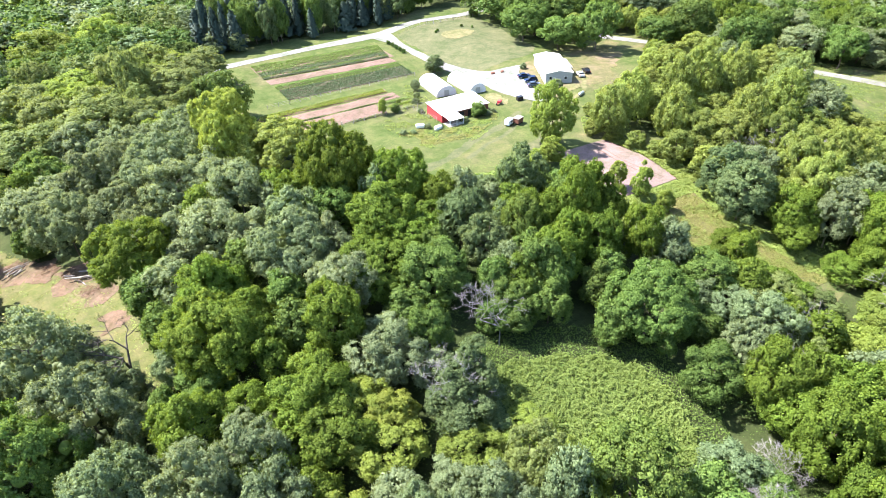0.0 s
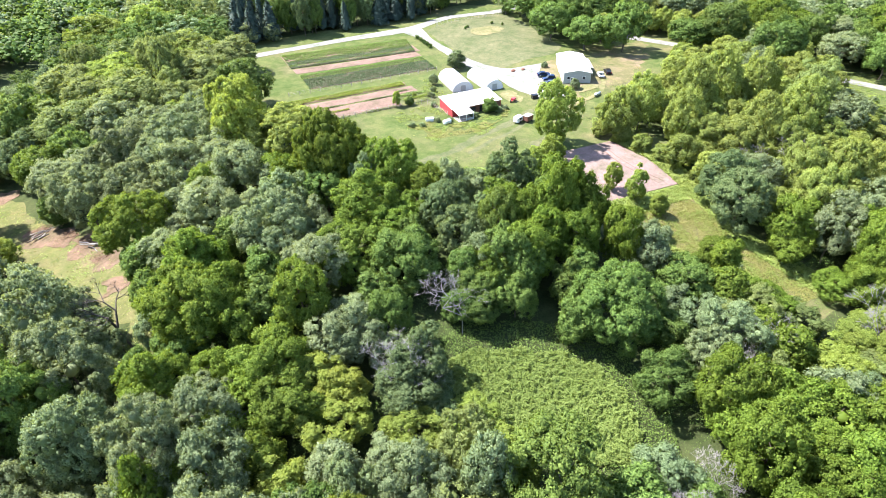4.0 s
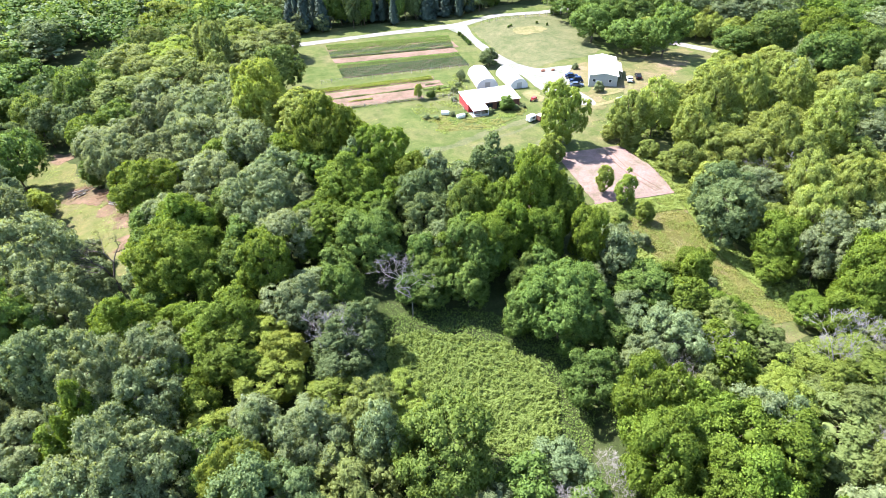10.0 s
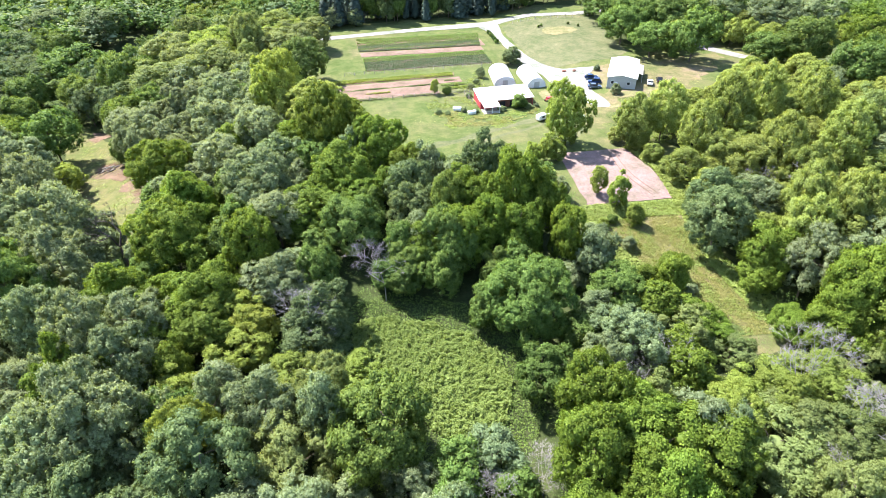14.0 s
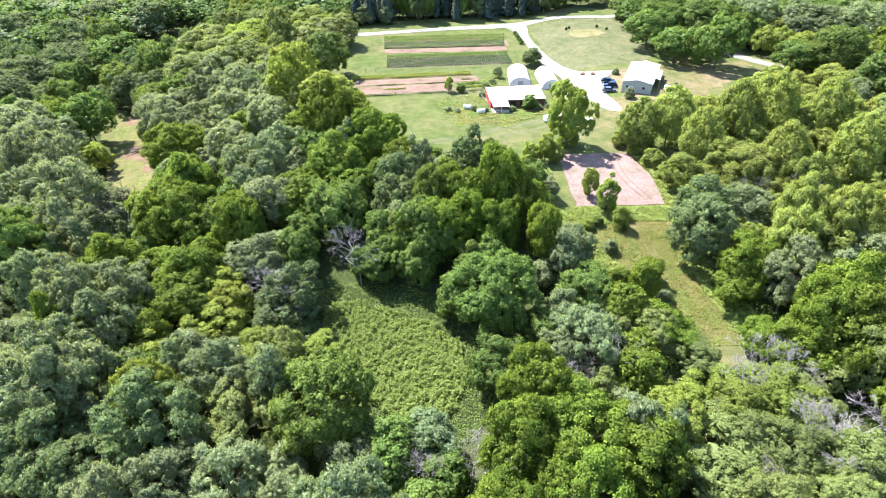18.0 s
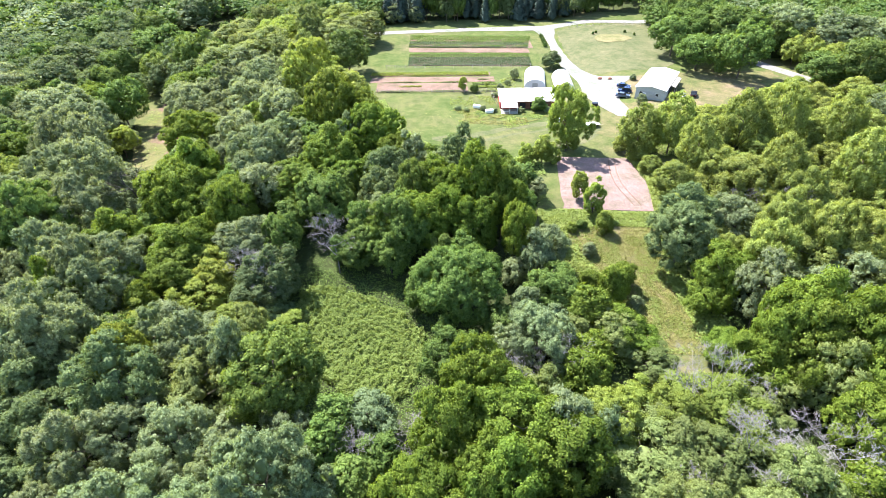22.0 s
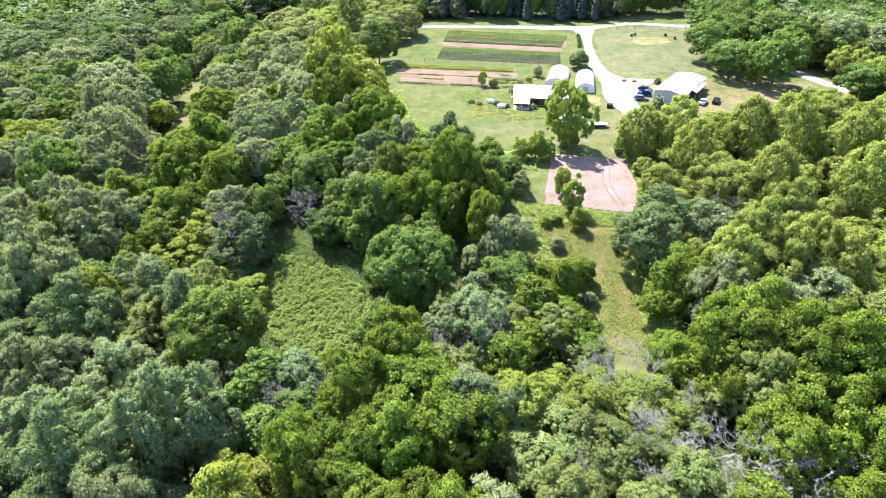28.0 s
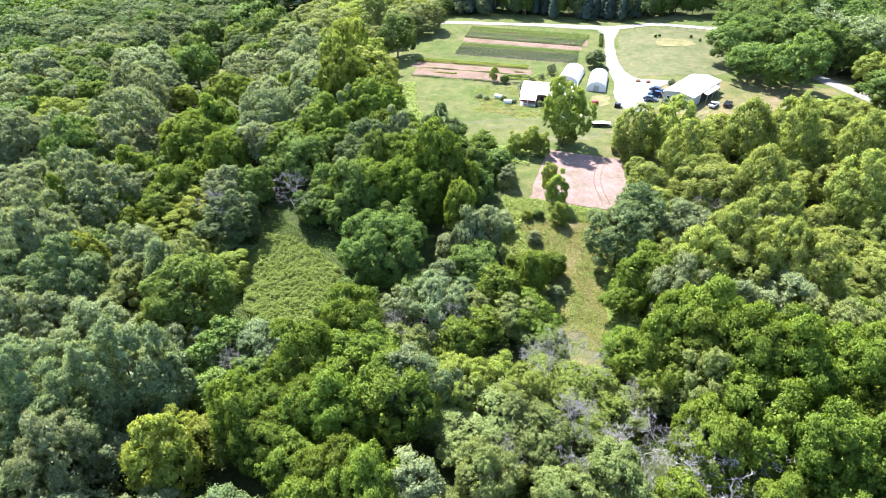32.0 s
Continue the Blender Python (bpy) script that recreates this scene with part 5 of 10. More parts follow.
T('g', 207.6, 170.1, 11.0, 18.5)
T('g', -8.3, 55.4, 5.8, 14.0)
T('o', -5.8, 87.1, 3.4, 11.2)
T('o', -7.2, 100.2, 3.9, 10.5)
T('h', -18.5, 201.7, 9.2, 18.1)
T('g', -12.3, 177.1, 8.6, 17.4)
T('g', -25.1, 148.7, 7.1, 15.6)
T('g', -19.1, 135.6, 7.8, 16.4)
T('g', -8.1, 133.1, 7.6, 13.7)
T('g', -8.5, 152.4, 8.5, 17.2)
T('h', 18.2, 200.1, 10.4, 13.7)
T('l', -10.1, 224.0, 11.0, 15.7)
T('l', -17.1, 277.7, 11.0, 18.5)
T('l', 4.6, 272.6, 11.0, 18.5)
T('y', 16.2, 234.0, 10.4, 12.6)
T('g', 14.2, 125.9, 6.7, 15.1)
T('l', 21.8, 158.4, 7.0, 12.4)
T('w', 134.6, 30.3, 6.5, 17.1)
T('h', 144.5, 35.9, 6.3, 14.6)
T('w', 147.4, 29.7, 5.9, 16.3)
T('w', 141.0, 12.7, 5.9, 16.4)
T('w', 81.6, -5.2, 4.8, 14.7)
T('w', 71.4, -3.9, 5.2, 10.7)
T('e', 40.1, -8.1, 6.0, 14.8)
T('v', 52.4, -3.9, 4.0, 10.3)
T('h', 95.2, 0.1, 4.2, 12.0)
T('g', 86.5, -2.6, 3.7, 11.4)
T('g', -59.1, 76.5, 10.6, 18.5)
T('l', -60.0, 93.4, 9.9, 15.2)
T('g', -107.0, 129.8, 11.0, 18.5)
T('g', -30.4, 53.0, 8.3, 17.0)
T('g', -100.1, 164.4, 11.0, 18.5)
T('e', -134.6, 175.9, 11.0, 18.5)
T('e', -163.9, 179.3, 11.0, 18.5)
T('o', 172.8, 183.4, 11.0, 18.5)
T('o', 185.0, 217.3, 11.0, 18.5)
T('o', 165.9, 213.4, 11.0, 18.5)
T('o', 199.7, 220.3, 11.0, 18.5)
T('l', 172.9, 132.4, 4.0, 7.9)
T('g', -44.1, 26.1, 5.0, 12.8)
T('w', 154.7, 21.5, 4.8, 13.6)
T('w', 202.1, -27.6, 3.7, 10.7)
T('w', 182.2, -16.4, 5.7, 13.3)
T('e', 37.7, -36.5, 4.1, 10.6)
T('e', 16.6, -24.7, 4.9, 10.3)
T('w', 149.9, -12.8, 3.8, 11.8)
T('g', -44.9, 11.6, 5.8, 10.9)
T('e', 5.6, -33.4, 5.5, 13.7)
T('y', 175.0, 62.2, 3.5, 7.5)
T('w', 85.0, -51.3, 5.6, 13.4)
T('g', -6.9, -17.6, 3.9, 11.0)
T('w', 73.9, -45.3, 5.5, 13.2)
T('y', 168.9, 100.1, 4.2, 7.9)
T('w', 151.6, 1.3, 3.5, 12.2)
T('g', -98.8, 51.7, 3.8, 11.0)
T('l', -81.8, 38.8, 4.9, 9.7)
T('w', 75.2, -88.1, 5.2, 12.9)
T('g', -56.9, 46.6, 4.0, 9.9)
T('y', 154.5, 112.9, 3.2, 7.8)
T('w', 113.6, -53.8, 3.4, 11.4)
T('o', 80.0, 72.8, 3.5, 12.5)
T('y', 175.7, 67.6, 3.1, 7.9)
T('g', 103.2, -40.9, 4.8, 9.8)
T('h', 176.4, 38.0, 4.3, 11.2)
T('w', -47.5, 34.0, 5.1, 13.3)
T('e', 57.6, 73.0, 4.1, 11.8)
T('y', 175.3, 53.6, 3.4, 8.1)
T('g', -88.9, 64.4, 3.8, 10.4)
T('y', 163.5, 53.0, 3.5, 7.4)
T('e', 22.8, -34.6, 4.2, 9.3)
T('h', 105.4, -0.3, 4.6, 11.3)
T('w', 219.4, 4.8, 5.3, 15.3)
T('h', 119.3, -3.2, 3.8, 9.0)
T('y', 172.1, 46.4, 3.7, 8.4)
T('y', 118.0, 77.6, 3.9, 9.7)
T('w', 25.2, 115.2, 4.4, 11.1)
T('p', -21.4, 38.8, 3.5, 8.9)
T('w', 107.0, -58.1, 5.0, 14.5)
T('l', -45.7, 51.2, 4.8, 7.8)
T('w', 70.6, -61.1, 3.4, 9.9)
T('e', 69.1, -67.9, 4.0, 11.5)
T('w', 136.4, 5.7, 3.9, 11.0)
T('g', 209.8, 16.8, 6.0, 11.2)
T('w', -71.9, 26.4, 3.9, 12.8)
T('w', 196.6, -21.3, 3.8, 12.5)
T('w', 61.9, -57.5, 3.8, 10.6)
T('o', 174.5, -0.3, 5.0, 10.8)
T('w', 27.2, -38.1, 3.5, 12.0)
T('h', 189.8, -0.7, 4.6, 12.0)
T('h', 101.8, -54.3, 3.7, 11.2)
T('w', 200.6, 10.6, 5.8, 13.1)
T('l', -68.3, 47.0, 4.9, 9.7)
T('w', 210.3, -10.3, 5.2, 12.4)
T('g', 103.8, -32.0, 3.8, 11.2)
T('g', -64.2, 59.1, 4.2, 9.0)
T('g', 2.1, 115.8, 5.4, 11.1)
T('w', 175.4, -19.5, 3.8, 13.0)
T('o', 11.3, 94.2, 3.9, 10.9)
T('h', 208.5, 43.2, 4.1, 10.5)
T('w', 180.0, -28.6, 5.3, 11.5)
T('w', 203.7, -16.8, 6.3, 12.6)
T('l', -86.2, 50.1, 5.8, 10.6)
T('e', 12.0, -47.1, 5.1, 10.5)
T('w', 74.4, -28.1, 4.5, 10.8)
T('w', 198.9, -7.9, 4.0, 11.0)
T('w', 113.9, -33.3, 4.2, 13.4)
T('w', 40.0, -59.1, 4.7, 11.6)
T('g', -39.3, 69.2, 5.2, 10.6)
T('g', -1.9, 96.6, 5.1, 11.9)
T('g', -93.4, 38.8, 4.9, 10.8)
T('g', -57.9, 15.8, 4.9, 11.2)
T('g', -96.3, 30.8, 6.4, 12.1)
T('e', 24.0, -44.0, 5.0, 10.8)
T('y', 145.7, 80.2, 4.2, 8.1)
T('g', 111.8, -16.9, 4.7, 11.9)
T('h', 83.7, -77.7, 5.6, 13.4)
T('g', 86.3, 76.6, 2.6, 5.8)
T('e', 43.3, -72.0, 5.7, 12.9)
T('y', 157.7, 104.9, 4.6, 10.3)
T('o', -27.6, 43.1, 3.4, 10.2)
T('g', -80.5, 22.7, 5.4, 10.4)
T('o', 42.4, 73.0, 4.0, 10.5)
T('g', -91.6, 70.9, 4.2, 10.3)
T('h', 104.6, -11.7, 4.7, 10.3)
T('g', -70.8, 55.2, 5.8, 13.1)
T('w', 59.3, -45.7, 5.2, 11.7)
T('e', 64.8, 87.6, 3.9, 8.1)
T('h', 169.0, -26.1, 5.5, 10.0)
T('y', 200.7, 54.6, 4.1, 8.8)
T('e', 51.1, -89.9, 3.6, 10.7)
T('g', 74.6, 28.0, 4.1, 11.0)
T('w', 74.1, -77.1, 4.1, 10.6)
T('o', 74.2, 81.1, 3.4, 9.3)
T('w', 186.6, 19.0, 5.1, 13.1)
T('w', 42.5, -48.3, 4.7, 12.3)
T('y', 173.1, 92.6, 3.4, 9.3)
T('y', 153.1, 63.6, 3.4, 8.3)
T('p', -39.8, 62.2, 5.2, 13.5)
T('w', 75.9, -59.7, 4.3, 11.2)
T('w', 80.9, -36.3, 4.6, 12.0)
T('y', 152.7, 53.8, 4.3, 7.7)
T('o', 92.3, -26.9, 4.6, 12.5)
T('p', -18.7, -4.7, 4.0, 12.2)
T('y', 132.7, 105.7, 3.5, 8.3)
T('y', 192.7, 49.2, 4.3, 8.2)
T('g', -78.2, 84.9, 5.1, 11.3)
T('g', -65.5, 25.1, 5.7, 10.2)
T('w', 58.2, -68.5, 5.3, 14.1)
T('g', -3.4, -46.5, 5.0, 11.9)
T('l', 38.1, 31.1, 3.1, 5.4)
T('h', 213.3, -18.5, 6.4, 12.9)
T('g', -27.9, 106.2, 2.3, 5.2)
T('h', 129.9, -7.1, 3.9, 10.6)
T('o', -39.0, 42.9, 4.2, 10.4)
T('o', 65.7, 27.4, 5.2, 10.9)
T('y', 157.7, 86.1, 4.5, 9.1)
T('w', 32.0, -78.3, 3.8, 12.0)
T('g', -71.0, 15.1, 6.1, 11.9)
T('e', 59.7, -34.6, 4.7, 12.9)
T('g', 35.1, -53.4, 5.0, 12.4)
T('l', -55.4, 34.0, 4.7, 7.5)
T('l', 29.9, -20.8, 3.8, 7.1)
T('w', 13.8, -11.6, 4.3, 11.0)
T('p', -5.8, -65.5, 5.6, 11.9)
T('g', -76.3, 33.8, 4.2, 9.0)
T('p', -7.0, -56.9, 4.4, 12.1)
T('w', -63.7, 65.7, 5.4, 12.3)
T('h', 83.4, -19.0, 5.7, 10.8)
T('g', 9.9, -25.7, 5.0, 10.5)
T('w', 145.0, 20.3, 4.3, 13.7)
T('h', 86.9, -58.7, 4.6, 10.0)
T('g', 89.4, -73.1, 4.5, 10.9)
T('l', -63.7, 105.7, 5.6, 10.3)
T('o', 31.6, 57.3, 4.1, 11.6)
T('g', -100.0, 42.2, 3.9, 9.2)
T('h', 195.4, 31.9, 6.1, 10.9)
T('g', 61.6, -16.3, 3.4, 9.6)
T('g', -35.0, 15.0, 3.8, 9.5)
T('o', 54.6, 102.3, 1.9, 4.9)
T('o', -11.2, 4.9, 4.0, 12.5)
T('w', 138.7, -7.5, 5.0, 14.9)
T('w', 41.2, 119.9, 4.5, 9.7)
T('w', 200.4, 41.2, 4.1, 13.5)
T('e', 8.6, 9.6, 4.1, 11.1)
T('e', 2.4, -58.9, 5.7, 13.0)
T('p', -18.3, -33.0, 4.2, 9.6)
T('y', 181.5, 82.7, 3.3, 9.3)
T('g', 52.3, -45.4, 4.1, 11.6)
T('w', 176.4, 10.8, 5.0, 14.2)
T('w', 96.3, -67.7, 4.3, 13.4)
T('h', 116.5, -49.0, 4.9, 9.6)
T('e', 51.2, -54.0, 3.8, 11.8)
T('w', 167.4, 29.8, 4.3, 11.0)
T('w', 75.0, -71.9, 3.5, 12.3)
T('e', 0.6, -11.3, 5.2, 11.7)
T('w', 207.0, 32.8, 3.9, 13.2)
T('g', -29.9, 34.0, 4.9, 12.6)
T('e', 15.2, -61.1, 4.5, 12.2)
T('e', 0.8, 6.6, 5.5, 12.2)
T('p', -15.5, -48.6, 5.5, 13.4)
T('e', 13.2, -37.3, 3.9, 10.1)
T('e', 71.1, -23.0, 4.4, 10.3)
T('g', -22.2, 17.1, 4.1, 11.5)
T('w', 90.6, -63.5, 4.2, 13.5)
T('e', 58.2, -80.9, 3.8, 10.1)
T('l', 40.8, -31.2, 5.2, 9.0)
T('e', 6.8, -67.4, 3.8, 10.1)
T('e', 32.0, -65.2, 4.8, 12.5)
T('w', 95.4, -58.4, 5.5, 15.2)
T('h', 132.8, -13.8, 5.1, 10.4)
T('g', 28.3, 84.0, 4.2, 9.0)
T('g', 118.4, -28.3, 4.6, 10.1)
T('w', 52.9, -61.3, 3.8, 10.9)
T('l', 4.9, -51.3, 3.8, 7.9)
T('g', 36.4, -73.4, 3.6, 8.8)
T('e', 11.2, -56.0, 3.4, 9.6)
T('y', 157.6, 57.0, 4.6, 9.0)
T('w', 161.1, -8.0, 5.6, 13.5)
T('l', -47.5, 105.3, 4.1, 7.7)
T('y', 181.7, 58.8, 2.7, 4.8)
T('h', 101.3, -23.3, 5.5, 11.0)
T('p', -22.9, 3.2, 5.2, 10.2)
T('e', 39.1, -17.6, 4.7, 11.4)
T('w', 9.7, 118.6, 5.2, 13.5)
T('w', 206.6, 3.6, 6.0, 12.3)
T('w', 165.2, -15.4, 6.3, 14.9)
T('w', 143.2, 2.4, 5.3, 13.0)
T('w', 55.6, -23.7, 4.7, 13.4)
T('l', -105.4, 38.7, 4.2, 9.3)
T('g', -80.4, 65.4, 3.6, 10.1)
T('o', 70.6, -33.9, 5.2, 13.5)
T('e', 39.4, -77.7, 3.9, 9.7)
T('g', -19.5, 46.6, 5.8, 12.5)
T('w', -61.8, 40.9, 3.9, 12.8)
T('y', 147.3, 121.1, 2.2, 4.0)
T('g', -4.4, 142.3, 5.5, 11.3)
T('p', -14.1, 13.1, 3.6, 10.4)
T('w', 76.4, -66.5, 4.6, 12.2)
T('e', 28.1, -71.7, 5.3, 10.3)
T('y', 142.4, 90.8, 3.3, 9.2)
T('g', 115.1, -8.7, 3.5, 10.0)
T('h', 182.7, 11.2, 4.3, 10.2)
T('e', 11.8, -72.9, 3.8, 10.9)
T('w', 201.2, 24.8, 4.8, 13.3)
T('w', 190.1, -8.6, 4.5, 14.0)
T('g', -46.7, 73.5, 4.4, 9.6)
T('y', 189.6, 73.9, 3.4, 5.0)
T('w', 221.6, -28.4, 5.3, 14.5)
T('g', 14.1, 1.2, 4.0, 11.8)
T('e', 7.3, -16.9, 5.5, 10.4)
T('w', 159.6, 31.8, 5.1, 13.4)
T('h', 155.3, 45.6, 3.9, 9.9)
T('w', 188.4, -28.4, 4.4, 13.3)
T('w', 149.2, -19.8, 5.2, 13.0)
T('h', 185.5, 35.7, 5.2, 12.9)
T('l', -87.5, 77.8, 3.9, 9.2)
T('p', -6.2, -35.1, 3.6, 10.1)
T('w', 66.7, 93.8, 2.2, 5.2)
T('g', 110.1, -7.2, 4.1, 9.8)
T('e', 30.1, -32.8, 5.6, 11.7)
T('y', 177.2, 85.7, 4.5, 9.6)
T('g', 212.1, 26.1, 3.8, 11.2)
T('y', 144.2, 115.7, 3.1, 6.1)
T('g', -52.8, 52.3, 6.1, 11.5)
T('w', 93.2, -42.8, 3.9, 11.7)
T('g', 41.9, -86.6, 4.8, 11.9)
T('w', 152.9, 10.4, 5.4, 13.7)
T('w', 160.7, 16.1, 5.0, 12.2)
T('g', -88.6, 57.0, 4.7, 12.2)
T('w', 66.7, -82.7, 3.9, 13.0)
T('e', 19.3, -15.1, 5.2, 11.5)
T('p', -36.9, 28.9, 5.7, 11.8)
T('y', 195.6, 40.4, 3.0, 7.3)
T('g', 64.5, -73.2, 4.7, 10.5)
T('g', -101.7, 25.0, 4.5, 11.4)
T('g', -29.0, 23.9, 4.3, 10.6)
T('g', 46.9, -16.2, 3.8, 10.3)
T('g', -38.7, 49.9, 4.7, 12.5)
T('p', -9.6, -4.1, 3.9, 9.7)
T('g', -68.8, 31.0, 4.0, 10.1)
T('y', 167.8, 106.2, 4.7, 9.6)
T('g', -12.9, -10.7, 3.5, 9.7)
T('e', 16.9, -83.1, 3.7, 11.4)
T('y', 177.8, 95.7, 4.0, 7.8)
T('g', -72.6, 69.7, 4.0, 11.8)
T('w', 195.9, 0.7, 4.8, 11.2)
T('w', 78.3, 89.6, 3.8, 7.1)
T('g', 14.7, 37.8, 3.8, 10.4)
T('h', 111.4, 5.1, 3.6, 10.8)
T('y', 136.6, 110.0, 3.9, 9.1)
T('g', 11.0, -4.9, 5.3, 10.8)
T('w', -19.7, -39.1, 3.9, 13.2)
T('e', 36.3, -23.2, 4.0, 11.5)
T('y', 130.5, 60.6, 4.4, 9.7)
T('w', 95.9, -38.4, 3.9, 13.1)
T('g', 59.5, -27.9, 3.7, 11.2)
T('w', 159.6, 9.2, 4.1, 11.2)
T('w', 160.9, 40.0, 3.8, 11.7)
T('e', 52.1, -78.7, 4.6, 10.5)
T('y', 182.0, 63.8, 2.1, 4.1)
T('l', -83.2, 74.4, 4.2, 8.1)
T('w', 214.4, 9.4, 3.8, 10.7)
T('l', -46.1, 41.2, 5.2, 10.4)
T('w', 182.4, -3.1, 5.1, 13.3)
T('w', 183.6, 51.9, 5.2, 11.4)
T('h', 96.6, -50.7, 3.7, 8.7)
T('l', -32.4, 107.1, 3.8, 7.4)
T('o', 97.5, -76.3, 5.1, 12.1)
T('p', -13.7, -17.0, 4.4, 10.3)
T('g', 181.5, 73.1, 4.2, 9.7)
T('e', 23.1, -58.9, 3.9, 10.9)
T('p', -23.1, 25.2, 4.2, 12.0)
T('l', -52.9, 26.0, 6.3, 9.6)
T('w', 177.7, 31.7, 4.2, 13.0)
T('o', 140.4, -17.1, 5.2, 14.1)
T('y', 120.2, 56.5, 3.6, 9.0)
T('o', 47.3, 60.6, 3.6, 11.9)
T('h', 87.0, -9.7, 5.3, 9.8)
T('w', 176.6, 20.2, 5.2, 12.9)
T('e', 22.9, -8.1, 3.9, 12.1)
T('g', -44.0, 120.5, 5.2, 12.8)
T('w', 156.7, -22.3, 3.7, 12.4)
T('g', -96.9, 63.0, 6.0, 12.3)
T('w', 177.3, -8.0, 4.3, 10.6)
T('g', 49.4, -67.8, 3.8, 10.3)
T('y', 142.6, 105.3, 3.5, 7.2)
T('w', 193.7, 20.5, 4.6, 12.6)
T('y', 144.8, 70.7, 3.3, 8.8)
T('h', 112.7, -62.0, 4.1, 10.5)
T('o', -31.0, 11.5, 4.2, 11.7)
T('e', 30.7, -9.5, 4.7, 10.2)
T('w', 58.2, 92.7, 3.7, 6.9)
T('w', 190.9, -21.8, 4.6, 11.3)
T('y', 167.6, 88.1, 4.1, 8.0)
T('e', 37.4, -91.1, 4.0, 10.9)
T('h', 130.4, -20.8, 4.7, 9.6)
T('o', 1.6, -23.1, 4.5, 10.4)
T('w', -53.6, 41.6, 4.0, 12.1)
T('y', 147.4, 112.4, 3.5, 9.5)
T('g', -32.1, 97.4, 4.1, 9.8)
T('y', 152.4, 118.7, 2.8, 5.6)
T('e', 65.8, -12.3, 3.8, 9.7)
T('h', 125.1, -33.6, 3.7, 11.2)
T('w', 175.4, 26.2, 3.8, 11.0)
T('w', 85.4, -27.1, 3.9, 11.3)
T('w', 153.9, -3.7, 4.7, 11.0)
T('w', 215.1, -2.9, 4.0, 11.4)
T('h', 167.9, 23.7, 4.1, 9.8)
T('e', 3.2, -4.4, 4.0, 9.4)
T('y', 191.4, 54.9, 3.6, 8.1)
T('w', 103.3, -64.8, 4.3, 11.1)
T('y', 32.1, 116.3, 3.3, 7.8)
T('p', -16.3, 40.3, 3.4, 9.1)
T('e', 46.9, -40.7, 4.6, 10.1)
T('y', 154.9, 40.5, 3.3, 8.4)
T('y', 160.9, 68.2, 4.7, 9.1)
T('g', -7.0, 1.0, 4.3, 12.2)
T('h', 93.9, -11.8, 4.6, 9.6)
T('o', 5.0, -74.0, 5.2, 12.5)
T('w', 76.7, -10.7, 5.4, 13.5)
T('g', -8.2, -29.0, 3.8, 10.3)
T('p', -20.7, -15.4, 5.3, 12.6)
T('y', 150.6, 83.8, 3.0, 8.0)
T('w', 163.2, 44.8, 3.8, 11.6)
T('w', 166.9, 12.8, 3.9, 12.4)
T('g', -72.8, 79.8, 4.0, 11.0)
T('g', 171.2, 72.7, 6.3, 12.1)
T('g', -93.4, 21.4, 4.7, 11.8)
T('o', 59.5, -89.6, 5.5, 14.7)
T('e', 18.8, -65.4, 3.4, 11.6)
T('g', -80.2, 56.1, 5.5, 11.3)
T('g', -13.3, -41.2, 5.5, 11.5)
T('y', 36.2, 138.3, 3.0, 8.7)
T('g', 49.0, -25.6, 3.5, 9.0)
T('w', 181.6, 26.3, 4.0, 12.2)
T('e', 18.3, -40.6, 3.9, 10.5)
T('h', 189.8, 6.0, 4.7, 12.2)
T('y', 139.6, 114.9, 3.1, 6.9)
T('g', -25.9, 98.1, 4.4, 10.1)
T('w', 161.9, 1.0, 5.4, 12.1)
T('y', 122.9, 75.9, 3.4, 7.5)
T('w', 90.6, 38.5, 3.9, 10.0)
T('w', 149.8, 17.0, 4.4, 11.1)
T('w', 69.7, -55.0, 4.5, 11.5)
T('l', -84.5, 31.7, 4.1, 7.2)
T('p', -8.0, 13.5, 4.4, 11.2)
T('g', 144.6, -10.7, 4.8, 9.4)
T('e', 1.5, -42.6, 3.5, 10.5)
T('w', 156.4, -12.6, 3.6, 10.6)
T('o', 0.1, -29.2, 3.5, 11.2)
T('h', 216.3, 22.0, 3.8, 8.7)
T('w', 122.7, -12.9, 3.8, 11.8)
T('g', -78.1, 46.7, 5.7, 12.6)
T('w', 55.8, 98.7, 2.4, 6.8)
T('o', 64.0, -39.8, 4.6, 13.9)
T('w', 57.9, -52.9, 4.0, 11.9)
T('w', 45.4, -92.6, 4.4, 14.0)
T('w', 119.5, -22.3, 4.2, 14.0)
T('h', 110.6, -27.7, 4.4, 9.8)
T('e', 16.3, -51.2, 3.4, 8.8)
T('y', 31.9, 149.0, 3.6, 7.4)
T('y', 188.3, 41.1, 4.0, 8.9)
T('e', 28.7, -88.5, 4.4, 11.5)
T('y', 136.6, 85.1, 3.1, 7.4)
T('y', 121.3, 111.9, 2.1, 4.1)
T('y', 186.4, 59.5, 2.0, 3.5)
T('g', 87.6, 60.6, 3.0, 5.4)
T('g', 99.7, -16.5, 4.9, 10.8)
T('y', 132.0, 115.2, 3.0, 4.8)
T('h', 117.5, -40.5, 3.5, 10.4)
T('w', 110.0, -45.3, 3.9, 10.9)
T('g', 138.5, 42.2, 5.8, 13.0)
T('e', 18.1, -77.5, 4.8, 12.0)
T('h', 207.3, -23.4, 3.7, 9.8)
T('g', -104.1, 32.4, 3.6, 9.6)
T('g', -70.7, 91.5, 4.3, 9.1)
T('h', 90.1, -21.2, 4.3, 9.8)
T('w', 86.1, -41.5, 4.3, 12.7)
T('w', 92.8, 46.9, 2.2, 6.4)
T('l', 43.9, -23.6, 3.8, 9.0)
T('y', 166.9, 63.6, 3.0, 7.0)
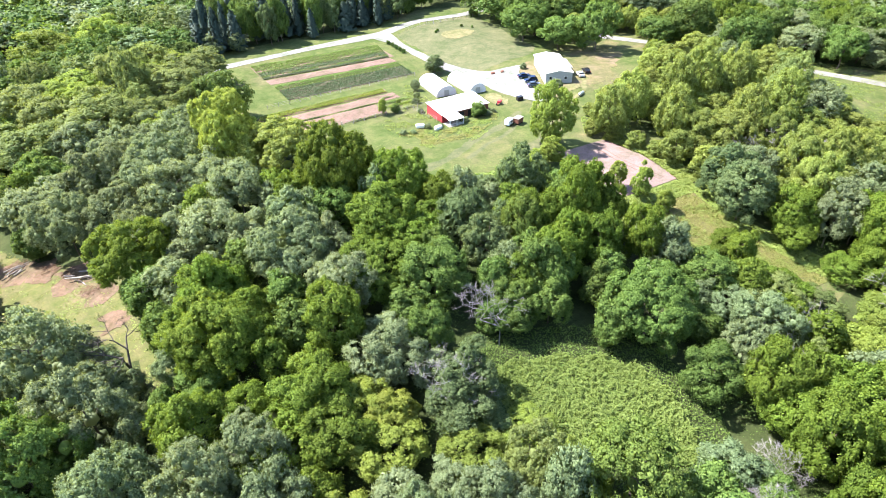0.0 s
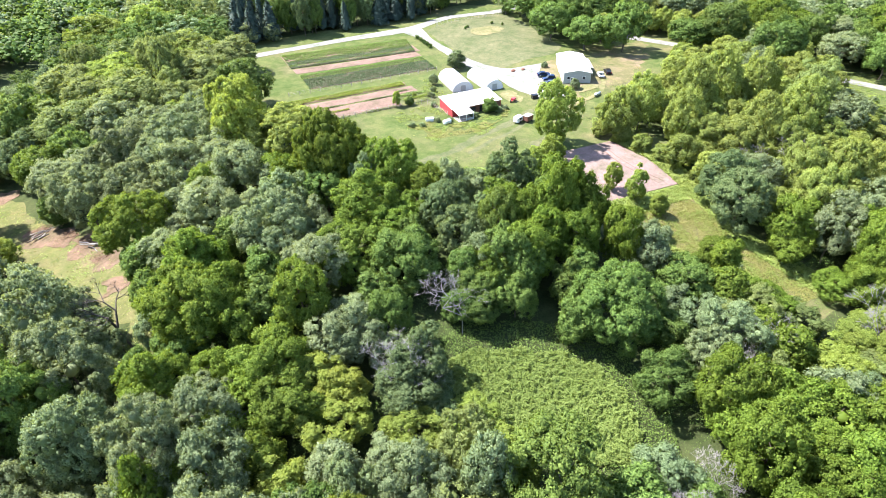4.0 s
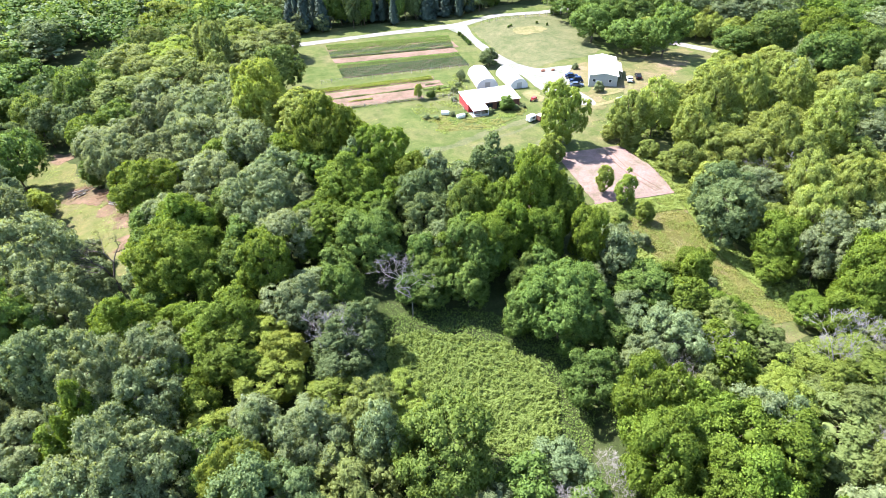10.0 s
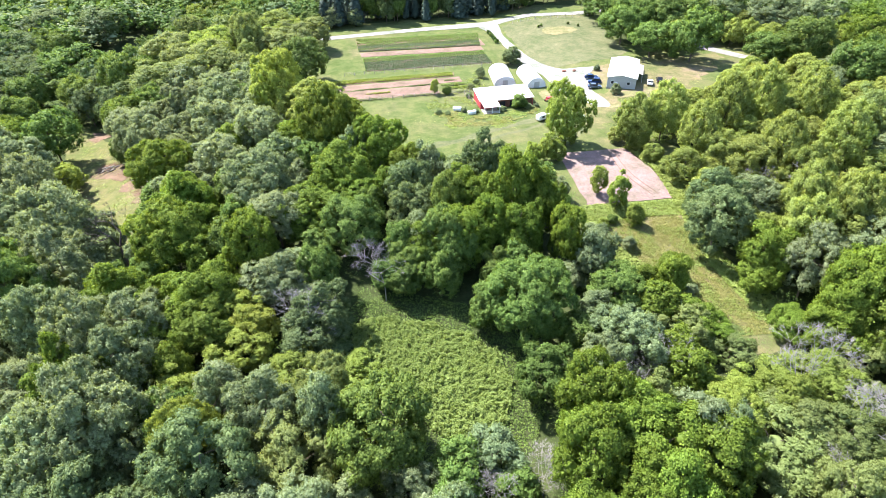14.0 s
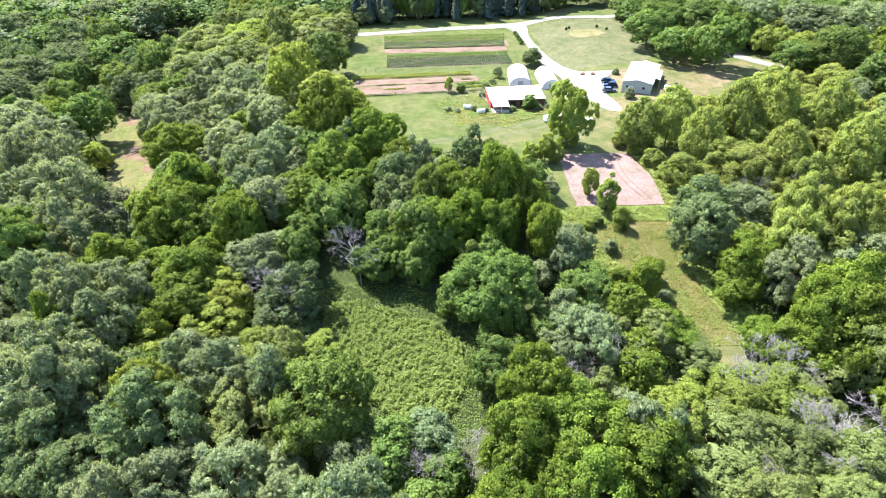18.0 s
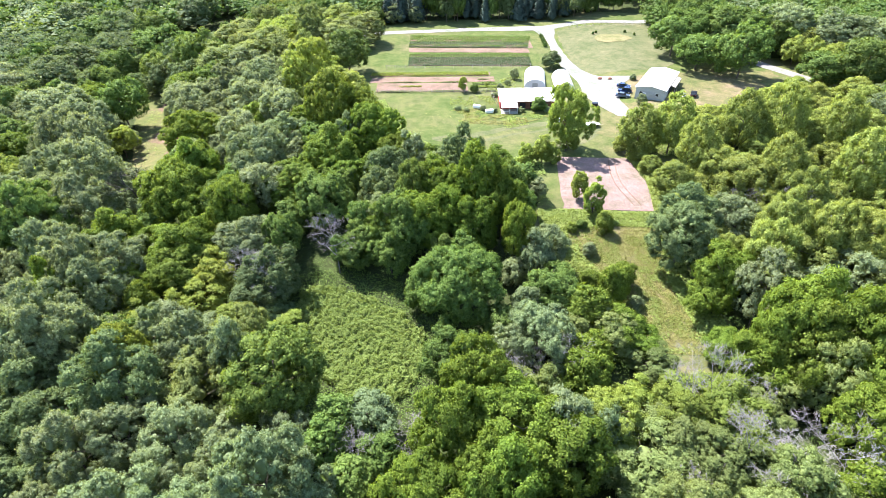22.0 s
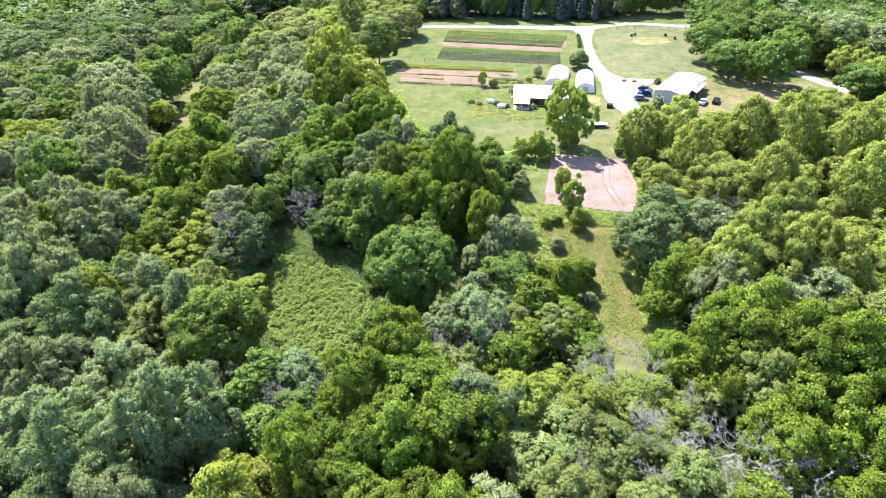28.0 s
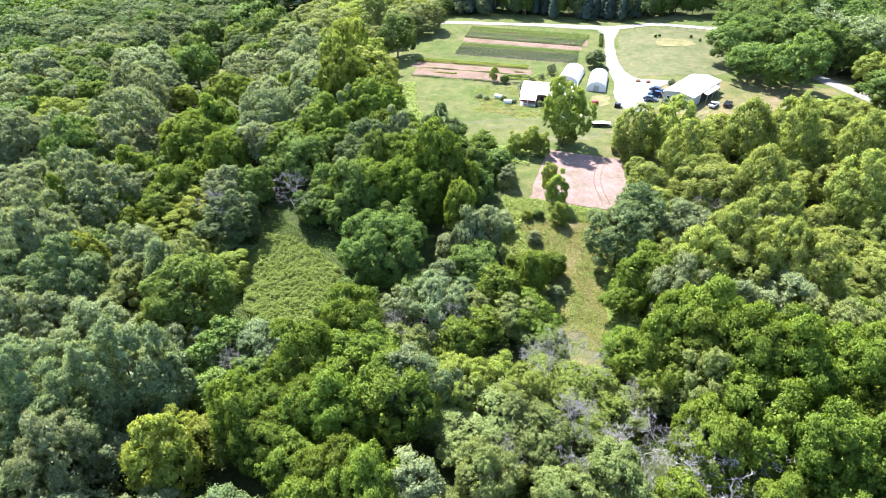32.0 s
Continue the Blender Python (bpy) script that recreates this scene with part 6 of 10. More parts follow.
T('g', -110.7, 29.8, 6.1, 11.1)
T('w', 168.0, 5.5, 5.0, 14.0)
T('e', 34.3, -46.8, 4.4, 11.5)
T('y', 131.4, 91.9, 4.3, 9.0)
T('w', 172.2, -14.6, 3.7, 11.7)
T('w', 52.3, 87.4, 4.6, 12.8)
T('p', -37.3, 6.9, 5.5, 13.8)
T('w', 129.3, 3.9, 4.0, 13.0)
T('o', 193.1, -15.1, 5.4, 14.0)
T('y', 195.2, 59.4, 2.8, 6.3)
T('o', 61.6, 98.1, 2.4, 4.5)
T('o', 15.1, 78.9, 3.6, 10.7)
T('e', 60.2, -62.5, 4.1, 9.6)
T('y', 143.1, 120.8, 1.7, 3.7)
T('g', -53.9, 63.5, 6.0, 10.7)
T('w', 124.8, -5.0, 4.3, 11.4)
T('w', 149.2, 41.9, 3.7, 11.5)
T('g', -18.4, -26.5, 4.8, 11.7)
T('e', 30.5, -83.1, 3.5, 10.9)
T('g', -48.7, 17.8, 4.9, 11.0)
T('y', 119.5, 69.4, 3.4, 8.4)
T('e', 51.9, -34.9, 5.0, 12.5)
T('g', 65.8, -29.2, 4.0, 10.7)
T('w', -12.6, -23.2, 4.4, 13.0)
T('g', -51.9, 85.8, 4.8, 12.2)
T('w', 220.9, -4.9, 4.0, 11.4)
T('y', 128.3, 109.3, 4.6, 8.3)
T('h', 218.2, 15.9, 5.7, 12.6)
T('p', -40.0, 19.0, 4.6, 10.4)
T('y', 136.3, 118.4, 1.8, 3.7)
T('o', 96.2, -32.1, 3.4, 9.6)
T('e', 25.0, -18.0, 4.2, 12.3)
T('w', 77.8, -53.1, 4.1, 13.2)
T('y', 169.5, 41.5, 4.4, 9.4)
T('e', 23.4, -84.1, 4.1, 11.5)
T('w', 89.6, -33.0, 4.4, 13.1)
T('o', 83.3, 81.1, 3.4, 7.2)
T('e', -36.7, 202.7, 4.9, 12.1)
T('g', -133.0, 137.8, 6.6, 12.6)
T('g', 232.4, 38.9, 5.4, 12.5)
T('o', -118.2, 127.9, 6.0, 13.4)
T('o', -137.7, 121.2, 5.1, 15.6)
T('g', 262.1, 12.3, 5.5, 13.5)
T('g', 268.3, 53.9, 5.1, 13.6)
T('g', 282.0, -3.0, 5.3, 13.2)
T('o', 226.7, 136.5, 7.1, 17.7)
T('o', -123.7, 155.4, 6.3, 13.7)
T('o', -22.1, 163.0, 5.8, 16.2)
T('w', -146.4, 113.1, 6.7, 18.2)
T('y', 213.9, 143.6, 3.9, 10.6)
T('o', 183.7, 187.7, 5.5, 15.7)
T('y', 173.4, 122.1, 3.6, 9.5)
T('g', 262.7, 90.0, 6.5, 14.5)
T('g', -116.4, 87.2, 6.3, 12.4)
T('w', -164.1, 91.5, 6.0, 14.0)
T('g', 279.9, 73.3, 5.9, 12.8)
T('o', -109.7, 153.4, 7.7, 14.5)
T('o', -80.0, 163.1, 4.9, 14.8)
T('y', 207.6, 141.0, 4.5, 10.8)
T('y', 166.8, 168.3, 5.1, 11.0)
T('g', 2.5, 157.6, 6.8, 14.9)
T('g', -144.8, 93.2, 4.9, 13.3)
T('o', -119.1, 98.3, 5.3, 15.7)
T('w', -92.5, 94.2, 5.0, 16.2)
T('w', 240.5, 2.4, 7.6, 18.2)
T('g', -89.6, 106.7, 6.6, 15.6)
T('g', 252.8, 20.7, 5.3, 11.6)
T('w', 252.9, 113.3, 6.6, 16.6)
T('g', 265.7, 18.6, 7.0, 13.5)
T('w', -93.4, 83.2, 6.9, 15.9)
T('w', -29.4, 160.4, 7.4, 15.7)
T('w', -137.9, 73.4, 5.0, 15.0)
T('w', -68.0, 117.4, 6.0, 13.9)
T('w', 219.9, 51.4, 7.7, 16.5)
T('w', -137.2, 88.3, 7.4, 18.5)
T('w', 264.8, 25.9, 5.1, 15.1)
T('g', -122.1, 60.7, 5.9, 12.4)
T('g', 256.7, 36.2, 7.1, 14.2)
T('o', -126.8, 141.3, 4.9, 15.5)
T('o', -106.7, 86.5, 4.4, 12.9)
T('o', -106.1, 78.3, 5.8, 12.6)
T('o', 230.3, 105.9, 4.9, 14.1)
T('g', 220.8, 106.1, 7.5, 13.0)
T('g', -1.1, 148.5, 4.5, 12.6)
T('y', 209.0, 126.3, 4.7, 11.2)
T('y', 197.4, 174.0, 4.9, 11.6)
T('o', -126.6, 125.2, 6.9, 15.8)
T('o', 265.8, 65.0, 7.1, 16.2)
T('o', 160.5, 184.9, 7.4, 17.5)
T('o', 178.5, 191.8, 5.1, 12.9)
T('g', -127.9, 71.6, 4.9, 13.2)
T('o', -64.1, 127.2, 5.3, 14.0)
T('o', -111.4, 107.9, 6.9, 14.9)
T('w', -61.7, 155.8, 5.0, 15.4)
T('g', -88.9, 121.8, 7.0, 13.9)
T('y', 205.7, 50.7, 4.2, 9.6)
T('g', -4.6, 165.7, 7.3, 14.1)
T('g', -81.3, 148.1, 6.7, 13.9)
T('g', -67.5, 133.2, 6.8, 13.8)
T('o', -93.0, 137.5, 7.4, 15.8)
T('l', -3.0, 203.6, 4.4, 14.7)
T('o', -88.6, 160.2, 5.8, 15.2)
T('w', 231.5, 28.5, 6.5, 14.1)
T('e', -76.7, 177.6, 5.9, 13.8)
T('w', 246.1, 35.2, 6.2, 14.5)
T('e', -77.3, 185.2, 4.6, 12.7)
T('g', 277.7, -10.0, 7.7, 15.1)
T('w', 251.6, 7.4, 7.1, 18.7)
T('o', -128.5, 94.2, 4.9, 15.0)
T('o', -74.1, 127.7, 6.2, 14.2)
T('w', 265.1, 38.1, 5.4, 16.6)
T('g', 250.5, 87.4, 4.9, 12.5)
T('w', -67.4, 160.1, 6.2, 14.3)
T('g', -109.2, 95.9, 6.6, 12.9)
T('g', 12.9, 158.7, 6.6, 15.1)
T('e', -35.8, 169.9, 4.6, 11.4)
T('o', -47.7, 206.6, 4.8, 12.3)
T('y', 174.9, 100.7, 4.0, 8.6)
T('g', -132.9, 117.3, 4.4, 11.5)
T('g', -104.9, 60.7, 4.6, 11.1)
T('y', 195.4, 89.0, 2.5, 4.6)
T('g', -104.0, 103.2, 6.6, 13.9)
T('g', -129.8, 103.2, 7.4, 14.9)
T('y', 202.9, 147.5, 4.5, 10.8)
T('g', 286.5, 58.6, 6.4, 15.1)
T('h', 13.5, 211.9, 7.2, 11.6)
T('o', -114.2, 75.2, 4.4, 12.9)
T('g', 260.3, 113.0, 5.1, 12.6)
T('g', 246.9, 42.9, 6.1, 13.4)
T('o', 160.3, 204.9, 5.8, 13.3)
T('l', 13.6, 223.3, 6.6, 10.1)
T('y', 212.3, 131.5, 4.7, 10.3)
T('g', 252.8, 98.2, 7.6, 13.0)
T('o', -59.8, 148.4, 7.3, 14.0)
T('e', -61.4, 184.1, 4.1, 9.4)
T('w', 218.4, 134.8, 7.0, 17.8)
T('o', -98.0, 118.9, 5.0, 13.9)
T('y', 160.6, 122.7, 4.2, 8.4)
T('g', -55.0, 120.9, 4.9, 11.1)
T('g', 233.4, 84.9, 4.6, 7.6)
T('w', -132.3, 77.5, 7.0, 17.7)
T('g', -151.3, 106.5, 6.7, 12.9)
T('g', 236.0, 92.0, 7.6, 13.0)
T('o', -141.0, 127.4, 6.6, 16.0)
T('o', -72.5, 192.7, 6.5, 17.6)
T('w', 260.6, -2.9, 5.9, 14.8)
T('o', 244.9, 127.6, 6.6, 14.0)
T('g', 271.3, 87.8, 4.7, 10.4)
T('w', 223.4, 128.2, 6.9, 14.5)
T('g', 232.7, 72.6, 6.6, 14.8)
T('o', -64.1, 200.0, 6.3, 13.5)
T('g', 272.0, 15.0, 6.0, 14.4)
T('g', 238.1, 132.1, 5.9, 11.7)
T('g', 235.0, 140.1, 6.7, 12.0)
T('y', 187.4, 126.1, 5.2, 9.4)
T('w', 223.4, 36.1, 6.0, 15.9)
T('w', -107.7, 71.1, 6.8, 13.8)
T('y', 212.0, 115.0, 4.5, 8.9)
T('g', 252.9, 51.2, 5.0, 11.9)
T('g', -101.0, 84.0, 5.3, 12.0)
T('w', 251.5, 68.8, 5.8, 13.7)
T('w', 220.9, 147.5, 6.3, 15.0)
T('w', -112.2, 144.9, 7.2, 14.8)
T('o', 262.2, 103.6, 6.6, 15.2)
T('o', -104.5, 140.3, 7.3, 15.5)
T('y', 178.3, 105.4, 5.0, 9.6)
T('o', -68.9, 177.5, 5.6, 15.5)
T('g', 271.9, 75.2, 7.4, 13.0)
T('y', 161.7, 113.0, 3.9, 8.3)
T('y', 185.8, 95.6, 4.8, 11.6)
T('e', -49.0, 200.1, 5.9, 14.9)
T('g', 287.6, 45.3, 7.5, 13.7)
T('o', 260.8, 71.4, 5.9, 14.5)
T('o', -114.9, 63.9, 6.1, 15.3)
T('g', 236.8, 104.0, 4.6, 10.5)
T('o', -73.9, 171.9, 5.3, 12.8)
T('w', 287.2, 37.8, 4.9, 14.9)
T('h', -16.2, 187.4, 4.5, 13.2)
T('w', 244.1, 58.0, 6.2, 14.5)
T('w', 277.8, 41.1, 5.4, 16.1)
T('w', -162.0, 81.0, 4.7, 15.7)
T('g', 7.1, 173.8, 4.4, 12.1)
T('o', -114.7, 121.9, 5.9, 15.9)
T('o', 243.6, 85.8, 7.3, 14.0)
T('o', -158.5, 102.5, 6.7, 15.8)
T('o', -97.4, 110.5, 5.3, 12.8)
T('g', 231.6, 12.0, 5.8, 13.1)
T('o', -84.0, 114.1, 6.3, 14.2)
T('g', -92.8, 128.7, 4.7, 12.7)
T('o', 277.8, 48.8, 6.1, 15.8)
T('w', 298.2, -6.5, 6.6, 17.3)
T('g', 271.2, 33.6, 6.7, 14.9)
T('g', 286.9, 20.8, 5.7, 12.5)
T('g', 226.9, 45.0, 6.3, 15.3)
T('g', -147.7, 81.0, 7.2, 12.3)
T('w', 253.9, 27.8, 4.6, 13.4)
T('y', 200.9, 160.4, 4.7, 10.0)
T('e', -43.4, 187.2, 6.6, 13.3)
T('y', 206.9, 155.4, 4.1, 10.1)
T('o', -32.5, 207.5, 6.0, 16.0)
T('g', 238.6, 17.1, 6.1, 11.5)
T('h', 6.4, 194.0, 4.8, 14.8)
T('w', 226.2, 8.1, 5.3, 14.3)
T('o', -42.4, 204.0, 4.4, 14.2)
T('y', 210.0, 160.2, 3.9, 8.1)
T('g', 195.7, 121.6, 5.6, 12.3)
T('w', -135.1, 67.6, 5.7, 13.1)
T('g', -116.0, 161.6, 6.8, 14.2)
T('y', 195.3, 102.8, 4.2, 10.7)
T('g', -84.1, 136.8, 5.3, 13.6)
T('y', 164.8, 117.7, 5.1, 9.9)
T('o', 223.2, 118.9, 6.2, 16.1)
T('g', 270.1, 5.0, 7.6, 16.0)
T('g', 185.0, 111.9, 5.1, 10.7)
T('p', -87.2, 97.8, 5.4, 13.8)
T('o', 230.7, 98.4, 6.7, 13.4)
T('o', -148.1, 100.9, 4.9, 14.1)
T('o', -146.8, 123.5, 5.5, 13.1)
T('o', -78.1, 122.0, 5.7, 13.1)
T('o', -122.1, 147.3, 5.9, 14.5)
T('o', -121.2, 78.3, 7.7, 17.1)
T('w', 285.9, 9.9, 7.7, 15.9)
T('w', 268.7, -3.2, 4.7, 14.4)
T('o', -99.7, 71.0, 5.9, 14.6)
T('y', 178.9, 129.2, 2.6, 5.2)
T('o', 8.8, 149.8, 5.6, 13.5)
T('g', 278.0, 28.9, 4.6, 10.6)
T('w', 217.1, 42.8, 7.6, 15.0)
T('o', 246.0, 118.9, 6.8, 14.5)
T('g', 257.7, 55.5, 5.1, 13.4)
T('h', 12.5, 187.0, 6.3, 10.7)
T('w', 247.8, 108.5, 5.1, 14.8)
T('y', 208.0, 60.9, 3.9, 10.1)
T('o', 163.2, 178.6, 4.7, 15.0)
T('o', -23.5, 171.2, 5.4, 15.5)
T('o', -88.7, 150.3, 6.9, 17.7)
T('y', 201.7, 97.6, 3.9, 10.1)
T('y', 173.3, 172.7, 3.9, 9.5)
T('o', -123.0, 117.6, 4.9, 11.9)
T('h', 13.1, 180.1, 5.4, 9.7)
T('h', -4.1, 195.1, 4.7, 13.1)
T('o', 161.4, 197.2, 7.2, 18.0)
T('o', 243.8, 98.0, 7.4, 17.3)
T('g', -127.2, 84.9, 7.3, 15.2)
T('g', 238.2, 120.5, 6.0, 11.6)
T('g', 226.4, -2.3, 6.0, 11.7)
T('o', 262.6, 51.9, 4.5, 14.0)
T('o', 224.2, 92.5, 6.7, 14.9)
T('y', 196.7, 78.6, 2.2, 4.5)
T('o', 185.1, 177.1, 4.8, 15.0)
T('o', 278.0, 65.4, 7.0, 15.2)
T('y', 168.6, 122.8, 4.1, 9.3)
T('w', 250.6, -6.5, 5.4, 15.0)
T('o', 234.9, 63.0, 5.2, 11.8)
T('g', 266.5, 44.9, 5.3, 11.9)
T('w', -74.7, 101.0, 5.2, 13.1)
T('o', -87.6, 130.0, 4.4, 14.8)
T('y', 190.1, 87.8, 3.5, 7.1)
T('o', 168.3, 192.1, 4.8, 11.8)
T('y', 182.7, 90.4, 4.0, 9.7)
T('o', 256.6, 83.0, 7.1, 17.4)
T('h', 21.1, 188.3, 4.8, 10.8)
T('o', -61.5, 121.6, 4.6, 11.5)
T('g', -132.5, 145.7, 4.9, 11.0)
T('w', -119.5, 140.2, 5.0, 15.4)
T('y', 211.7, 56.5, 3.9, 9.8)
T('w', 237.4, 78.6, 5.7, 13.4)
T('o', 230.7, 117.8, 4.9, 11.9)
T('w', 238.6, 45.3, 7.4, 18.6)
T('o', 257.0, 107.7, 4.7, 13.3)
T('o', 237.7, 110.7, 5.2, 13.6)
T('o', -13.8, 160.7, 5.8, 13.4)
T('y', 187.2, 102.3, 5.0, 10.4)
T('h', 1.9, 198.3, 5.4, 10.7)
T('l', -9.3, 207.1, 7.6, 16.1)
T('w', 274.9, 57.2, 4.9, 13.1)
T('g', -101.7, 148.9, 7.4, 13.0)
T('g', -117.5, 106.1, 4.6, 11.7)
T('y', 191.8, 98.3, 5.0, 9.1)
T('o', -141.1, 102.0, 4.9, 14.9)
T('y', 207.0, 131.6, 4.0, 9.5)
T('w', 290.5, 0.4, 6.0, 13.1)
T('l', 23.2, 217.4, 5.1, 11.3)
T('y', 211.7, 155.1, 3.8, 10.1)
T('w', -124.9, 111.8, 4.5, 15.4)
T('g', 295.3, 7.6, 7.1, 12.1)
T('g', -75.0, 113.5, 4.9, 11.9)
T('w', 240.4, -9.6, 6.6, 17.7)
T('y', 196.4, 83.9, 2.3, 4.4)
T('w', 242.2, 28.2, 4.8, 12.4)
T('g', 217.7, 60.5, 5.9, 12.8)
T('y', 183.6, 131.8, 2.6, 4.4)
T('y', 195.0, 155.7, 4.2, 10.1)
T('w', -152.5, 90.5, 4.5, 14.0)
T('w', 278.4, 17.4, 4.5, 12.3)
T('h', 5.1, 180.6, 7.0, 15.0)
T('w', 281.9, 3.6, 5.5, 12.7)
T('w', 223.8, 21.4, 6.9, 14.1)
T('o', -80.9, 130.1, 5.7, 14.0)
T('g', -135.8, 110.0, 4.4, 10.6)
T('g', -42.4, 133.1, 4.5, 7.5)
T('y', 171.5, 114.1, 5.0, 8.7)
T('g', 211.5, 49.9, 5.9, 14.5)
T('w', 252.8, 75.8, 5.2, 12.4)
T('g', 227.3, 112.1, 5.9, 13.6)
T('o', -79.4, 94.8, 7.4, 14.0)
T('o', 243.7, 68.5, 6.0, 12.8)
T('y', 170.7, 127.9, 3.6, 8.7)
T('w', -71.2, 165.0, 4.7, 12.8)
T('o', -57.5, 138.3, 5.4, 13.5)
T('g', 246.0, 78.3, 4.9, 12.6)
T('o', 191.2, 175.8, 4.5, 12.7)
T('y', 200.1, 93.0, 3.8, 7.0)
T('g', -107.5, 119.1, 7.2, 13.7)
T('o', -79.4, 154.9, 4.9, 12.7)
T('g', 218.9, 68.6, 6.0, 12.8)
T('y', 165.0, 126.7, 3.8, 8.1)
T('w', -144.1, 71.0, 5.7, 14.5)
T('y', 195.8, 165.7, 4.0, 10.7)
T('g', 225.7, 57.6, 4.9, 13.1)
T('g', -159.0, 86.7, 6.0, 14.2)
T('y', 186.5, 118.6, 4.8, 10.1)
T('w', 285.3, 28.0, 6.3, 17.4)
T('y', 190.4, 82.3, 3.0, 6.5)
T('w', 230.9, -8.1, 6.7, 14.3)
T('y', 213.3, 67.0, 4.0, 10.9)
T('w', 219.1, 29.0, 6.3, 14.2)
T('w', 267.3, 81.6, 6.2, 13.5)
T('y', 201.8, 107.7, 3.8, 9.2)
T('o', -103.3, 91.7, 5.8, 12.4)
T('g', 15.3, 151.8, 5.1, 13.4)
T('o', 256.0, 61.8, 6.0, 14.9)
T('y', 191.2, 168.6, 4.9, 10.3)
# lower trees that close the canopy
T('g', -53.4, 0.4, 4.2, 9.7)
T('g', -52.3, 8.8, 3.7, 8.4)
T('l', -51.4, 100.5, 3.5, 10.6)
T('g', -49.1, 58.6, 3.1, 9.2)
T('g', -46.9, 62.1, 4.3, 7.2)
T('g', -48.5, 78.9, 4.1, 10.5)
T('p', -44.0, -3.7, 3.1, 9.2)
T('g', -44.9, 3.4, 3.0, 9.7)
T('l', -44.5, 57.6, 3.6, 7.4)
T('g', -45.0, 67.2, 3.7, 8.7)
T('g', -42.7, 115.1, 3.3, 11.4)
T('p', -38.4, -8.3, 3.9, 11.1)
T('p', -39.0, 36.4, 3.5, 8.3)
T('g', -38.4, 75.4, 3.5, 11.6)
T('p', -35.3, -40.7, 4.2, 11.0)
T('w', -34.2, -35.8, 3.8, 10.5)
T('g', -35.2, -21.8, 3.3, 10.0)
T('p', -35.3, -13.4, 3.5, 11.8)
T('p', -33.8, -7.4, 4.1, 10.1)
T('p', -36.7, -0.8, 4.3, 8.7)
T('p', -36.1, 22.5, 3.9, 8.7)
T('g', -33.7, 38.9, 3.9, 8.7)
T('o', -34.7, 45.6, 4.0, 10.9)
T('w', -29.4, -43.3, 3.5, 10.0)
T('p', -29.3, -35.1, 3.9, 9.5)
T('p', -30.5, -30.1, 3.6, 9.1)
T('g', -30.5, -22.9, 3.8, 10.7)
T('g', -31.9, -18.1, 3.8, 11.2)
T('p', -31.2, -3.2, 3.7, 8.9)
T('p', -31.8, 3.3, 3.2, 8.8)
T('g', -32.2, 18.7, 3.2, 7.2)
T('g', -32.1, 77.9, 4.3, 14.3)
T('p', -24.9, -42.9, 3.7, 10.8)
T('p', -26.0, -27.4, 4.4, 9.7)
T('p', -25.2, -19.2, 3.8, 10.7)
T('p', -25.9, -9.2, 4.3, 9.8)
T('o', -24.8, 8.6, 3.8, 9.2)
T('p', -25.0, 30.6, 3.5, 8.9)
T('g', -26.4, 80.8, 3.3, 12.4)
T('g', -20.9, -21.8, 3.1, 9.1)
T('g', -20.6, 96.6, 3.4, 8.5)
T('p', -16.0, 1.6, 3.1, 9.1)
T('p', -18.8, 9.3, 4.3, 9.2)
T('g', -18.9, 21.4, 3.5, 7.0)
T('p', -17.0, 26.3, 3.3, 10.0)
T('g', -17.4, 87.6, 3.7, 8.9)
T('p', -14.3, -3.3, 3.4, 8.7)
T('p', -11.6, 18.3, 4.1, 10.3)
T('p', -13.1, 22.8, 3.5, 10.1)
T('w', -13.5, 43.8, 3.7, 12.9)
T('g', -13.3, 66.5, 3.1, 12.9)
T('p', -8.7, 32.2, 4.1, 15.5)
T('o', -9.1, 70.5, 2.8, 9.6)
T('g', -4.0, -26.3, 3.9, 8.2)
T('p', -2.9, -5.4, 4.3, 7.5)
T('g', -4.3, 118.2, 3.8, 10.7)
T('g', -5.1, 123.1, 4.1, 12.4)
T('o', 0.3, -17.6, 3.1, 7.6)
T('g', 0.9, 57.2, 4.1, 10.7)
T('w', 1.5, 62.3, 4.1, 10.4)
T('g', 1.5, 106.2, 3.7, 9.7)
T('p', 5.0, 1.5, 3.6, 8.4)
T('w', 5.7, 44.3, 3.7, 10.2)
T('g', 5.5, 97.2, 3.6, 9.4)
T('w', 8.3, 67.5, 3.2, 11.4)
T('w', 9.9, 79.9, 4.0, 9.6)
T('p', 14.0, -30.5, 4.1, 7.1)
T('w', 12.3, 62.8, 3.3, 9.5)
T('o', 13.8, 70.6, 3.8, 12.2)
T('g', 13.3, 99.8, 4.3, 11.7)
T('g', 17.9, -5.9, 3.8, 9.3)
T('g', 17.5, 105.2, 3.4, 9.2)
T('g', 17.7, 146.8, 3.6, 10.7)
T('p', 22.9, -26.7, 3.6, 6.7)
T('g', 21.9, 35.9, 3.1, 7.7)
T('g', 22.5, 110.9, 3.7, 9.7)
T('g', 21.8, 123.8, 3.5, 10.1)
T('g', 20.9, 150.2, 4.2, 10.4)
T('g', 26.8, 62.8, 3.7, 7.7)
T('g', 27.6, 89.2, 3.3, 10.6)
T('w', 25.8, 105.7, 3.7, 13.0)
T('p', 29.5, -43.7, 3.5, 7.5)
T('p', 32.2, -39.9, 3.4, 8.1)
T('l', 32.2, -25.7, 3.7, 8.5)
T('l', 30.2, -16.3, 3.2, 6.8)
T('g', 30.3, 4.0, 4.0, 10.0)
T('g', 29.2, 52.5, 3.7, 8.0)
T('o', 31.2, 64.6, 3.5, 8.9)
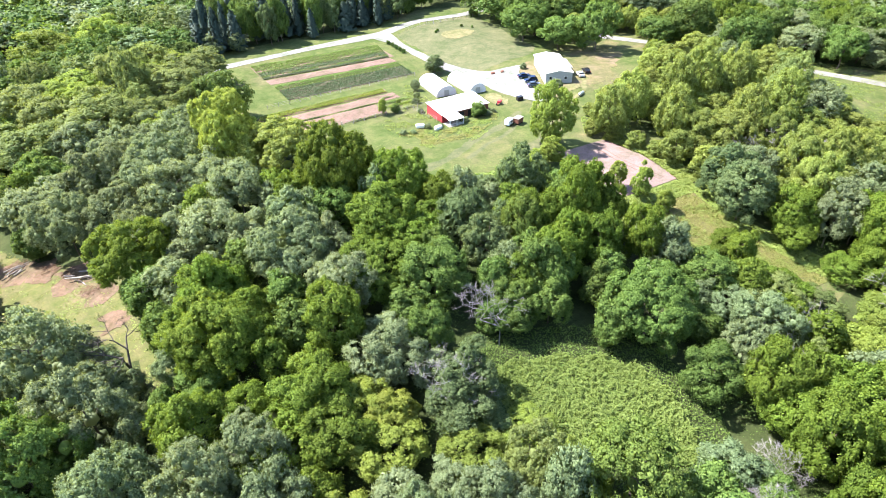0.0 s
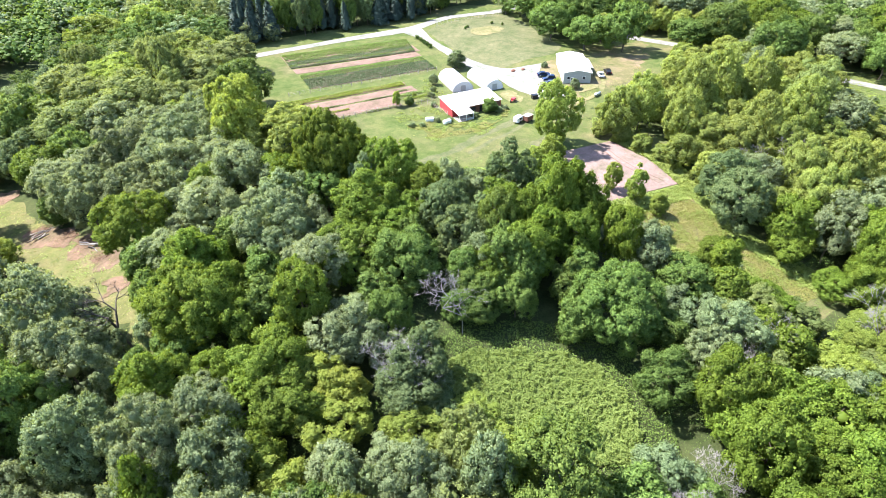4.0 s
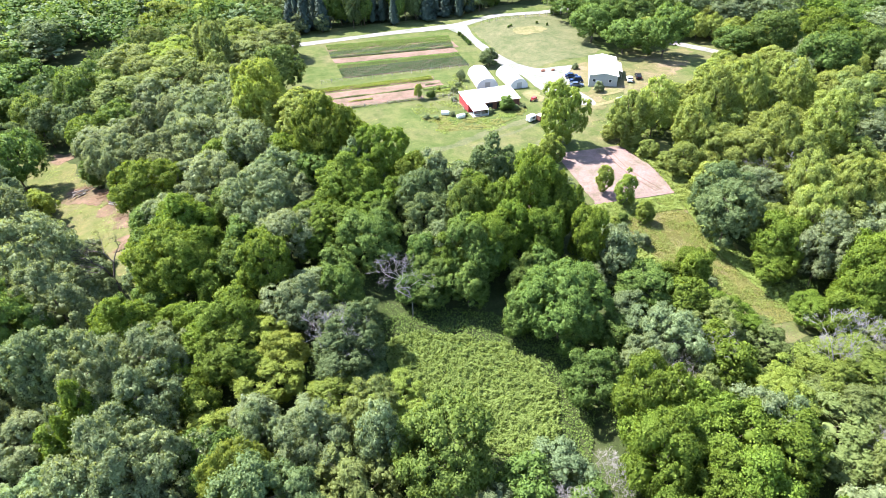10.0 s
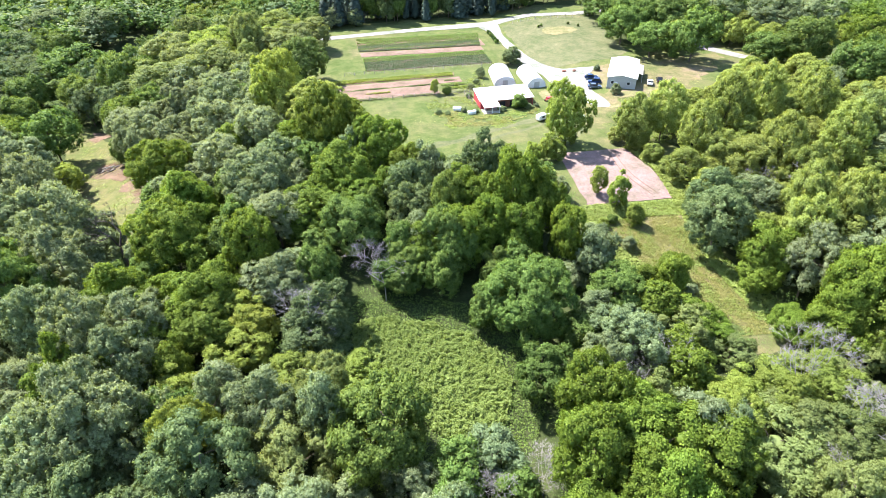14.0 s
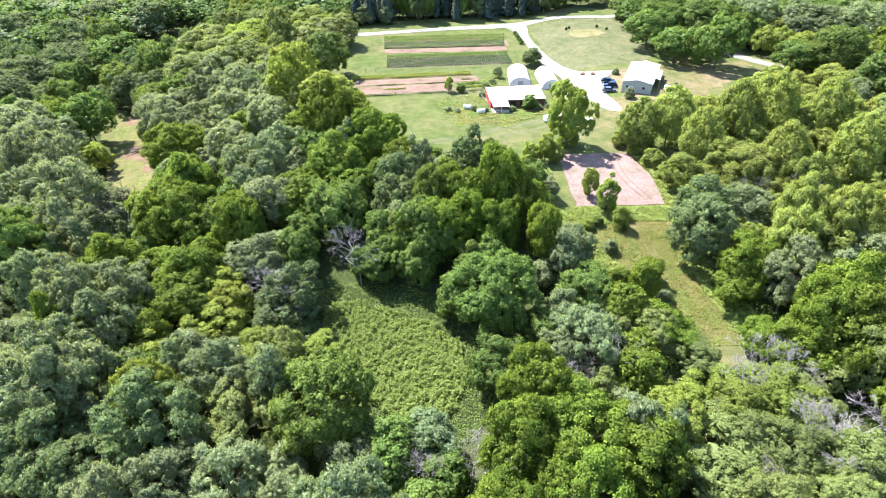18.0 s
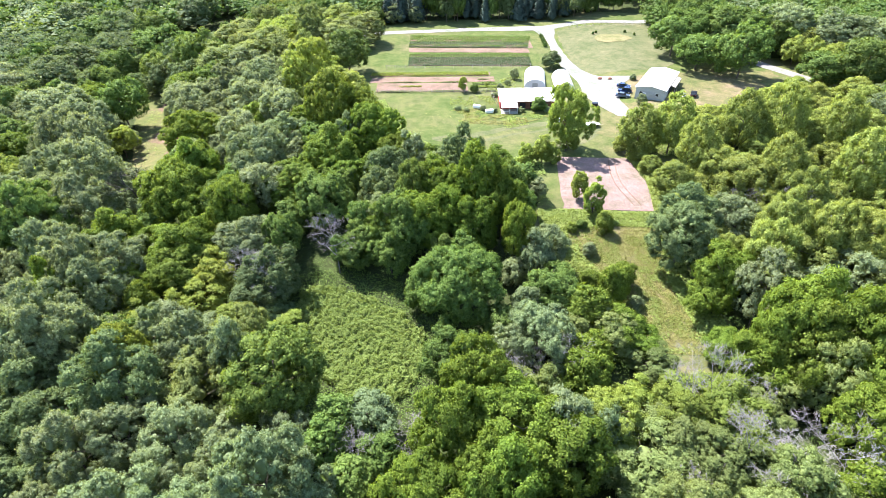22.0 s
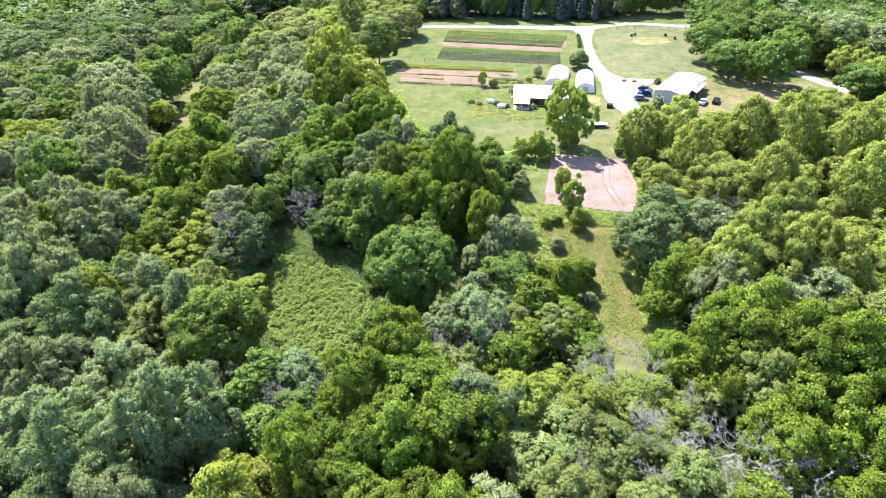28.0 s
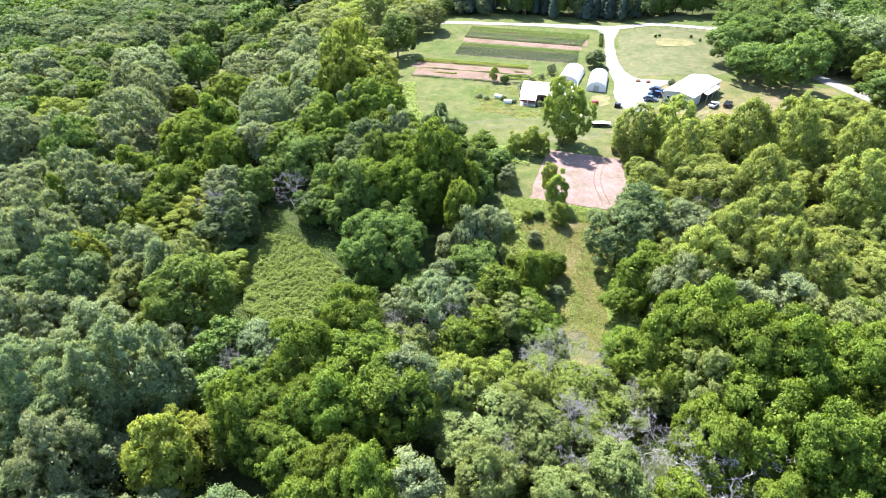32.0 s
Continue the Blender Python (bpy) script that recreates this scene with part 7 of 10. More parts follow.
T('w', 30.0, 110.4, 3.6, 11.1)
T('y', 30.9, 140.7, 3.2, 10.5)
T('p', 34.2, -14.0, 3.7, 8.5)
T('p', 34.1, 0.3, 3.7, 12.1)
T('g', 34.1, 13.0, 3.3, 9.1)
T('l', 36.7, 26.5, 3.6, 9.8)
T('l', 35.9, 35.3, 4.3, 6.0)
T('l', 45.3, -35.2, 4.2, 7.3)
T('g', 42.5, 12.2, 4.3, 9.5)
T('o', 44.4, 56.2, 3.4, 7.2)
T('g', 47.6, -7.8, 3.5, 9.7)
T('w', 48.7, 83.4, 4.1, 9.8)
T('p', 53.7, -29.8, 3.9, 7.8)
T('g', 51.8, -17.8, 3.1, 6.9)
T('o', 52.0, 5.9, 3.6, 7.6)
T('p', 56.3, -39.4, 3.1, 9.8)
T('g', 57.1, -14.6, 4.1, 9.2)
T('o', 55.7, 9.9, 3.3, 7.0)
T('g', 62.0, -22.2, 3.9, 9.1)
T('o', 60.7, 43.9, 3.3, 10.3)
T('w', 62.3, 75.1, 3.8, 12.3)
T('g', 61.9, 82.1, 3.5, 9.8)
T('p', 65.0, -34.8, 4.3, 10.7)
T('g', 67.0, -18.2, 3.8, 7.4)
T('o', 65.0, 51.6, 4.1, 10.2)
T('w', 66.6, 61.7, 4.1, 14.5)
T('w', 71.3, -39.8, 3.3, 9.3)
T('p', 71.6, -17.5, 3.5, 8.1)
T('o', 71.5, 71.5, 3.3, 13.3)
T('h', 75.6, 21.3, 3.9, 8.8)
T('o', 74.9, 36.0, 3.4, 7.8)
T('o', 75.2, 74.5, 4.4, 10.0)
T('w', 79.4, -30.6, 4.0, 10.0)
T('h', 78.6, -22.8, 3.5, 7.7)
T('p', 79.9, 40.9, 3.2, 8.5)
T('g', 78.2, 49.6, 2.4, 6.9)
T('o', 80.5, 67.3, 4.4, 11.1)
T('o', 78.5, 79.3, 4.0, 7.0)
T('w', 88.8, 29.5, 3.5, 8.1)
T('h', 87.8, 34.6, 3.1, 7.7)
T('h', 91.5, -4.4, 3.1, 8.3)
T('l', 93.8, 19.1, 3.2, 8.3)
T('h', 98.2, -45.5, 3.7, 8.0)
T('g', 99.7, -29.7, 4.4, 8.4)
T('h', 101.1, -7.3, 3.2, 8.3)
T('h', 105.7, -17.7, 3.2, 9.3)
T('w', 111.2, -40.7, 3.4, 8.4)
T('g', 110.4, -36.5, 3.1, 8.8)
T('h', 108.7, -22.3, 3.8, 9.0)
T('h', 110.9, -1.4, 4.1, 7.4)
T('h', 116.0, 0.7, 3.2, 7.1)
T('h', 120.2, -36.7, 3.7, 8.9)
T('w', 119.5, 4.4, 3.1, 9.6)
T('y', 120.3, 51.9, 4.2, 10.3)
T('h', 122.6, -42.6, 3.4, 8.0)
T('w', 123.9, -26.8, 4.1, 8.1)
T('w', 124.3, -17.5, 3.7, 8.6)
T('w', 123.0, -0.3, 3.3, 9.0)
T('h', 127.2, -42.6, 3.5, 7.6)
T('w', 128.6, 10.4, 3.0, 13.3)
T('w', 127.3, 36.7, 4.4, 13.1)
T('g', 127.4, 65.9, 3.4, 8.0)
T('h', 132.3, -44.1, 3.5, 8.4)
T('h', 132.6, -38.2, 3.6, 7.2)
T('h', 133.5, -31.6, 4.3, 8.2)
T('w', 132.9, -0.4, 3.6, 9.4)
T('g', 130.8, 40.1, 3.9, 13.2)
T('y', 132.5, 65.5, 3.4, 9.8)
T('y', 132.3, 86.8, 3.0, 8.9)
T('y', 133.0, 97.0, 3.7, 11.1)
T('o', 136.4, -26.9, 3.3, 8.3)
T('y', 137.9, 58.1, 3.2, 13.0)
T('y', 137.4, 79.8, 3.5, 9.4)
T('y', 135.8, 102.3, 3.9, 7.3)
T('o', 140.7, -30.7, 3.5, 9.8)
T('w', 142.0, -25.2, 4.4, 9.6)
T('y', 140.8, 83.3, 3.5, 6.0)
T('y', 141.5, 110.6, 3.4, 6.0)
T('w', 144.6, -3.8, 3.6, 10.2)
T('w', 146.0, 7.9, 4.1, 9.2)
T('y', 144.8, 57.9, 4.3, 9.7)
T('y', 145.8, 62.8, 4.1, 7.5)
T('y', 144.6, 75.3, 4.1, 9.1)
T('y', 146.2, 87.5, 4.0, 8.7)
T('w', 148.5, -35.4, 4.1, 10.1)
T('y', 149.2, 47.4, 4.3, 8.5)
T('y', 150.3, 60.0, 3.7, 6.7)
T('y', 150.8, 71.1, 3.1, 7.7)
T('y', 150.8, 89.5, 4.3, 8.1)
T('y', 148.6, 106.6, 4.2, 7.3)
T('w', 154.4, -35.0, 3.5, 8.5)
T('w', 155.4, 5.0, 3.8, 8.8)
T('w', 153.2, 27.3, 3.2, 9.5)
T('y', 153.3, 35.1, 3.6, 9.5)
T('y', 152.5, 102.0, 3.5, 8.4)
T('w', 158.8, -35.5, 4.1, 9.8)
T('w', 159.1, -29.7, 3.6, 10.4)
T('y', 157.9, 62.7, 3.1, 7.1)
T('y', 159.3, 80.7, 3.5, 10.5)
T('y', 157.1, 93.8, 4.4, 12.0)
T('h', 163.8, -38.8, 3.9, 8.5)
T('w', 162.8, -21.4, 3.9, 8.0)
T('h', 162.7, 21.6, 4.0, 8.1)
T('w', 164.2, 36.6, 3.5, 9.0)
T('y', 162.2, 99.8, 4.1, 9.1)
T('w', 168.2, -3.3, 4.3, 10.5)
T('h', 167.0, 17.7, 3.2, 8.9)
T('y', 167.1, 58.0, 3.2, 6.2)
T('w', 171.4, -39.8, 4.1, 8.1)
T('h', 173.1, -30.5, 3.2, 8.8)
T('w', 172.9, 30.7, 3.3, 10.0)
T('y', 170.0, 52.5, 3.4, 6.6)
T('y', 172.5, 56.6, 3.5, 6.0)
T('y', 170.6, 65.2, 3.1, 6.2)
T('h', 176.8, -40.9, 4.4, 9.1)
T('y', 176.0, 43.4, 3.1, 7.9)
T('y', 177.2, 49.8, 4.0, 6.9)
T('y', 175.4, 78.5, 3.7, 10.1)
T('w', 182.0, -39.5, 3.9, 9.5)
T('o', 180.4, 3.6, 3.9, 9.2)
T('h', 181.0, 16.4, 4.2, 9.3)
T('y', 181.5, 42.9, 4.4, 8.5)


# ---------------------------------------------------------------- dead trees
def dead_tree(x, y, H, spread, seed, label, lean=0.0, wood=DEADWOOD, girth=0.0085, turn=None, depth=6):
    """Bare branching wood, trunk and twigs."""
    rng = random.Random(seed)
    ob = new("dead_tree")
    ob.matrix_world = pose(x, y, gz(x, y) - 0.2, 0, lean, rng.uniform(0, 360) if turn is None else turn)
    bms = [bmesh.new() for _ in range(2)]

    def grow(p, d, length, r, depth):
        q = p + d * length
        tube(bms[0 if depth > 2 else 1], p, q, max(r, 0.016), max(r * 0.68, 0.010), 7 if depth > 2 else 3)
        if depth == 0:
            return
        for _ in range(rng.choice((2, 3)) if depth > 3 else (3 if depth > 1 else 4)):
            w = Vector((rng.gauss(0, 1), rng.gauss(0, 1), rng.gauss(0.25, 0.6))).normalized()
            grow(q, (d * 0.75 + w * spread).normalized(), length * rng.uniform(0.6, 0.85), r * 0.62, depth - 1)

    grow(Vector((0, 0, 0)), Vector((0, 0, 1)), H * (0.32 if depth == 6 else 0.25), H * girth, depth)
    part("trunk", bms[0], wood, ob, "bare grey trunk and limbs")
    tagged(part("twig", bms[1], wood, ob, "bare grey twig"), kind="stuff")
    tagged(ob, label, "dead tree", "dead trees in the wood")


for x, y, R, H, k in ((99.8, 49.5, 2.6, 6.0, "w"), (95.2, 58.2, 1.6, 3.2, "g"), (101.2, 44.0, 1.5, 3.0, "g"), (92.6, 65.4, 1.3, 2.6, "l")):
    T(k, x, y, R, H, "bushy sapling growing in the grass track")
for x, y, R, H in ((191.5, 140, 3.5, 5.5), (194.5, 134, 4.0, 7.0), (197, 127, 4.0, 8.0), (199.5, 119, 4.5, 8.5), (203, 112, 4.2, 8.5), (206, 104, 3.8, 7.5), (187.5, 143, 3.2, 5.0)):
    T("y", x, y, R, H)
for x, y, R, H in ((112.5, 101.5, 2.6, 4.6), (115.5, 96.0, 2.8, 5.0), (118.0, 104.5, 3.0, 5.6), (121.5, 108.5, 2.7, 4.8), (126.5, 111.0, 3.0, 5.2), (132.0, 113.0, 2.6, 4.6), (116.5, 89.5, 2.6, 4.6), (117.5, 82.5, 2.6, 4.4)):
    T("y", x, y, R, H, "leafy shrub at the foot of the grove")
DEAD = "bare grey dead tree among green crowns"
dead_tree(43.2, 53.2, 14.5, 1.0, 1, DEAD, girth=0.010)
dead_tree(81.0, 24.5, 12, 0.7, 2, DEAD)
dead_tree(114.6, 20.8, 9, 0.8, 3, DEAD)
dead_tree(115.6, 10.8, 12, 0.9, 4, DEAD)
dead_tree(52.6, 10.6, 9, 0.9, 5, DEAD)
dead_tree(118.4, 6.5, 13, 1.0, 6, "bleached white dead tree with spreading bare limbs", wood=BLEACHED, girth=0.011, depth=7)
dead_tree(123.2, 6.0, 14, 1.0, 7, "bleached white dead tree with spreading bare limbs", wood=BLEACHED, girth=0.011, depth=7)
dead_tree(102.5, 16.3, 14, 0.6, 8, DEAD)
dead_tree(136.1, 63.0, 12, 0.6, 9, DEAD)
dead_tree(-11.9, 82.5, 13.5, 0.7, 10, "leaning dark bare tree at the clearing's edge", 27, DARKWOOD, 0.028, 120)
dead_tree(29.0, 45.5, 13, 0.8, 11, DEAD)
dead_tree(98.5, 6.4, 9, 0.9, 12, DEAD)
dead_tree(129.1, 67.2, 11, 0.6, 13, DEAD)
dead_tree(30.5, 51.9, 10, 0.8, 15, DEAD)
dead_tree(106.0, 10.5, 13, 0.9, 16, DEAD)
dead_tree(128.3, 9.1, 13, 1.0, 17, "bleached white dead tree with spreading bare limbs", wood=BLEACHED, girth=0.011, depth=7)
dead_tree(76.9, 26.4, 10, 0.8, 21, DEAD)
dead_tree(59.2, 9.6, 9, 0.9, 22, DEAD)
dead_tree(112.0, 7.6, 11, 0.9, 23, "bleached white dead tree with spreading bare limbs", wood=BLEACHED, girth=0.011, depth=7)
dead_tree(145.3, 57.6, 11, 0.6, 14, DEAD)


# ---------------------------------------------------------------- the rest of the wood
LAWN_CORE = [(42, 224), (31, 200), (29, 178), (37, 153), (46, 143), (52, 121), (61, 107), (83, 102), (90, 98), (88, 62), (97, 46), (101, 34), (112, 33), (110, 60), (117, 86), (114, 106), (130, 127), (148, 127), (186, 163), (147, 166), (155, 217), (172, 226), (150, 241), (42, 238)]
OPEN = [LAWN_CORE, MEADOW_EDGE, CLEARING, EAST_GREEN, LANE]
rngf = random.Random(77)


def clear_of_open(x, y, R):
    for poly in OPEN:
        for a in range(8):
            if inside(poly, x + 0.75 * R * math.cos(a * math.pi / 4), y + 0.75 * R * math.sin(a * math.pi / 4)):
                return False
        if inside(poly, x, y):
            return False
    return True


def kind_at(x, y):
    """Which trees grow where: the grove in the east, walnuts south-east, pines behind the road, elms and poplars west."""
    u = rngf.random()
    if x > 112 and 45 < y < 170 and x < 215:
        return "y" if u < 0.9 else "g"
    if x > 84 and y < 45:
        return "w" if u < 0.55 else ("g" if u < 0.85 else "l")
    if x > 120 and y > 160:
        return "o" if u < 0.75 else "g"
    if x < 30:
        return "g" if u < 0.35 else ("p" if u < 0.4 else ("o" if u < 0.8 else "w"))
    return "w" if u < 0.3 else ("o" if u < 0.6 else "g")


HTS = {"e": 13, "w": 13.5, "o": 13.5, "g": 12, "p": 12.5, "y": 10.5, "l": 8.5, "c": 17}
for i in range(30):
    x = 36 + i * 3.9 + rngf.uniform(-1.3, 1.3)
    if x < 132:
        kind = "c" if rngf.random() < 0.62 else ("o" if rngf.random() < 0.5 else "e")
        T(kind, x, 244 + rngf.uniform(-3, 4), rngf.uniform(2.8, 4.8), rngf.uniform(12, 20))
    T("c" if x < 128 and rngf.random() < 0.6 else "o", x + 2, 253 + rngf.uniform(-4, 4), rngf.uniform(3.6, 5.2), rngf.uniform(15, 21))
T("g", 40, 240, 4.0, 8)
T("o", 30, 238, 4.5, 9)
T("g", 50, 240, 3.6, 8)
T("o", 134, 246, 3.5, 13)
far = {}


def F(k, x, y, R, H):
    """A tree of the distant woods."""
    far.setdefault((k, len(far) and int(x * 7 + y * 3) % 6), []).append((x, y, R * 1.1, H, "far"))


F('e', -126, 188, 6.4, 13.2)
F('o', 251, 207, 5.3, 13.3)
F('o', 178, 265, 5.9, 14.6)
F('e', -47, 229, 4.6, 13.0)
F('o', 192, 243, 7.2, 13.8)
F('o', 187, 236, 6.4, 12.9)
F('e', -158, 191, 5.8, 14.5)
F('g', 192, 261, 6.0, 12.0)
F('g', 255, 127, 6.7, 11.8)
F('e', -40, 230, 7.1, 13.5)
F('e', -38, 214, 5.5, 11.2)
F('o', 224, 219, 6.4, 13.0)
F('w', 274, 121, 7.7, 16.8)
F('g', 308, 147, 5.3, 13.3)
F('e', -87, 212, 6.4, 17.3)
F('o', -114, 171, 5.5, 13.9)
F('o', -154, 147, 5.4, 15.6)
F('g', 217, 227, 5.7, 11.3)
F('w', -166, 144, 6.9, 17.9)
F('g', 271, 158, 5.1, 13.7)
F('o', 333, 92, 5.1, 14.3)
F('w', 350, 42, 5.7, 15.0)
F('o', 285, 186, 7.1, 15.3)
F('w', 326, 23, 6.6, 13.7)
F('o', 80, 282, 6.2, 15.0)
F('o', -144, 136, 5.2, 11.9)
F('g', 100, 277, 7.3, 12.5)
F('g', -170, 118, 7.6, 12.9)
F('g', 296, 126, 5.5, 12.1)
F('o', 317, 52, 6.3, 13.5)
F('e', -128, 207, 7.7, 14.7)
F('g', 327, 46, 6.6, 15.3)
F('g', 365, -0, 4.4, 11.7)
F('g', -194, 97, 6.9, 14.0)
F('g', 208, 208, 5.7, 14.4)
F('g', 321, 138, 6.7, 12.6)
F('g', 243, 186, 6.9, 12.2)
F('o', -178, 186, 7.3, 18.8)
F('e', -75, 228, 6.6, 15.2)
F('o', 321, 106, 5.0, 13.4)
F('o', 143, 280, 5.8, 12.8)
F('o', 96, 270, 6.5, 13.2)
F('g', 87, 280, 6.9, 13.4)
F('o', 170, 273, 6.6, 14.0)
F('e', -151, 156, 4.6, 11.6)
F('e', -147, 214, 6.1, 15.9)
F('g', 341, 20, 7.1, 16.0)
F('e', -149, 183, 6.3, 15.7)
F('w', 324, 55, 7.4, 18.1)
F('e', -32, 260, 5.2, 14.8)
F('g', -186, 138, 5.2, 13.4)
F('o', -209, 112, 7.1, 14.4)
F('e', -54, 230, 5.0, 13.2)
F('g', 289, 105, 6.4, 13.2)
F('o', 287, 127, 7.1, 15.7)
F('w', -173, 102, 6.8, 14.6)
F('h', 7, 240, 5.9, 12.2)
F('e', -111, 214, 5.4, 15.0)
F('w', 275, 151, 6.9, 16.6)
F('e', -163, 206, 5.8, 13.4)
F('o', -171, 188, 4.7, 14.7)
F('g', 306, -4, 5.4, 11.9)
F('h', 29, 278, 6.9, 15.2)
F('o', -123, 243, 4.8, 12.3)
F('o', 123, 268, 6.9, 16.7)
F('e', -191, 178, 5.4, 13.8)
F('g', -225, 118, 7.5, 12.5)
F('o', 261, 139, 5.0, 14.4)
F('g', 228, 182, 4.8, 12.3)
F('h', -11, 254, 7.7, 12.5)
F('g', 260, 212, 7.5, 14.3)
F('o', 200, 252, 6.2, 13.2)
F('o', 216, 203, 7.5, 14.6)
F('o', 318, 116, 7.6, 13.9)
F('o', 249, 162, 5.7, 13.7)
F('h', 16, 274, 6.6, 12.5)
F('o', 256, 151, 5.7, 13.2)
F('g', 36, 273, 6.9, 13.3)
F('e', -74, 206, 6.6, 15.2)
F('w', 303, 2, 4.5, 12.5)
F('g', 58, 287, 6.1, 12.9)
F('e', -77, 199, 5.7, 11.1)
F('o', 176, 223, 5.4, 13.5)
F('e', -125, 167, 6.5, 16.7)
F('o', 119, 282, 6.7, 16.8)
F('o', -53, 217, 5.1, 13.5)
F('g', -202, 133, 5.5, 11.6)
F('g', -206, 148, 6.8, 13.0)
F('o', 134, 283, 7.2, 17.2)
F('w', 297, 81, 6.4, 13.8)
F('e', -112, 182, 5.1, 13.7)
F('g', 338, 72, 6.4, 11.5)
F('e', -151, 204, 7.2, 16.5)
F('e', -84, 246, 4.9, 11.2)
F('w', 277, 91, 6.3, 13.6)
F('o', 272, 178, 6.5, 15.7)
F('g', 297, 26, 6.3, 14.3)
F('g', 294, 54, 6.4, 14.1)
F('o', 345, 80, 5.7, 15.2)
F('w', 274, 111, 4.5, 12.3)
F('g', -187, 131, 5.5, 13.5)
F('w', 353, 27, 5.1, 12.3)
F('o', -108, 249, 7.6, 16.4)
F('g', 207, 242, 7.6, 16.2)
F('o', 19, 283, 7.4, 17.1)
F('o', 193, 205, 5.2, 14.4)
F('e', -125, 221, 6.7, 15.5)
F('o', 217, 237, 4.9, 13.3)
F('g', 343, 102, 7.8, 14.3)
F('o', 296, 46, 6.8, 16.5)
F('e', -179, 158, 5.7, 13.4)
F('w', 332, 39, 5.4, 16.4)
F('h', -11, 290, 6.2, 12.4)
F('g', 74, 274, 5.5, 14.2)
F('o', -169, 127, 6.3, 13.0)
F('h', -8, 237, 6.8, 15.3)
F('o', 202, 195, 5.6, 13.0)
F('p', 17, 254, 7.3, 14.7)
F('o', 326, 87, 7.6, 15.2)
F('g', -184, 120, 4.9, 10.7)
F('g', 102, 289, 5.3, 14.2)
F('g', 328, 10, 4.9, 13.1)
F('w', 278, 100, 6.4, 16.0)
F('w', -25, 270, 6.8, 14.2)
F('w', 343, 30, 6.8, 17.9)
F('g', 313, 27, 7.0, 12.4)
F('g', 314, -2, 4.8, 11.2)
F('w', 310, 35, 6.0, 16.5)
F('o', -1, 281, 5.8, 15.7)
F('o', 282, 82, 6.7, 14.4)
F('o', 232, 193, 6.6, 16.9)
F('e', -92, 226, 7.5, 14.9)
F('o', 216, 182, 7.5, 17.8)
F('o', 292, 67, 5.2, 14.4)
F('o', -225, 132, 7.7, 14.7)
F('o', 156, 210, 6.3, 13.8)
F('g', 38, 296, 7.6, 16.2)
F('w', 344, 50, 6.7, 14.6)
F('w', 327, 97, 7.6, 19.2)
F('g', 296, 172, 7.7, 14.1)
F('o', 160, 262, 5.6, 16.1)
F('o', 157, 225, 6.4, 13.0)
F('o', 54, 295, 5.5, 15.9)
F('w', 358, 34, 6.9, 18.2)
F('g', -166, 106, 6.6, 12.8)
F('o', -18, 245, 7.1, 16.5)
F('e', -184, 163, 5.1, 11.2)
F('g', 176, 255, 6.6, 13.7)
F('o', 253, 169, 4.5, 13.7)
F('g', 306, 45, 7.2, 12.4)
F('g', 332, -7, 6.6, 13.8)
F('o', 358, 46, 4.9, 14.7)
F('o', 286, 66, 5.6, 13.9)
F('o', 233, 206, 5.5, 14.2)
F('o', 263, 162, 4.9, 14.3)
F('w', -209, 125, 6.6, 17.2)
F('h', 19, 293, 5.1, 13.7)
F('e', -114, 240, 6.6, 15.9)
F('o', 333, 111, 4.5, 13.1)
F('w', 345, -4, 5.4, 14.2)
F('g', 237, 200, 5.8, 12.5)
F('o', 223, 198, 4.7, 14.2)
F('o', 242, 210, 5.4, 12.6)
F('o', 304, 67, 7.8, 18.6)
F('g', 71, 296, 7.1, 15.5)
F('g', 185, 203, 7.6, 16.2)
F('e', -143, 196, 6.7, 13.5)
F('o', 218, 249, 5.4, 12.9)
F('w', -178, 113, 6.9, 17.8)
F('o', 225, 238, 5.9, 16.6)
F('w', -157, 125, 6.5, 16.5)
F('w', 242, 147, 5.4, 14.6)
F('o', 308, 130, 7.1, 17.9)
F('g', 346, 65, 6.4, 11.7)
F('e', -133, 163, 5.1, 13.0)
F('g', 281, 116, 5.1, 11.1)
F('o', 142, 272, 7.2, 13.8)
F('g', -171, 91, 6.5, 14.3)
F('o', 266, 143, 6.1, 14.1)
F('o', -98, 214, 5.2, 16.4)
F('e', -174, 170, 6.2, 12.1)
F('o', 66, 269, 6.1, 15.5)
F('w', 64, 275, 4.8, 13.1)
F('g', 323, 33, 7.6, 16.2)
F('e', -80, 216, 6.9, 17.3)
F('g', 249, 179, 7.5, 12.6)
F('e', -152, 175, 6.0, 16.4)
F('e', -192, 168, 6.3, 13.9)
F('h', 27, 288, 4.9, 13.3)
F('g', 288, 173, 5.3, 13.4)
F('w', 302, 99, 6.1, 13.8)
F('g', 313, 67, 5.5, 13.9)
F('e', -117, 192, 4.9, 11.4)
F('e', -134, 218, 7.6, 15.4)
F('w', 319, 9, 4.5, 11.6)
F('g', 308, 94, 7.5, 14.3)
F('g', 305, 9, 7.6, 14.0)
F('e', -159, 162, 5.8, 15.5)
F('e', -100, 233, 5.8, 12.0)
F('o', 251, 188, 6.2, 17.0)
F('o', 275, 190, 7.2, 16.1)
F('g', 332, 81, 5.7, 11.1)
F('g', 285, 89, 6.7, 14.3)
F('g', 319, 80, 5.4, 12.1)
F('o', 240, 165, 4.9, 11.6)
F('w', 329, 68, 6.1, 14.7)
F('g', 267, 205, 7.5, 14.0)
F('g', 288, 119, 6.7, 12.9)
F('o', 236, 227, 7.5, 16.0)
F('w', -181, 102, 5.3, 14.5)
F('h', -24, 258, 4.6, 10.4)
F('g', -212, 132, 4.9, 12.2)
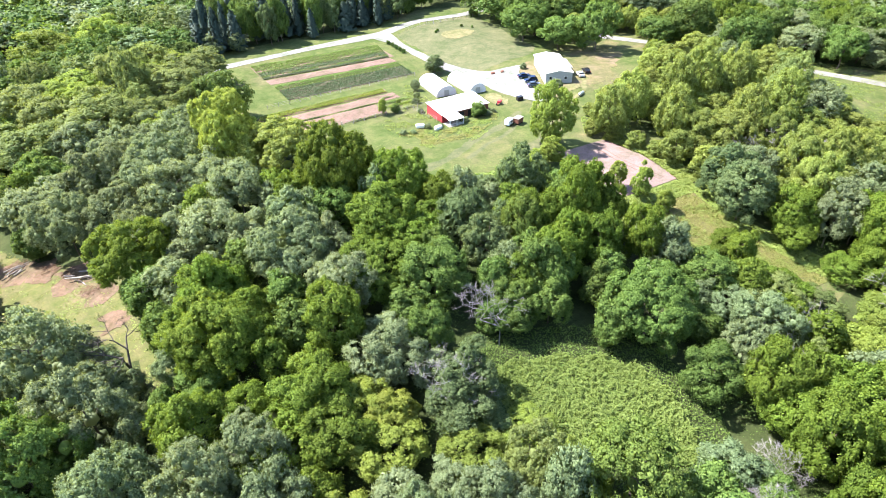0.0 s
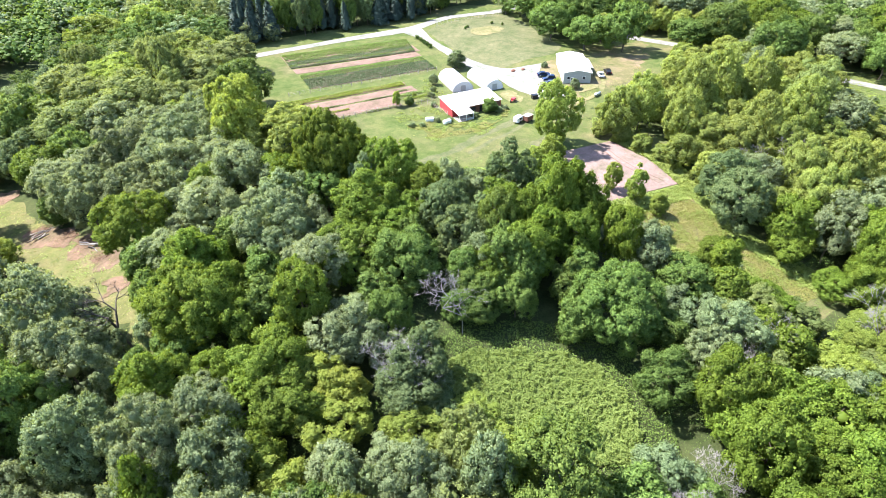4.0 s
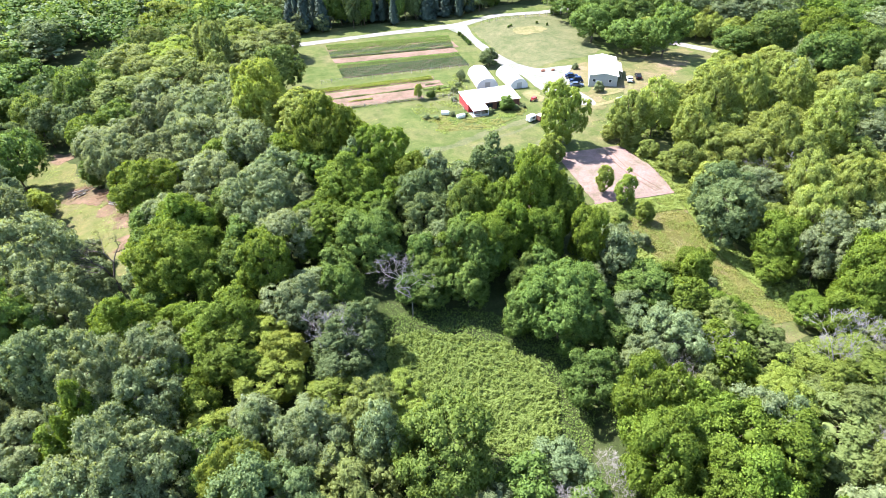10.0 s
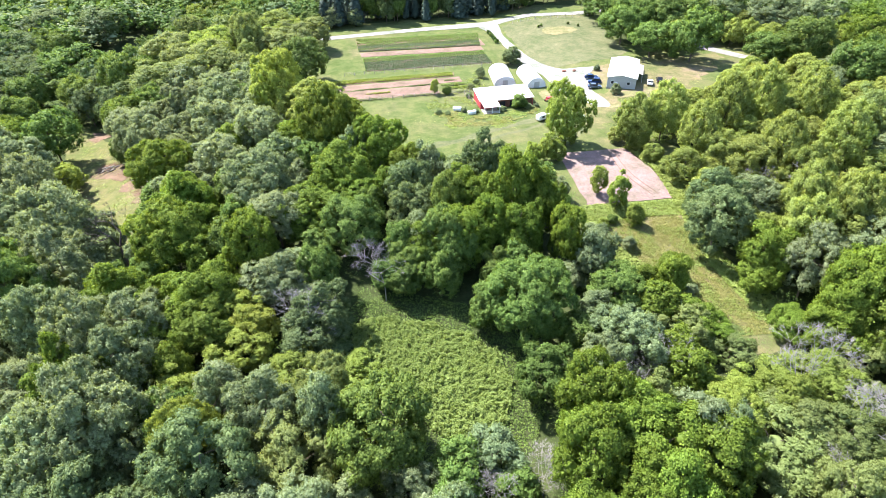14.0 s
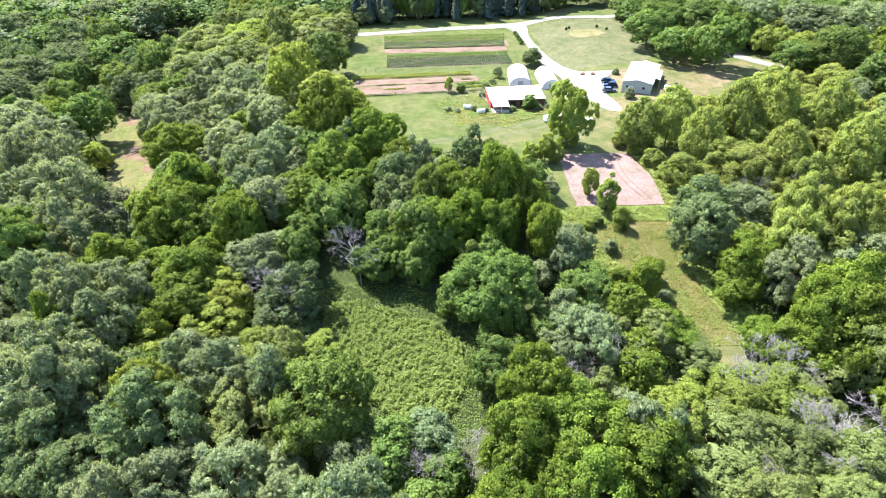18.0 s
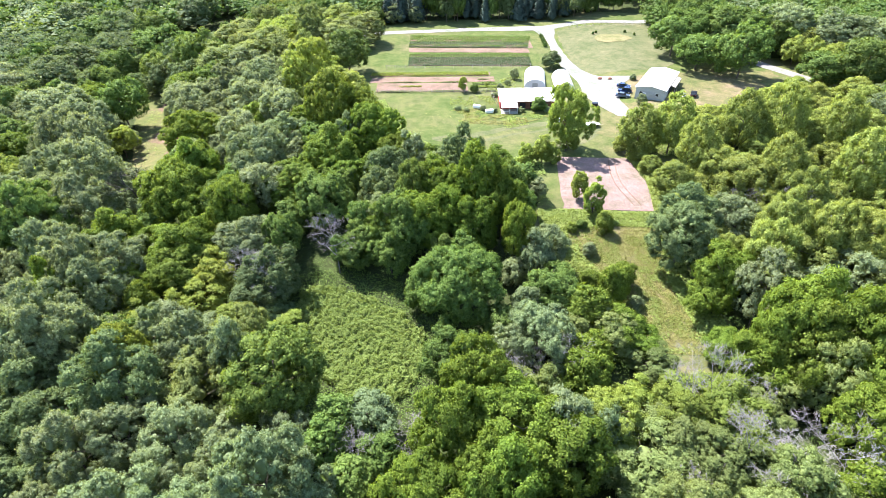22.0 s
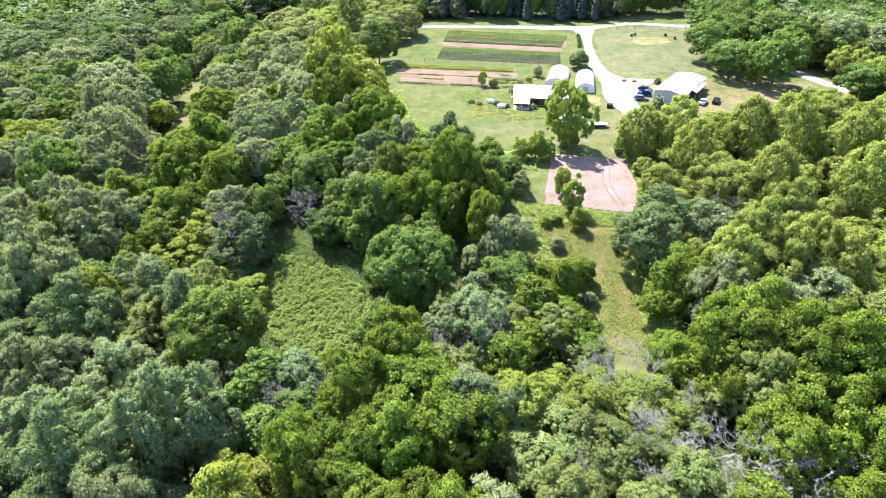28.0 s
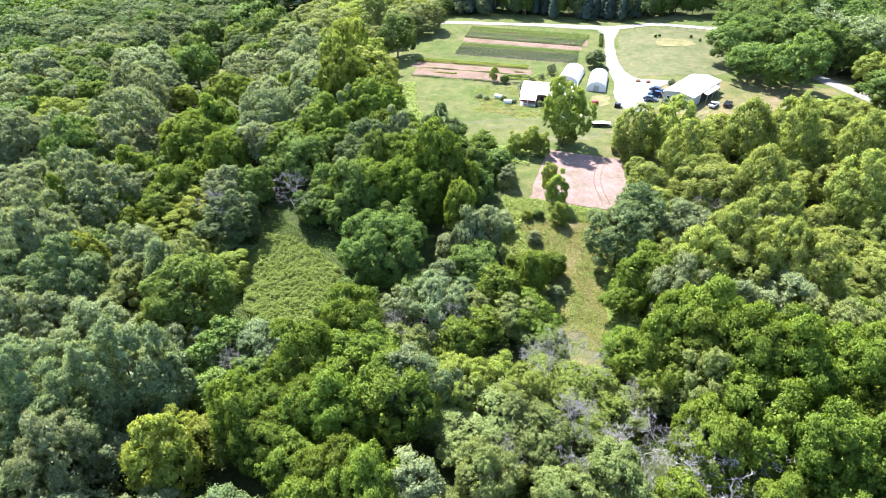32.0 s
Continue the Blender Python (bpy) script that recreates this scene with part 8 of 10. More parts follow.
F('o', -187, 111, 5.2, 14.8)
F('o', 192, 196, 6.7, 17.0)
F('o', 3, 261, 5.9, 15.0)
F('e', -142, 226, 6.4, 13.5)
F('e', -34, 281, 4.8, 14.3)
F('g', 257, 203, 7.5, 14.1)
F('g', 346, 93, 4.6, 11.7)
F('o', 232, 162, 7.0, 13.5)
F('o', 245, 225, 6.0, 13.0)
F('w', 301, 37, 4.6, 13.4)
F('o', -136, 154, 5.2, 16.3)
F('g', 327, 133, 5.8, 12.2)
F('e', -128, 229, 7.5, 12.5)
F('g', 328, 123, 5.5, 10.9)
F('w', 361, 6, 7.5, 17.8)
F('o', 166, 256, 4.4, 14.9)
F('e', -83, 227, 7.6, 14.2)
F('o', 8, 293, 5.2, 12.2)
F('e', -110, 192, 5.3, 13.7)
F('e', -115, 229, 5.3, 12.2)
F('h', -2, 288, 6.1, 17.3)
F('o', 283, 164, 5.3, 16.0)
F('e', -185, 170, 4.9, 13.2)
F('o', 280, 173, 6.7, 17.3)
F('g', 286, 150, 5.9, 12.9)
F('o', 211, 252, 6.5, 13.0)
F('e', -193, 158, 6.4, 14.1)
F('o', 314, 60, 4.6, 12.7)
F('o', 28, 247, 6.4, 12.8)
F('w', -193, 148, 7.4, 15.6)
F('o', 348, 71, 4.6, 14.3)
F('e', -134, 235, 7.2, 15.3)
F('o', 176, 202, 6.0, 16.3)
F('o', 240, 193, 4.8, 14.9)
F('o', -159, 132, 5.1, 14.0)
F('o', 266, 119, 6.3, 13.6)
F('w', 300, 118, 6.4, 15.8)
F('o', -225, 107, 5.3, 13.3)
F('o', -112, 206, 6.3, 17.3)
F('o', -197, 140, 4.9, 15.4)
F('e', -103, 190, 5.6, 16.2)
F('o', 213, 215, 7.7, 14.9)
F('e', -97, 182, 7.5, 15.7)
F('g', 336, 54, 7.2, 12.7)
F('o', -122, 179, 5.1, 13.4)
F('g', 358, 13, 5.9, 12.3)
F('o', 47, 292, 7.4, 13.8)
F('g', 197, 257, 4.9, 11.6)
F('e', -79, 239, 6.0, 14.6)
F('o', 231, 173, 7.5, 16.9)
F('o', 301, 112, 4.5, 11.7)
F('o', 200, 202, 4.7, 13.2)
F('g', -198, 113, 4.8, 10.5)
F('g', 362, 21, 6.2, 11.8)
F('g', 335, 1, 6.7, 14.3)
F('g', 219, 191, 4.4, 10.8)
F('w', 349, 10, 4.9, 16.0)
F('o', -44, 250, 4.9, 13.0)
F('o', 203, 231, 4.9, 15.2)
F('o', -155, 215, 6.9, 17.2)
F('o', 207, 198, 5.0, 12.1)
F('e', -135, 197, 6.2, 13.4)
F('o', 234, 218, 7.0, 15.4)
F('g', 69, 282, 6.9, 14.3)
F('o', 263, 171, 4.8, 14.6)
F('g', 356, 61, 7.4, 13.9)
F('w', 290, 97, 5.6, 16.5)
F('g', 83, 268, 5.3, 14.0)
F('e', -164, 198, 7.1, 14.3)
F('o', 255, 222, 4.6, 14.6)
F('w', 337, 13, 5.0, 15.6)
F('w', 306, 19, 6.6, 13.8)
F('o', 262, 154, 5.8, 15.8)
F('w', 233, 152, 6.8, 18.2)
F('g', 321, 71, 6.9, 13.2)
F('o', 227, 231, 6.6, 17.2)
F('o', -4, 260, 6.9, 16.9)
F('g', 269, 135, 5.9, 12.9)
F('w', 333, 27, 6.1, 13.1)
F('o', -144, 147, 6.0, 12.6)
F('g', 314, -9, 7.1, 14.2)
F('o', 51, 272, 6.1, 16.0)
F('g', 309, 156, 4.6, 10.9)
F('o', -70, 212, 6.6, 16.3)
F('o', 113, 289, 6.9, 16.9)
F('e', -101, 220, 6.0, 12.1)
F('o', 339, 62, 6.8, 14.6)
F('g', -183, 150, 4.7, 13.1)
F('g', 305, 107, 6.2, 14.1)
F('e', -146, 166, 6.0, 12.2)
F('g', 245, 141, 7.5, 12.8)
F('o', 11, 261, 7.2, 16.8)
F('g', 300, 166, 4.7, 12.6)
F('e', -203, 155, 6.4, 15.9)
F('w', -217, 126, 5.9, 15.9)
F('w', 32, 285, 5.3, 12.6)
F('g', 332, 18, 5.9, 14.7)
F('g', 326, 114, 5.5, 11.0)
F('g', -209, 103, 6.6, 11.8)
F('o', 169, 229, 7.4, 15.0)
F('g', 309, 122, 5.8, 11.1)
F('o', 23, 259, 4.8, 13.9)
F('o', 110, 274, 5.6, 12.5)
F('w', 349, 2, 5.1, 13.0)
F('o', 296, 158, 6.3, 15.0)
F('o', -201, 169, 7.7, 14.6)
F('o', -169, 159, 6.6, 15.5)
F('o', 272, 128, 4.7, 14.1)
F('o', 200, 210, 5.9, 16.1)
F('o', 255, 194, 5.6, 15.9)
F('o', 242, 155, 5.2, 14.3)
F('e', -166, 168, 7.7, 17.2)
F('w', 284, 143, 6.5, 15.9)
F('o', 225, 168, 5.4, 15.4)
F('h', 16, 246, 5.1, 9.9)
F('g', 256, 181, 4.5, 10.6)
F('o', 5, 228, 4.6, 14.5)
F('g', -163, 123, 4.5, 10.1)
F('h', 28, 264, 6.7, 16.4)
F('o', -216, 117, 6.0, 15.7)
F('e', -39, 222, 7.0, 14.0)
F('g', 253, 139, 6.9, 14.0)
F('e', -96, 206, 5.8, 14.4)
F('h', 11, 287, 6.6, 18.0)
F('w', 288, 159, 6.8, 16.1)
F('e', -199, 160, 4.6, 12.5)
F('w', -167, 134, 6.0, 16.1)
F('g', 267, 196, 5.7, 11.1)
F('e', -123, 198, 6.4, 12.4)
F('o', -16, 261, 7.6, 15.6)
F('o', 311, 111, 6.0, 13.0)
F('o', 223, 176, 4.8, 13.6)
F('o', 336, 45, 5.4, 13.2)
F('o', 247, 198, 5.0, 12.6)
F('g', -232, 112, 5.6, 14.1)
F('g', -180, 143, 5.2, 10.5)
F('g', 292, 141, 5.8, 11.4)
F('o', -213, 142, 7.5, 15.9)
F('e', -179, 194, 6.0, 15.8)
F('g', 107, 284, 4.8, 10.5)
F('e', -174, 178, 5.0, 11.9)
F('e', -109, 175, 4.8, 15.0)
F('o', 297, 73, 5.4, 12.0)
F('e', -145, 156, 6.6, 15.2)
F('e', -159, 170, 4.7, 11.8)
F('o', 243, 172, 7.6, 14.5)
F('o', 278, 137, 4.6, 13.4)
F('g', 158, 273, 6.7, 14.8)
F('g', 357, -1, 6.8, 15.4)
F('w', -180, 129, 5.6, 13.1)
F('o', 261, 187, 6.6, 13.6)
F('w', 301, 142, 5.4, 13.6)
F('g', 325, -3, 5.5, 10.8)
F('g', -161, 115, 7.8, 12.7)
F('w', 324, 4, 4.5, 15.2)
F('g', 305, 80, 7.8, 12.7)
F('o', -159, 154, 4.9, 14.9)
F('h', -5, 269, 4.9, 10.9)
F('w', -30, 253, 7.2, 14.4)
F('w', 339, 89, 7.3, 14.1)
F('g', 272, 170, 5.3, 13.0)
F('e', -118, 221, 5.3, 13.6)
F('o', -185, 188, 4.6, 13.6)
F('e', -151, 222, 5.9, 16.2)
F('e', -171, 197, 4.5, 11.3)
F('e', -98, 195, 4.5, 13.1)
F('w', -193, 104, 5.4, 15.7)
F('o', -62, 211, 5.6, 14.3)
F('e', -87, 204, 4.8, 11.0)
F('g', -180, 93, 7.7, 16.3)
F('h', 1, 237, 5.7, 13.1)
F('o', 212, 194, 5.6, 14.4)
F('o', -199, 124, 6.7, 14.3)
F('o', -135, 189, 7.7, 15.0)
F('o', 230, 213, 5.4, 12.5)
F('o', 217, 172, 4.5, 13.9)
F('e', -172, 151, 5.0, 13.0)
F('o', 312, 138, 5.1, 13.2)
F('o', -0, 253, 5.2, 14.5)
F('o', 185, 259, 6.7, 15.9)
F('g', 319, 92, 4.4, 13.3)
F('o', 169, 203, 5.4, 14.4)
F('g', 317, 109, 4.5, 13.0)
F('g', 271, 98, 5.2, 13.6)
F('e', -45, 214, 4.5, 13.2)
F('g', 303, 52, 4.9, 12.8)
F('e', -99, 256, 4.9, 13.7)
F('o', -205, 119, 4.8, 13.9)
F('g', -217, 106, 7.0, 13.2)
F('o', 252, 216, 7.0, 16.8)
F('o', 40, 281, 5.4, 13.6)
F('e', -208, 158, 4.4, 12.5)
F('o', 196, 233, 5.7, 12.4)
F('o', 56, 280, 6.7, 16.9)
F('o', 83, 291, 4.9, 15.1)
F('o', 48, 283, 4.5, 11.3)
F('o', 287, 179, 5.0, 11.6)
F('e', -88, 237, 6.3, 15.0)
F('g', 264, 130, 5.9, 14.2)
F('o', -152, 136, 6.5, 14.7)
F('w', 318, 18, 7.6, 16.1)
F('h', -1, 244, 7.1, 14.0)
F('o', -203, 106, 6.4, 16.8)
F('o', -117, 201, 4.9, 14.7)
F('g', 131, 271, 5.6, 12.1)
F('o', 154, 252, 4.8, 11.5)
F('o', 219, 242, 4.7, 14.8)
F('o', 125, 276, 7.0, 16.1)
F('o', -192, 120, 5.3, 13.5)
F('w', 311, 86, 6.7, 16.3)
F('o', 315, 152, 5.3, 15.8)
F('e', -109, 230, 4.9, 14.1)
F('o', -174, 138, 4.9, 12.6)
F('g', 125, 288, 4.5, 12.4)
F('o', -192, 135, 5.4, 13.2)
F('o', 176, 211, 6.0, 15.7)
F('o', 267, 183, 4.9, 12.0)
F('g', 349, 17, 4.8, 10.8)
F('o', 223, 225, 5.2, 12.3)
F('o', 278, 161, 4.5, 14.1)
F('g', 326, 77, 7.2, 12.7)
F('w', 301, 88, 7.4, 17.9)
F('e', -102, 199, 4.6, 11.2)
F('w', 321, 125, 4.5, 15.0)
F('p', -28, 283, 5.4, 11.2)
F('e', -119, 212, 7.4, 16.2)
F('h', 29, 256, 4.9, 10.6)
F('w', 330, 106, 5.9, 15.7)
F('g', 331, 33, 5.4, 12.4)
F('o', 233, 235, 5.1, 13.6)
F('g', 317, 132, 4.5, 11.6)
F('g', 187, 228, 4.7, 11.7)
F('w', -213, 150, 4.5, 14.6)
F('o', -189, 91, 6.0, 12.5)
F('g', 299, 132, 6.9, 12.9)
F('e', -139, 163, 7.0, 13.2)
F('o', 203, 187, 6.7, 14.5)
F('e', -33, 235, 5.9, 14.8)
F('o', -201, 144, 4.5, 14.5)
F('g', 299, 14, 5.0, 11.0)
F('w', 298, 149, 5.4, 14.5)
F('o', 224, 187, 5.8, 15.8)
F('g', 340, 7, 5.3, 12.9)
F('o', 279, 198, 5.6, 12.6)
F('g', 44, 272, 6.0, 12.3)
F('e', -144, 206, 7.1, 15.2)
F('w', 365, 15, 6.1, 16.0)
F('o', -136, 210, 4.5, 12.8)
F('g', 318, 42, 5.3, 11.8)
F('g', 93, 292, 6.1, 14.1)
F('g', 348, 85, 4.5, 10.8)
F('e', -56, 209, 5.3, 15.3)
F('o', 112, 268, 5.3, 13.7)
F('o', 236, 183, 5.2, 12.2)
for j in range(-4, 52):
    for i in range(-50, 52):
        x, y = i * 11.5 + rngf.uniform(-5, 5), j * 11.5 + rngf.uniform(-5, 5)
        d, bearing = math.hypot(x - 52, y + 18), math.degrees(math.atan2(x - 52, y + 18))
        brook = -90 < x < -25 and abs((x + 72) * 0.74 - (y - 265) * 0.67) < 8      # an open dark cut in the far woods
        if 312 < d < (470 if x < 60 else 385) and -66 < bearing < 88 and not brook:
            k = kind_at(x, y)
            far.setdefault((k, i % 3), []).append((x, y, rngf.uniform(7, 9.5), HTS[k] * rngf.uniform(1.0, 1.25), "ring"))

for j in range(-14, 3):
    for i in range(-14, 26):
        x, y = i * 11.5 + rngf.uniform(-3, 3), j * 11.5 + rngf.uniform(-3, 3)
        if math.hypot(x - 52, y + 18) > 78 and (y < -10 or abs(x - 52) > 120) and not -66 < math.degrees(math.atan2(x - 52, y + 18)) < 88:
            k = kind_at(x, y)
            far.setdefault((k, i % 3), []).append((x, y, rngf.uniform(5.5, 7.5), HTS[k], "ring"))
for (k, tone), places in far.items():
    rr = random.Random(9)
    quads, tris = [], []
    for x, y, R, H, detail in places:
        q, _, (cv, _, cf) = SHAPES[FAMILY[k], detail, rr.randrange(3)]
        r0, h0 = (4.0, 17.0) if k == "c" else (BIG_R, BIG_H)
        a = rr.uniform(0, 6.28)
        turned = np.array(pose(0, 0, 0, 0, 0, math.degrees(a)).to_3x3() @ Matrix.Diagonal((R / r0, R / r0, H / h0)))
        quads.append(q @ turned.T + (x, y, gz(x, y)))
        tris.append(cv[cf] @ turned.T + (x, y, gz(x, y)))
    ob = new("far_woods", mixed_mesh("far_woods", np.concatenate(quads), np.concatenate(tris) if tris else np.zeros((0, 3, 3)), [LEAF[k]]))
    tagged(ob, {"c": "dark conifers far beyond the farm road", "o": "deep green far woodland canopy"}.get(k, "hazy green far woodland canopy"), "woods", kind="stuff")


# ---------------------------------------------------------------- weeds and shrubs
undergrowth = []
rr = random.Random(12)


def S(x, y, R, H, n=220):
    q = SHAPES["fine", "small", rr.randrange(3)][0]
    pick = rr.randrange(len(q) - n)
    p = q[pick:pick + n] if n < 100 else q[::max(1, len(q) // (n if math.hypot(x - 52, y + 18) < 125 else 110))]
    undergrowth.append(p * (R / SMALL_R, R / SMALL_R, H / SMALL_H) + (x, y, gz(x, y)))


S(-58.6, 66.5, 2.4, 7.8)
S(140.0, 29.6, 2.3, 7.9)
S(21.1, 6.6, 1.7, 8.0)
S(42.7, 87.1, 2.1, 5.8)
S(78.4, 17.2, 2.1, 4.6)
S(18.0, 52.8, 1.9, 4.5)
S(15.7, 93.9, 2.6, 6.0)
S(82.2, 0.2, 2.0, 5.5)
S(-9.2, 29.4, 1.7, 6.2)
S(69.5, 72.3, 2.6, 4.7)
S(-22.5, 51.0, 2.3, 7.3)
S(37.3, -2.2, 2.1, 5.0)
S(25.6, 132.3, 2.5, 7.9)
S(-6.8, -20.7, 2.0, 7.3)
S(4.8, 32.5, 1.9, 6.1)
S(41.2, -40.1, 2.0, 6.6)
S(-53.1, 79.5, 2.3, 4.9)
S(60.0, -9.0, 1.8, 7.0)
S(38.7, 51.9, 1.8, 5.7)
S(-1.3, 118.5, 1.9, 4.8)
S(47.4, 107.8, 2.0, 6.9)
S(56.4, 54.3, 2.3, 5.0)
S(6.6, 111.4, 2.7, 7.3)
S(-47.2, 84.1, 2.0, 7.1)
S(6.4, 129.1, 2.6, 5.8)
S(-69.6, 41.0, 2.4, 6.3)
S(57.1, 105.0, 1.1, 4.0)
S(19.5, 121.2, 2.1, 5.4)
S(-8.2, 41.4, 1.9, 5.5)
S(-18.9, 84.7, 2.4, 7.0)
S(37.3, 123.0, 2.4, 4.8)
S(179.2, 1.9, 2.1, 4.5)
S(-36.3, 76.5, 1.8, 4.6)
S(70.3, 60.7, 2.2, 7.2)
S(18.8, -33.0, 2.0, 5.0)
S(6.7, -44.5, 2.7, 4.8)
S(-62.2, 20.4, 2.1, 7.4)
S(51.6, 106.7, 1.9, 4.3)
S(75.1, 49.8, 1.8, 5.8)
S(-94.2, 44.6, 1.9, 5.0)
S(37.4, 80.0, 2.4, 7.3)
S(-43.7, 69.9, 2.4, 5.8)
S(21.1, 93.7, 1.8, 5.6)
S(1.5, 39.7, 2.5, 6.0)
S(-12.1, 129.6, 2.5, 5.1)
S(133.4, 78.3, 2.0, 6.5)
S(204.0, -8.9, 2.0, 5.3)
S(145.3, 25.1, 2.8, 5.1)
S(-26.8, 103.1, 2.3, 5.3)
S(169.6, 1.3, 2.8, 8.0)
S(35.0, 64.1, 2.3, 4.8)
S(12.7, 81.8, 2.7, 5.5)
S(50.7, -11.6, 2.0, 6.9)
S(106.3, 5.7, 2.2, 4.9)
S(50.0, 14.7, 1.8, 7.8)
S(75.1, 25.0, 1.8, 8.0)
S(-35.8, 58.4, 1.9, 6.1)
S(114.8, 11.1, 2.4, 4.6)
S(42.4, 105.7, 2.6, 7.5)
S(33.6, 89.3, 1.7, 5.9)
S(32.8, 82.5, 2.5, 7.4)
S(10.7, 130.6, 2.2, 6.8)
S(70.2, -42.1, 2.4, 6.8)
S(24.0, 42.4, 2.2, 7.5)
S(15.7, 61.8, 2.4, 6.0)
S(43.0, -11.6, 2.2, 6.0)
S(33.2, 79.4, 2.1, 4.9)
S(-5.2, 124.1, 2.0, 4.7)
S(-96.1, 56.7, 2.7, 7.3)
S(114.6, 91.3, 1.6, 5.7)
S(108.3, 17.3, 1.9, 5.1)
S(24.3, 84.0, 2.3, 7.9)
S(173.5, 50.1, 1.8, 5.9)
S(66.4, 22.9, 2.8, 4.9)
S(117.0, 101.1, 2.1, 7.5)
S(64.7, -45.5, 2.8, 7.8)
S(82.4, 69.9, 2.5, 7.2)
S(23.4, -48.5, 2.5, 7.4)
S(57.9, -40.6, 1.7, 4.9)
S(161.9, -24.4, 2.7, 6.8)
S(-36.3, 37.8, 2.3, 5.5)
S(23.6, 31.8, 2.8, 5.4)
S(-9.3, 32.4, 1.9, 7.8)
S(24.9, 79.6, 2.4, 4.7)
S(106.2, 28.8, 1.8, 5.8)
S(180.8, 41.3, 2.2, 6.0)
S(-71.6, 42.6, 2.4, 7.9)
S(154.0, 86.9, 1.7, 4.6)
S(55.3, -0.8, 1.9, 5.8)
S(109.1, -63.1, 2.2, 7.8)
S(55.8, -48.5, 2.1, 7.1)
S(-58.5, 43.9, 2.1, 5.8)
S(36.9, -49.7, 2.3, 4.9)
S(95.4, 51.1, 1.3, 3.3)
S(120.9, 5.1, 1.9, 7.5)
S(60.6, 9.4, 1.9, 5.6)
S(-44.4, 36.2, 2.0, 4.8)
S(-24.8, 37.6, 2.8, 4.8)
S(12.4, 12.7, 1.8, 8.0)
S(-64.4, 50.7, 2.5, 5.5)
S(0.2, 68.5, 2.1, 7.2)
S(19.8, 77.9, 1.9, 7.2)
S(12.6, 19.4, 2.7, 6.4)
S(202.0, 17.4, 2.4, 5.3)
S(67.0, -65.8, 1.9, 5.8)
S(-67.2, 97.7, 2.2, 7.1)
S(4.3, 66.0, 2.8, 7.8)
S(143.9, 48.5, 1.8, 6.7)
S(5.1, 91.7, 2.5, 5.6)
S(22.7, -29.9, 2.7, 6.4)
S(19.2, 148.7, 2.2, 5.3)
S(-16.2, 63.4, 2.7, 6.4)
S(-28.1, 59.6, 2.2, 6.0)
S(76.4, 72.4, 2.5, 5.3)
S(-53.1, 105.9, 2.4, 4.6)
S(83.9, -34.9, 1.8, 5.7)
S(-65.9, 15.5, 2.3, 7.1)
S(89.8, 51.9, 1.9, 7.4)
S(11.8, 89.3, 2.1, 7.0)
S(91.7, -2.9, 2.6, 5.5)
S(0.3, 78.4, 2.8, 5.1)
S(-61.7, 69.4, 1.9, 7.2)
S(209.8, 23.0, 2.6, 5.9)
S(-3.2, 133.0, 2.1, 6.5)
S(141.1, 81.7, 2.1, 8.0)
S(75.4, 15.0, 1.8, 5.0)
S(5.6, -26.8, 2.5, 4.6)
S(150.3, 57.6, 2.1, 5.0)
S(167.7, 51.2, 1.7, 5.2)
S(28.5, -66.7, 1.8, 7.7)
S(163.0, 87.9, 1.9, 7.8)
S(-85.0, 25.0, 1.9, 6.2)
S(33.1, 49.7, 2.2, 6.4)
S(103.2, 27.5, 2.6, 5.3)
S(142.6, -5.9, 2.2, 5.7)
S(120.9, -33.3, 2.6, 6.4)
S(72.4, 93.1, 2.8, 5.7)
S(99.6, -44.7, 1.9, 6.5)
S(-65.5, 101.7, 2.3, 5.9)
S(129.6, 79.7, 2.2, 8.0)
S(-27.3, 48.0, 2.1, 7.4)
S(-61.6, 32.6, 2.1, 5.1)
S(-32.3, 58.1, 2.0, 4.9)
S(-59.6, 83.3, 2.3, 6.0)
S(171.6, -20.5, 2.4, 7.3)
S(130.7, 118.0, 1.7, 3.6)
S(14.2, 55.9, 2.5, 5.7)
S(-4.1, -6.3, 2.5, 6.1)
S(0.2, 13.3, 1.9, 6.4)
S(-6.2, 7.9, 2.0, 6.1)
S(87.7, -16.1, 2.7, 6.1)
S(104.5, 19.5, 2.2, 5.5)
S(4.1, -63.7, 2.1, 4.6)
S(61.8, -78.0, 2.7, 4.9)
S(176.7, -26.7, 2.0, 4.7)
S(10.6, 78.0, 1.9, 6.2)
S(215.8, -6.8, 2.7, 7.1)
S(179.0, 50.9, 2.4, 6.2)
S(42.4, 124.9, 1.4, 4.3)
S(157.7, 115.0, 1.9, 5.8)
S(172.5, 5.0, 1.9, 6.1)
S(47.8, -47.3, 2.5, 5.4)
S(179.6, -10.8, 2.3, 6.5)
S(-54.7, 70.0, 1.7, 5.5)
S(147.9, 69.1, 2.5, 4.5)
S(42.6, -76.2, 1.9, 6.9)
S(142.5, 31.1, 2.6, 6.1)
S(141.0, 6.2, 2.5, 6.8)
S(31.6, 22.5, 2.3, 6.6)
S(136.1, 10.1, 2.8, 6.1)
S(106.3, -7.0, 2.1, 5.3)
S(51.5, -7.2, 1.7, 7.2)
S(206.4, -26.5, 2.1, 5.4)
S(38.9, -70.3, 2.6, 7.4)
S(96.7, 35.4, 2.5, 7.6)
S(47.2, -49.9, 1.9, 5.0)
S(-40.6, 103.1, 2.5, 7.6)
S(11.3, 109.2, 2.8, 4.6)
S(59.8, 5.6, 2.6, 7.8)
S(-26.8, 5.1, 1.8, 4.7)
S(0.7, 134.3, 1.8, 7.3)
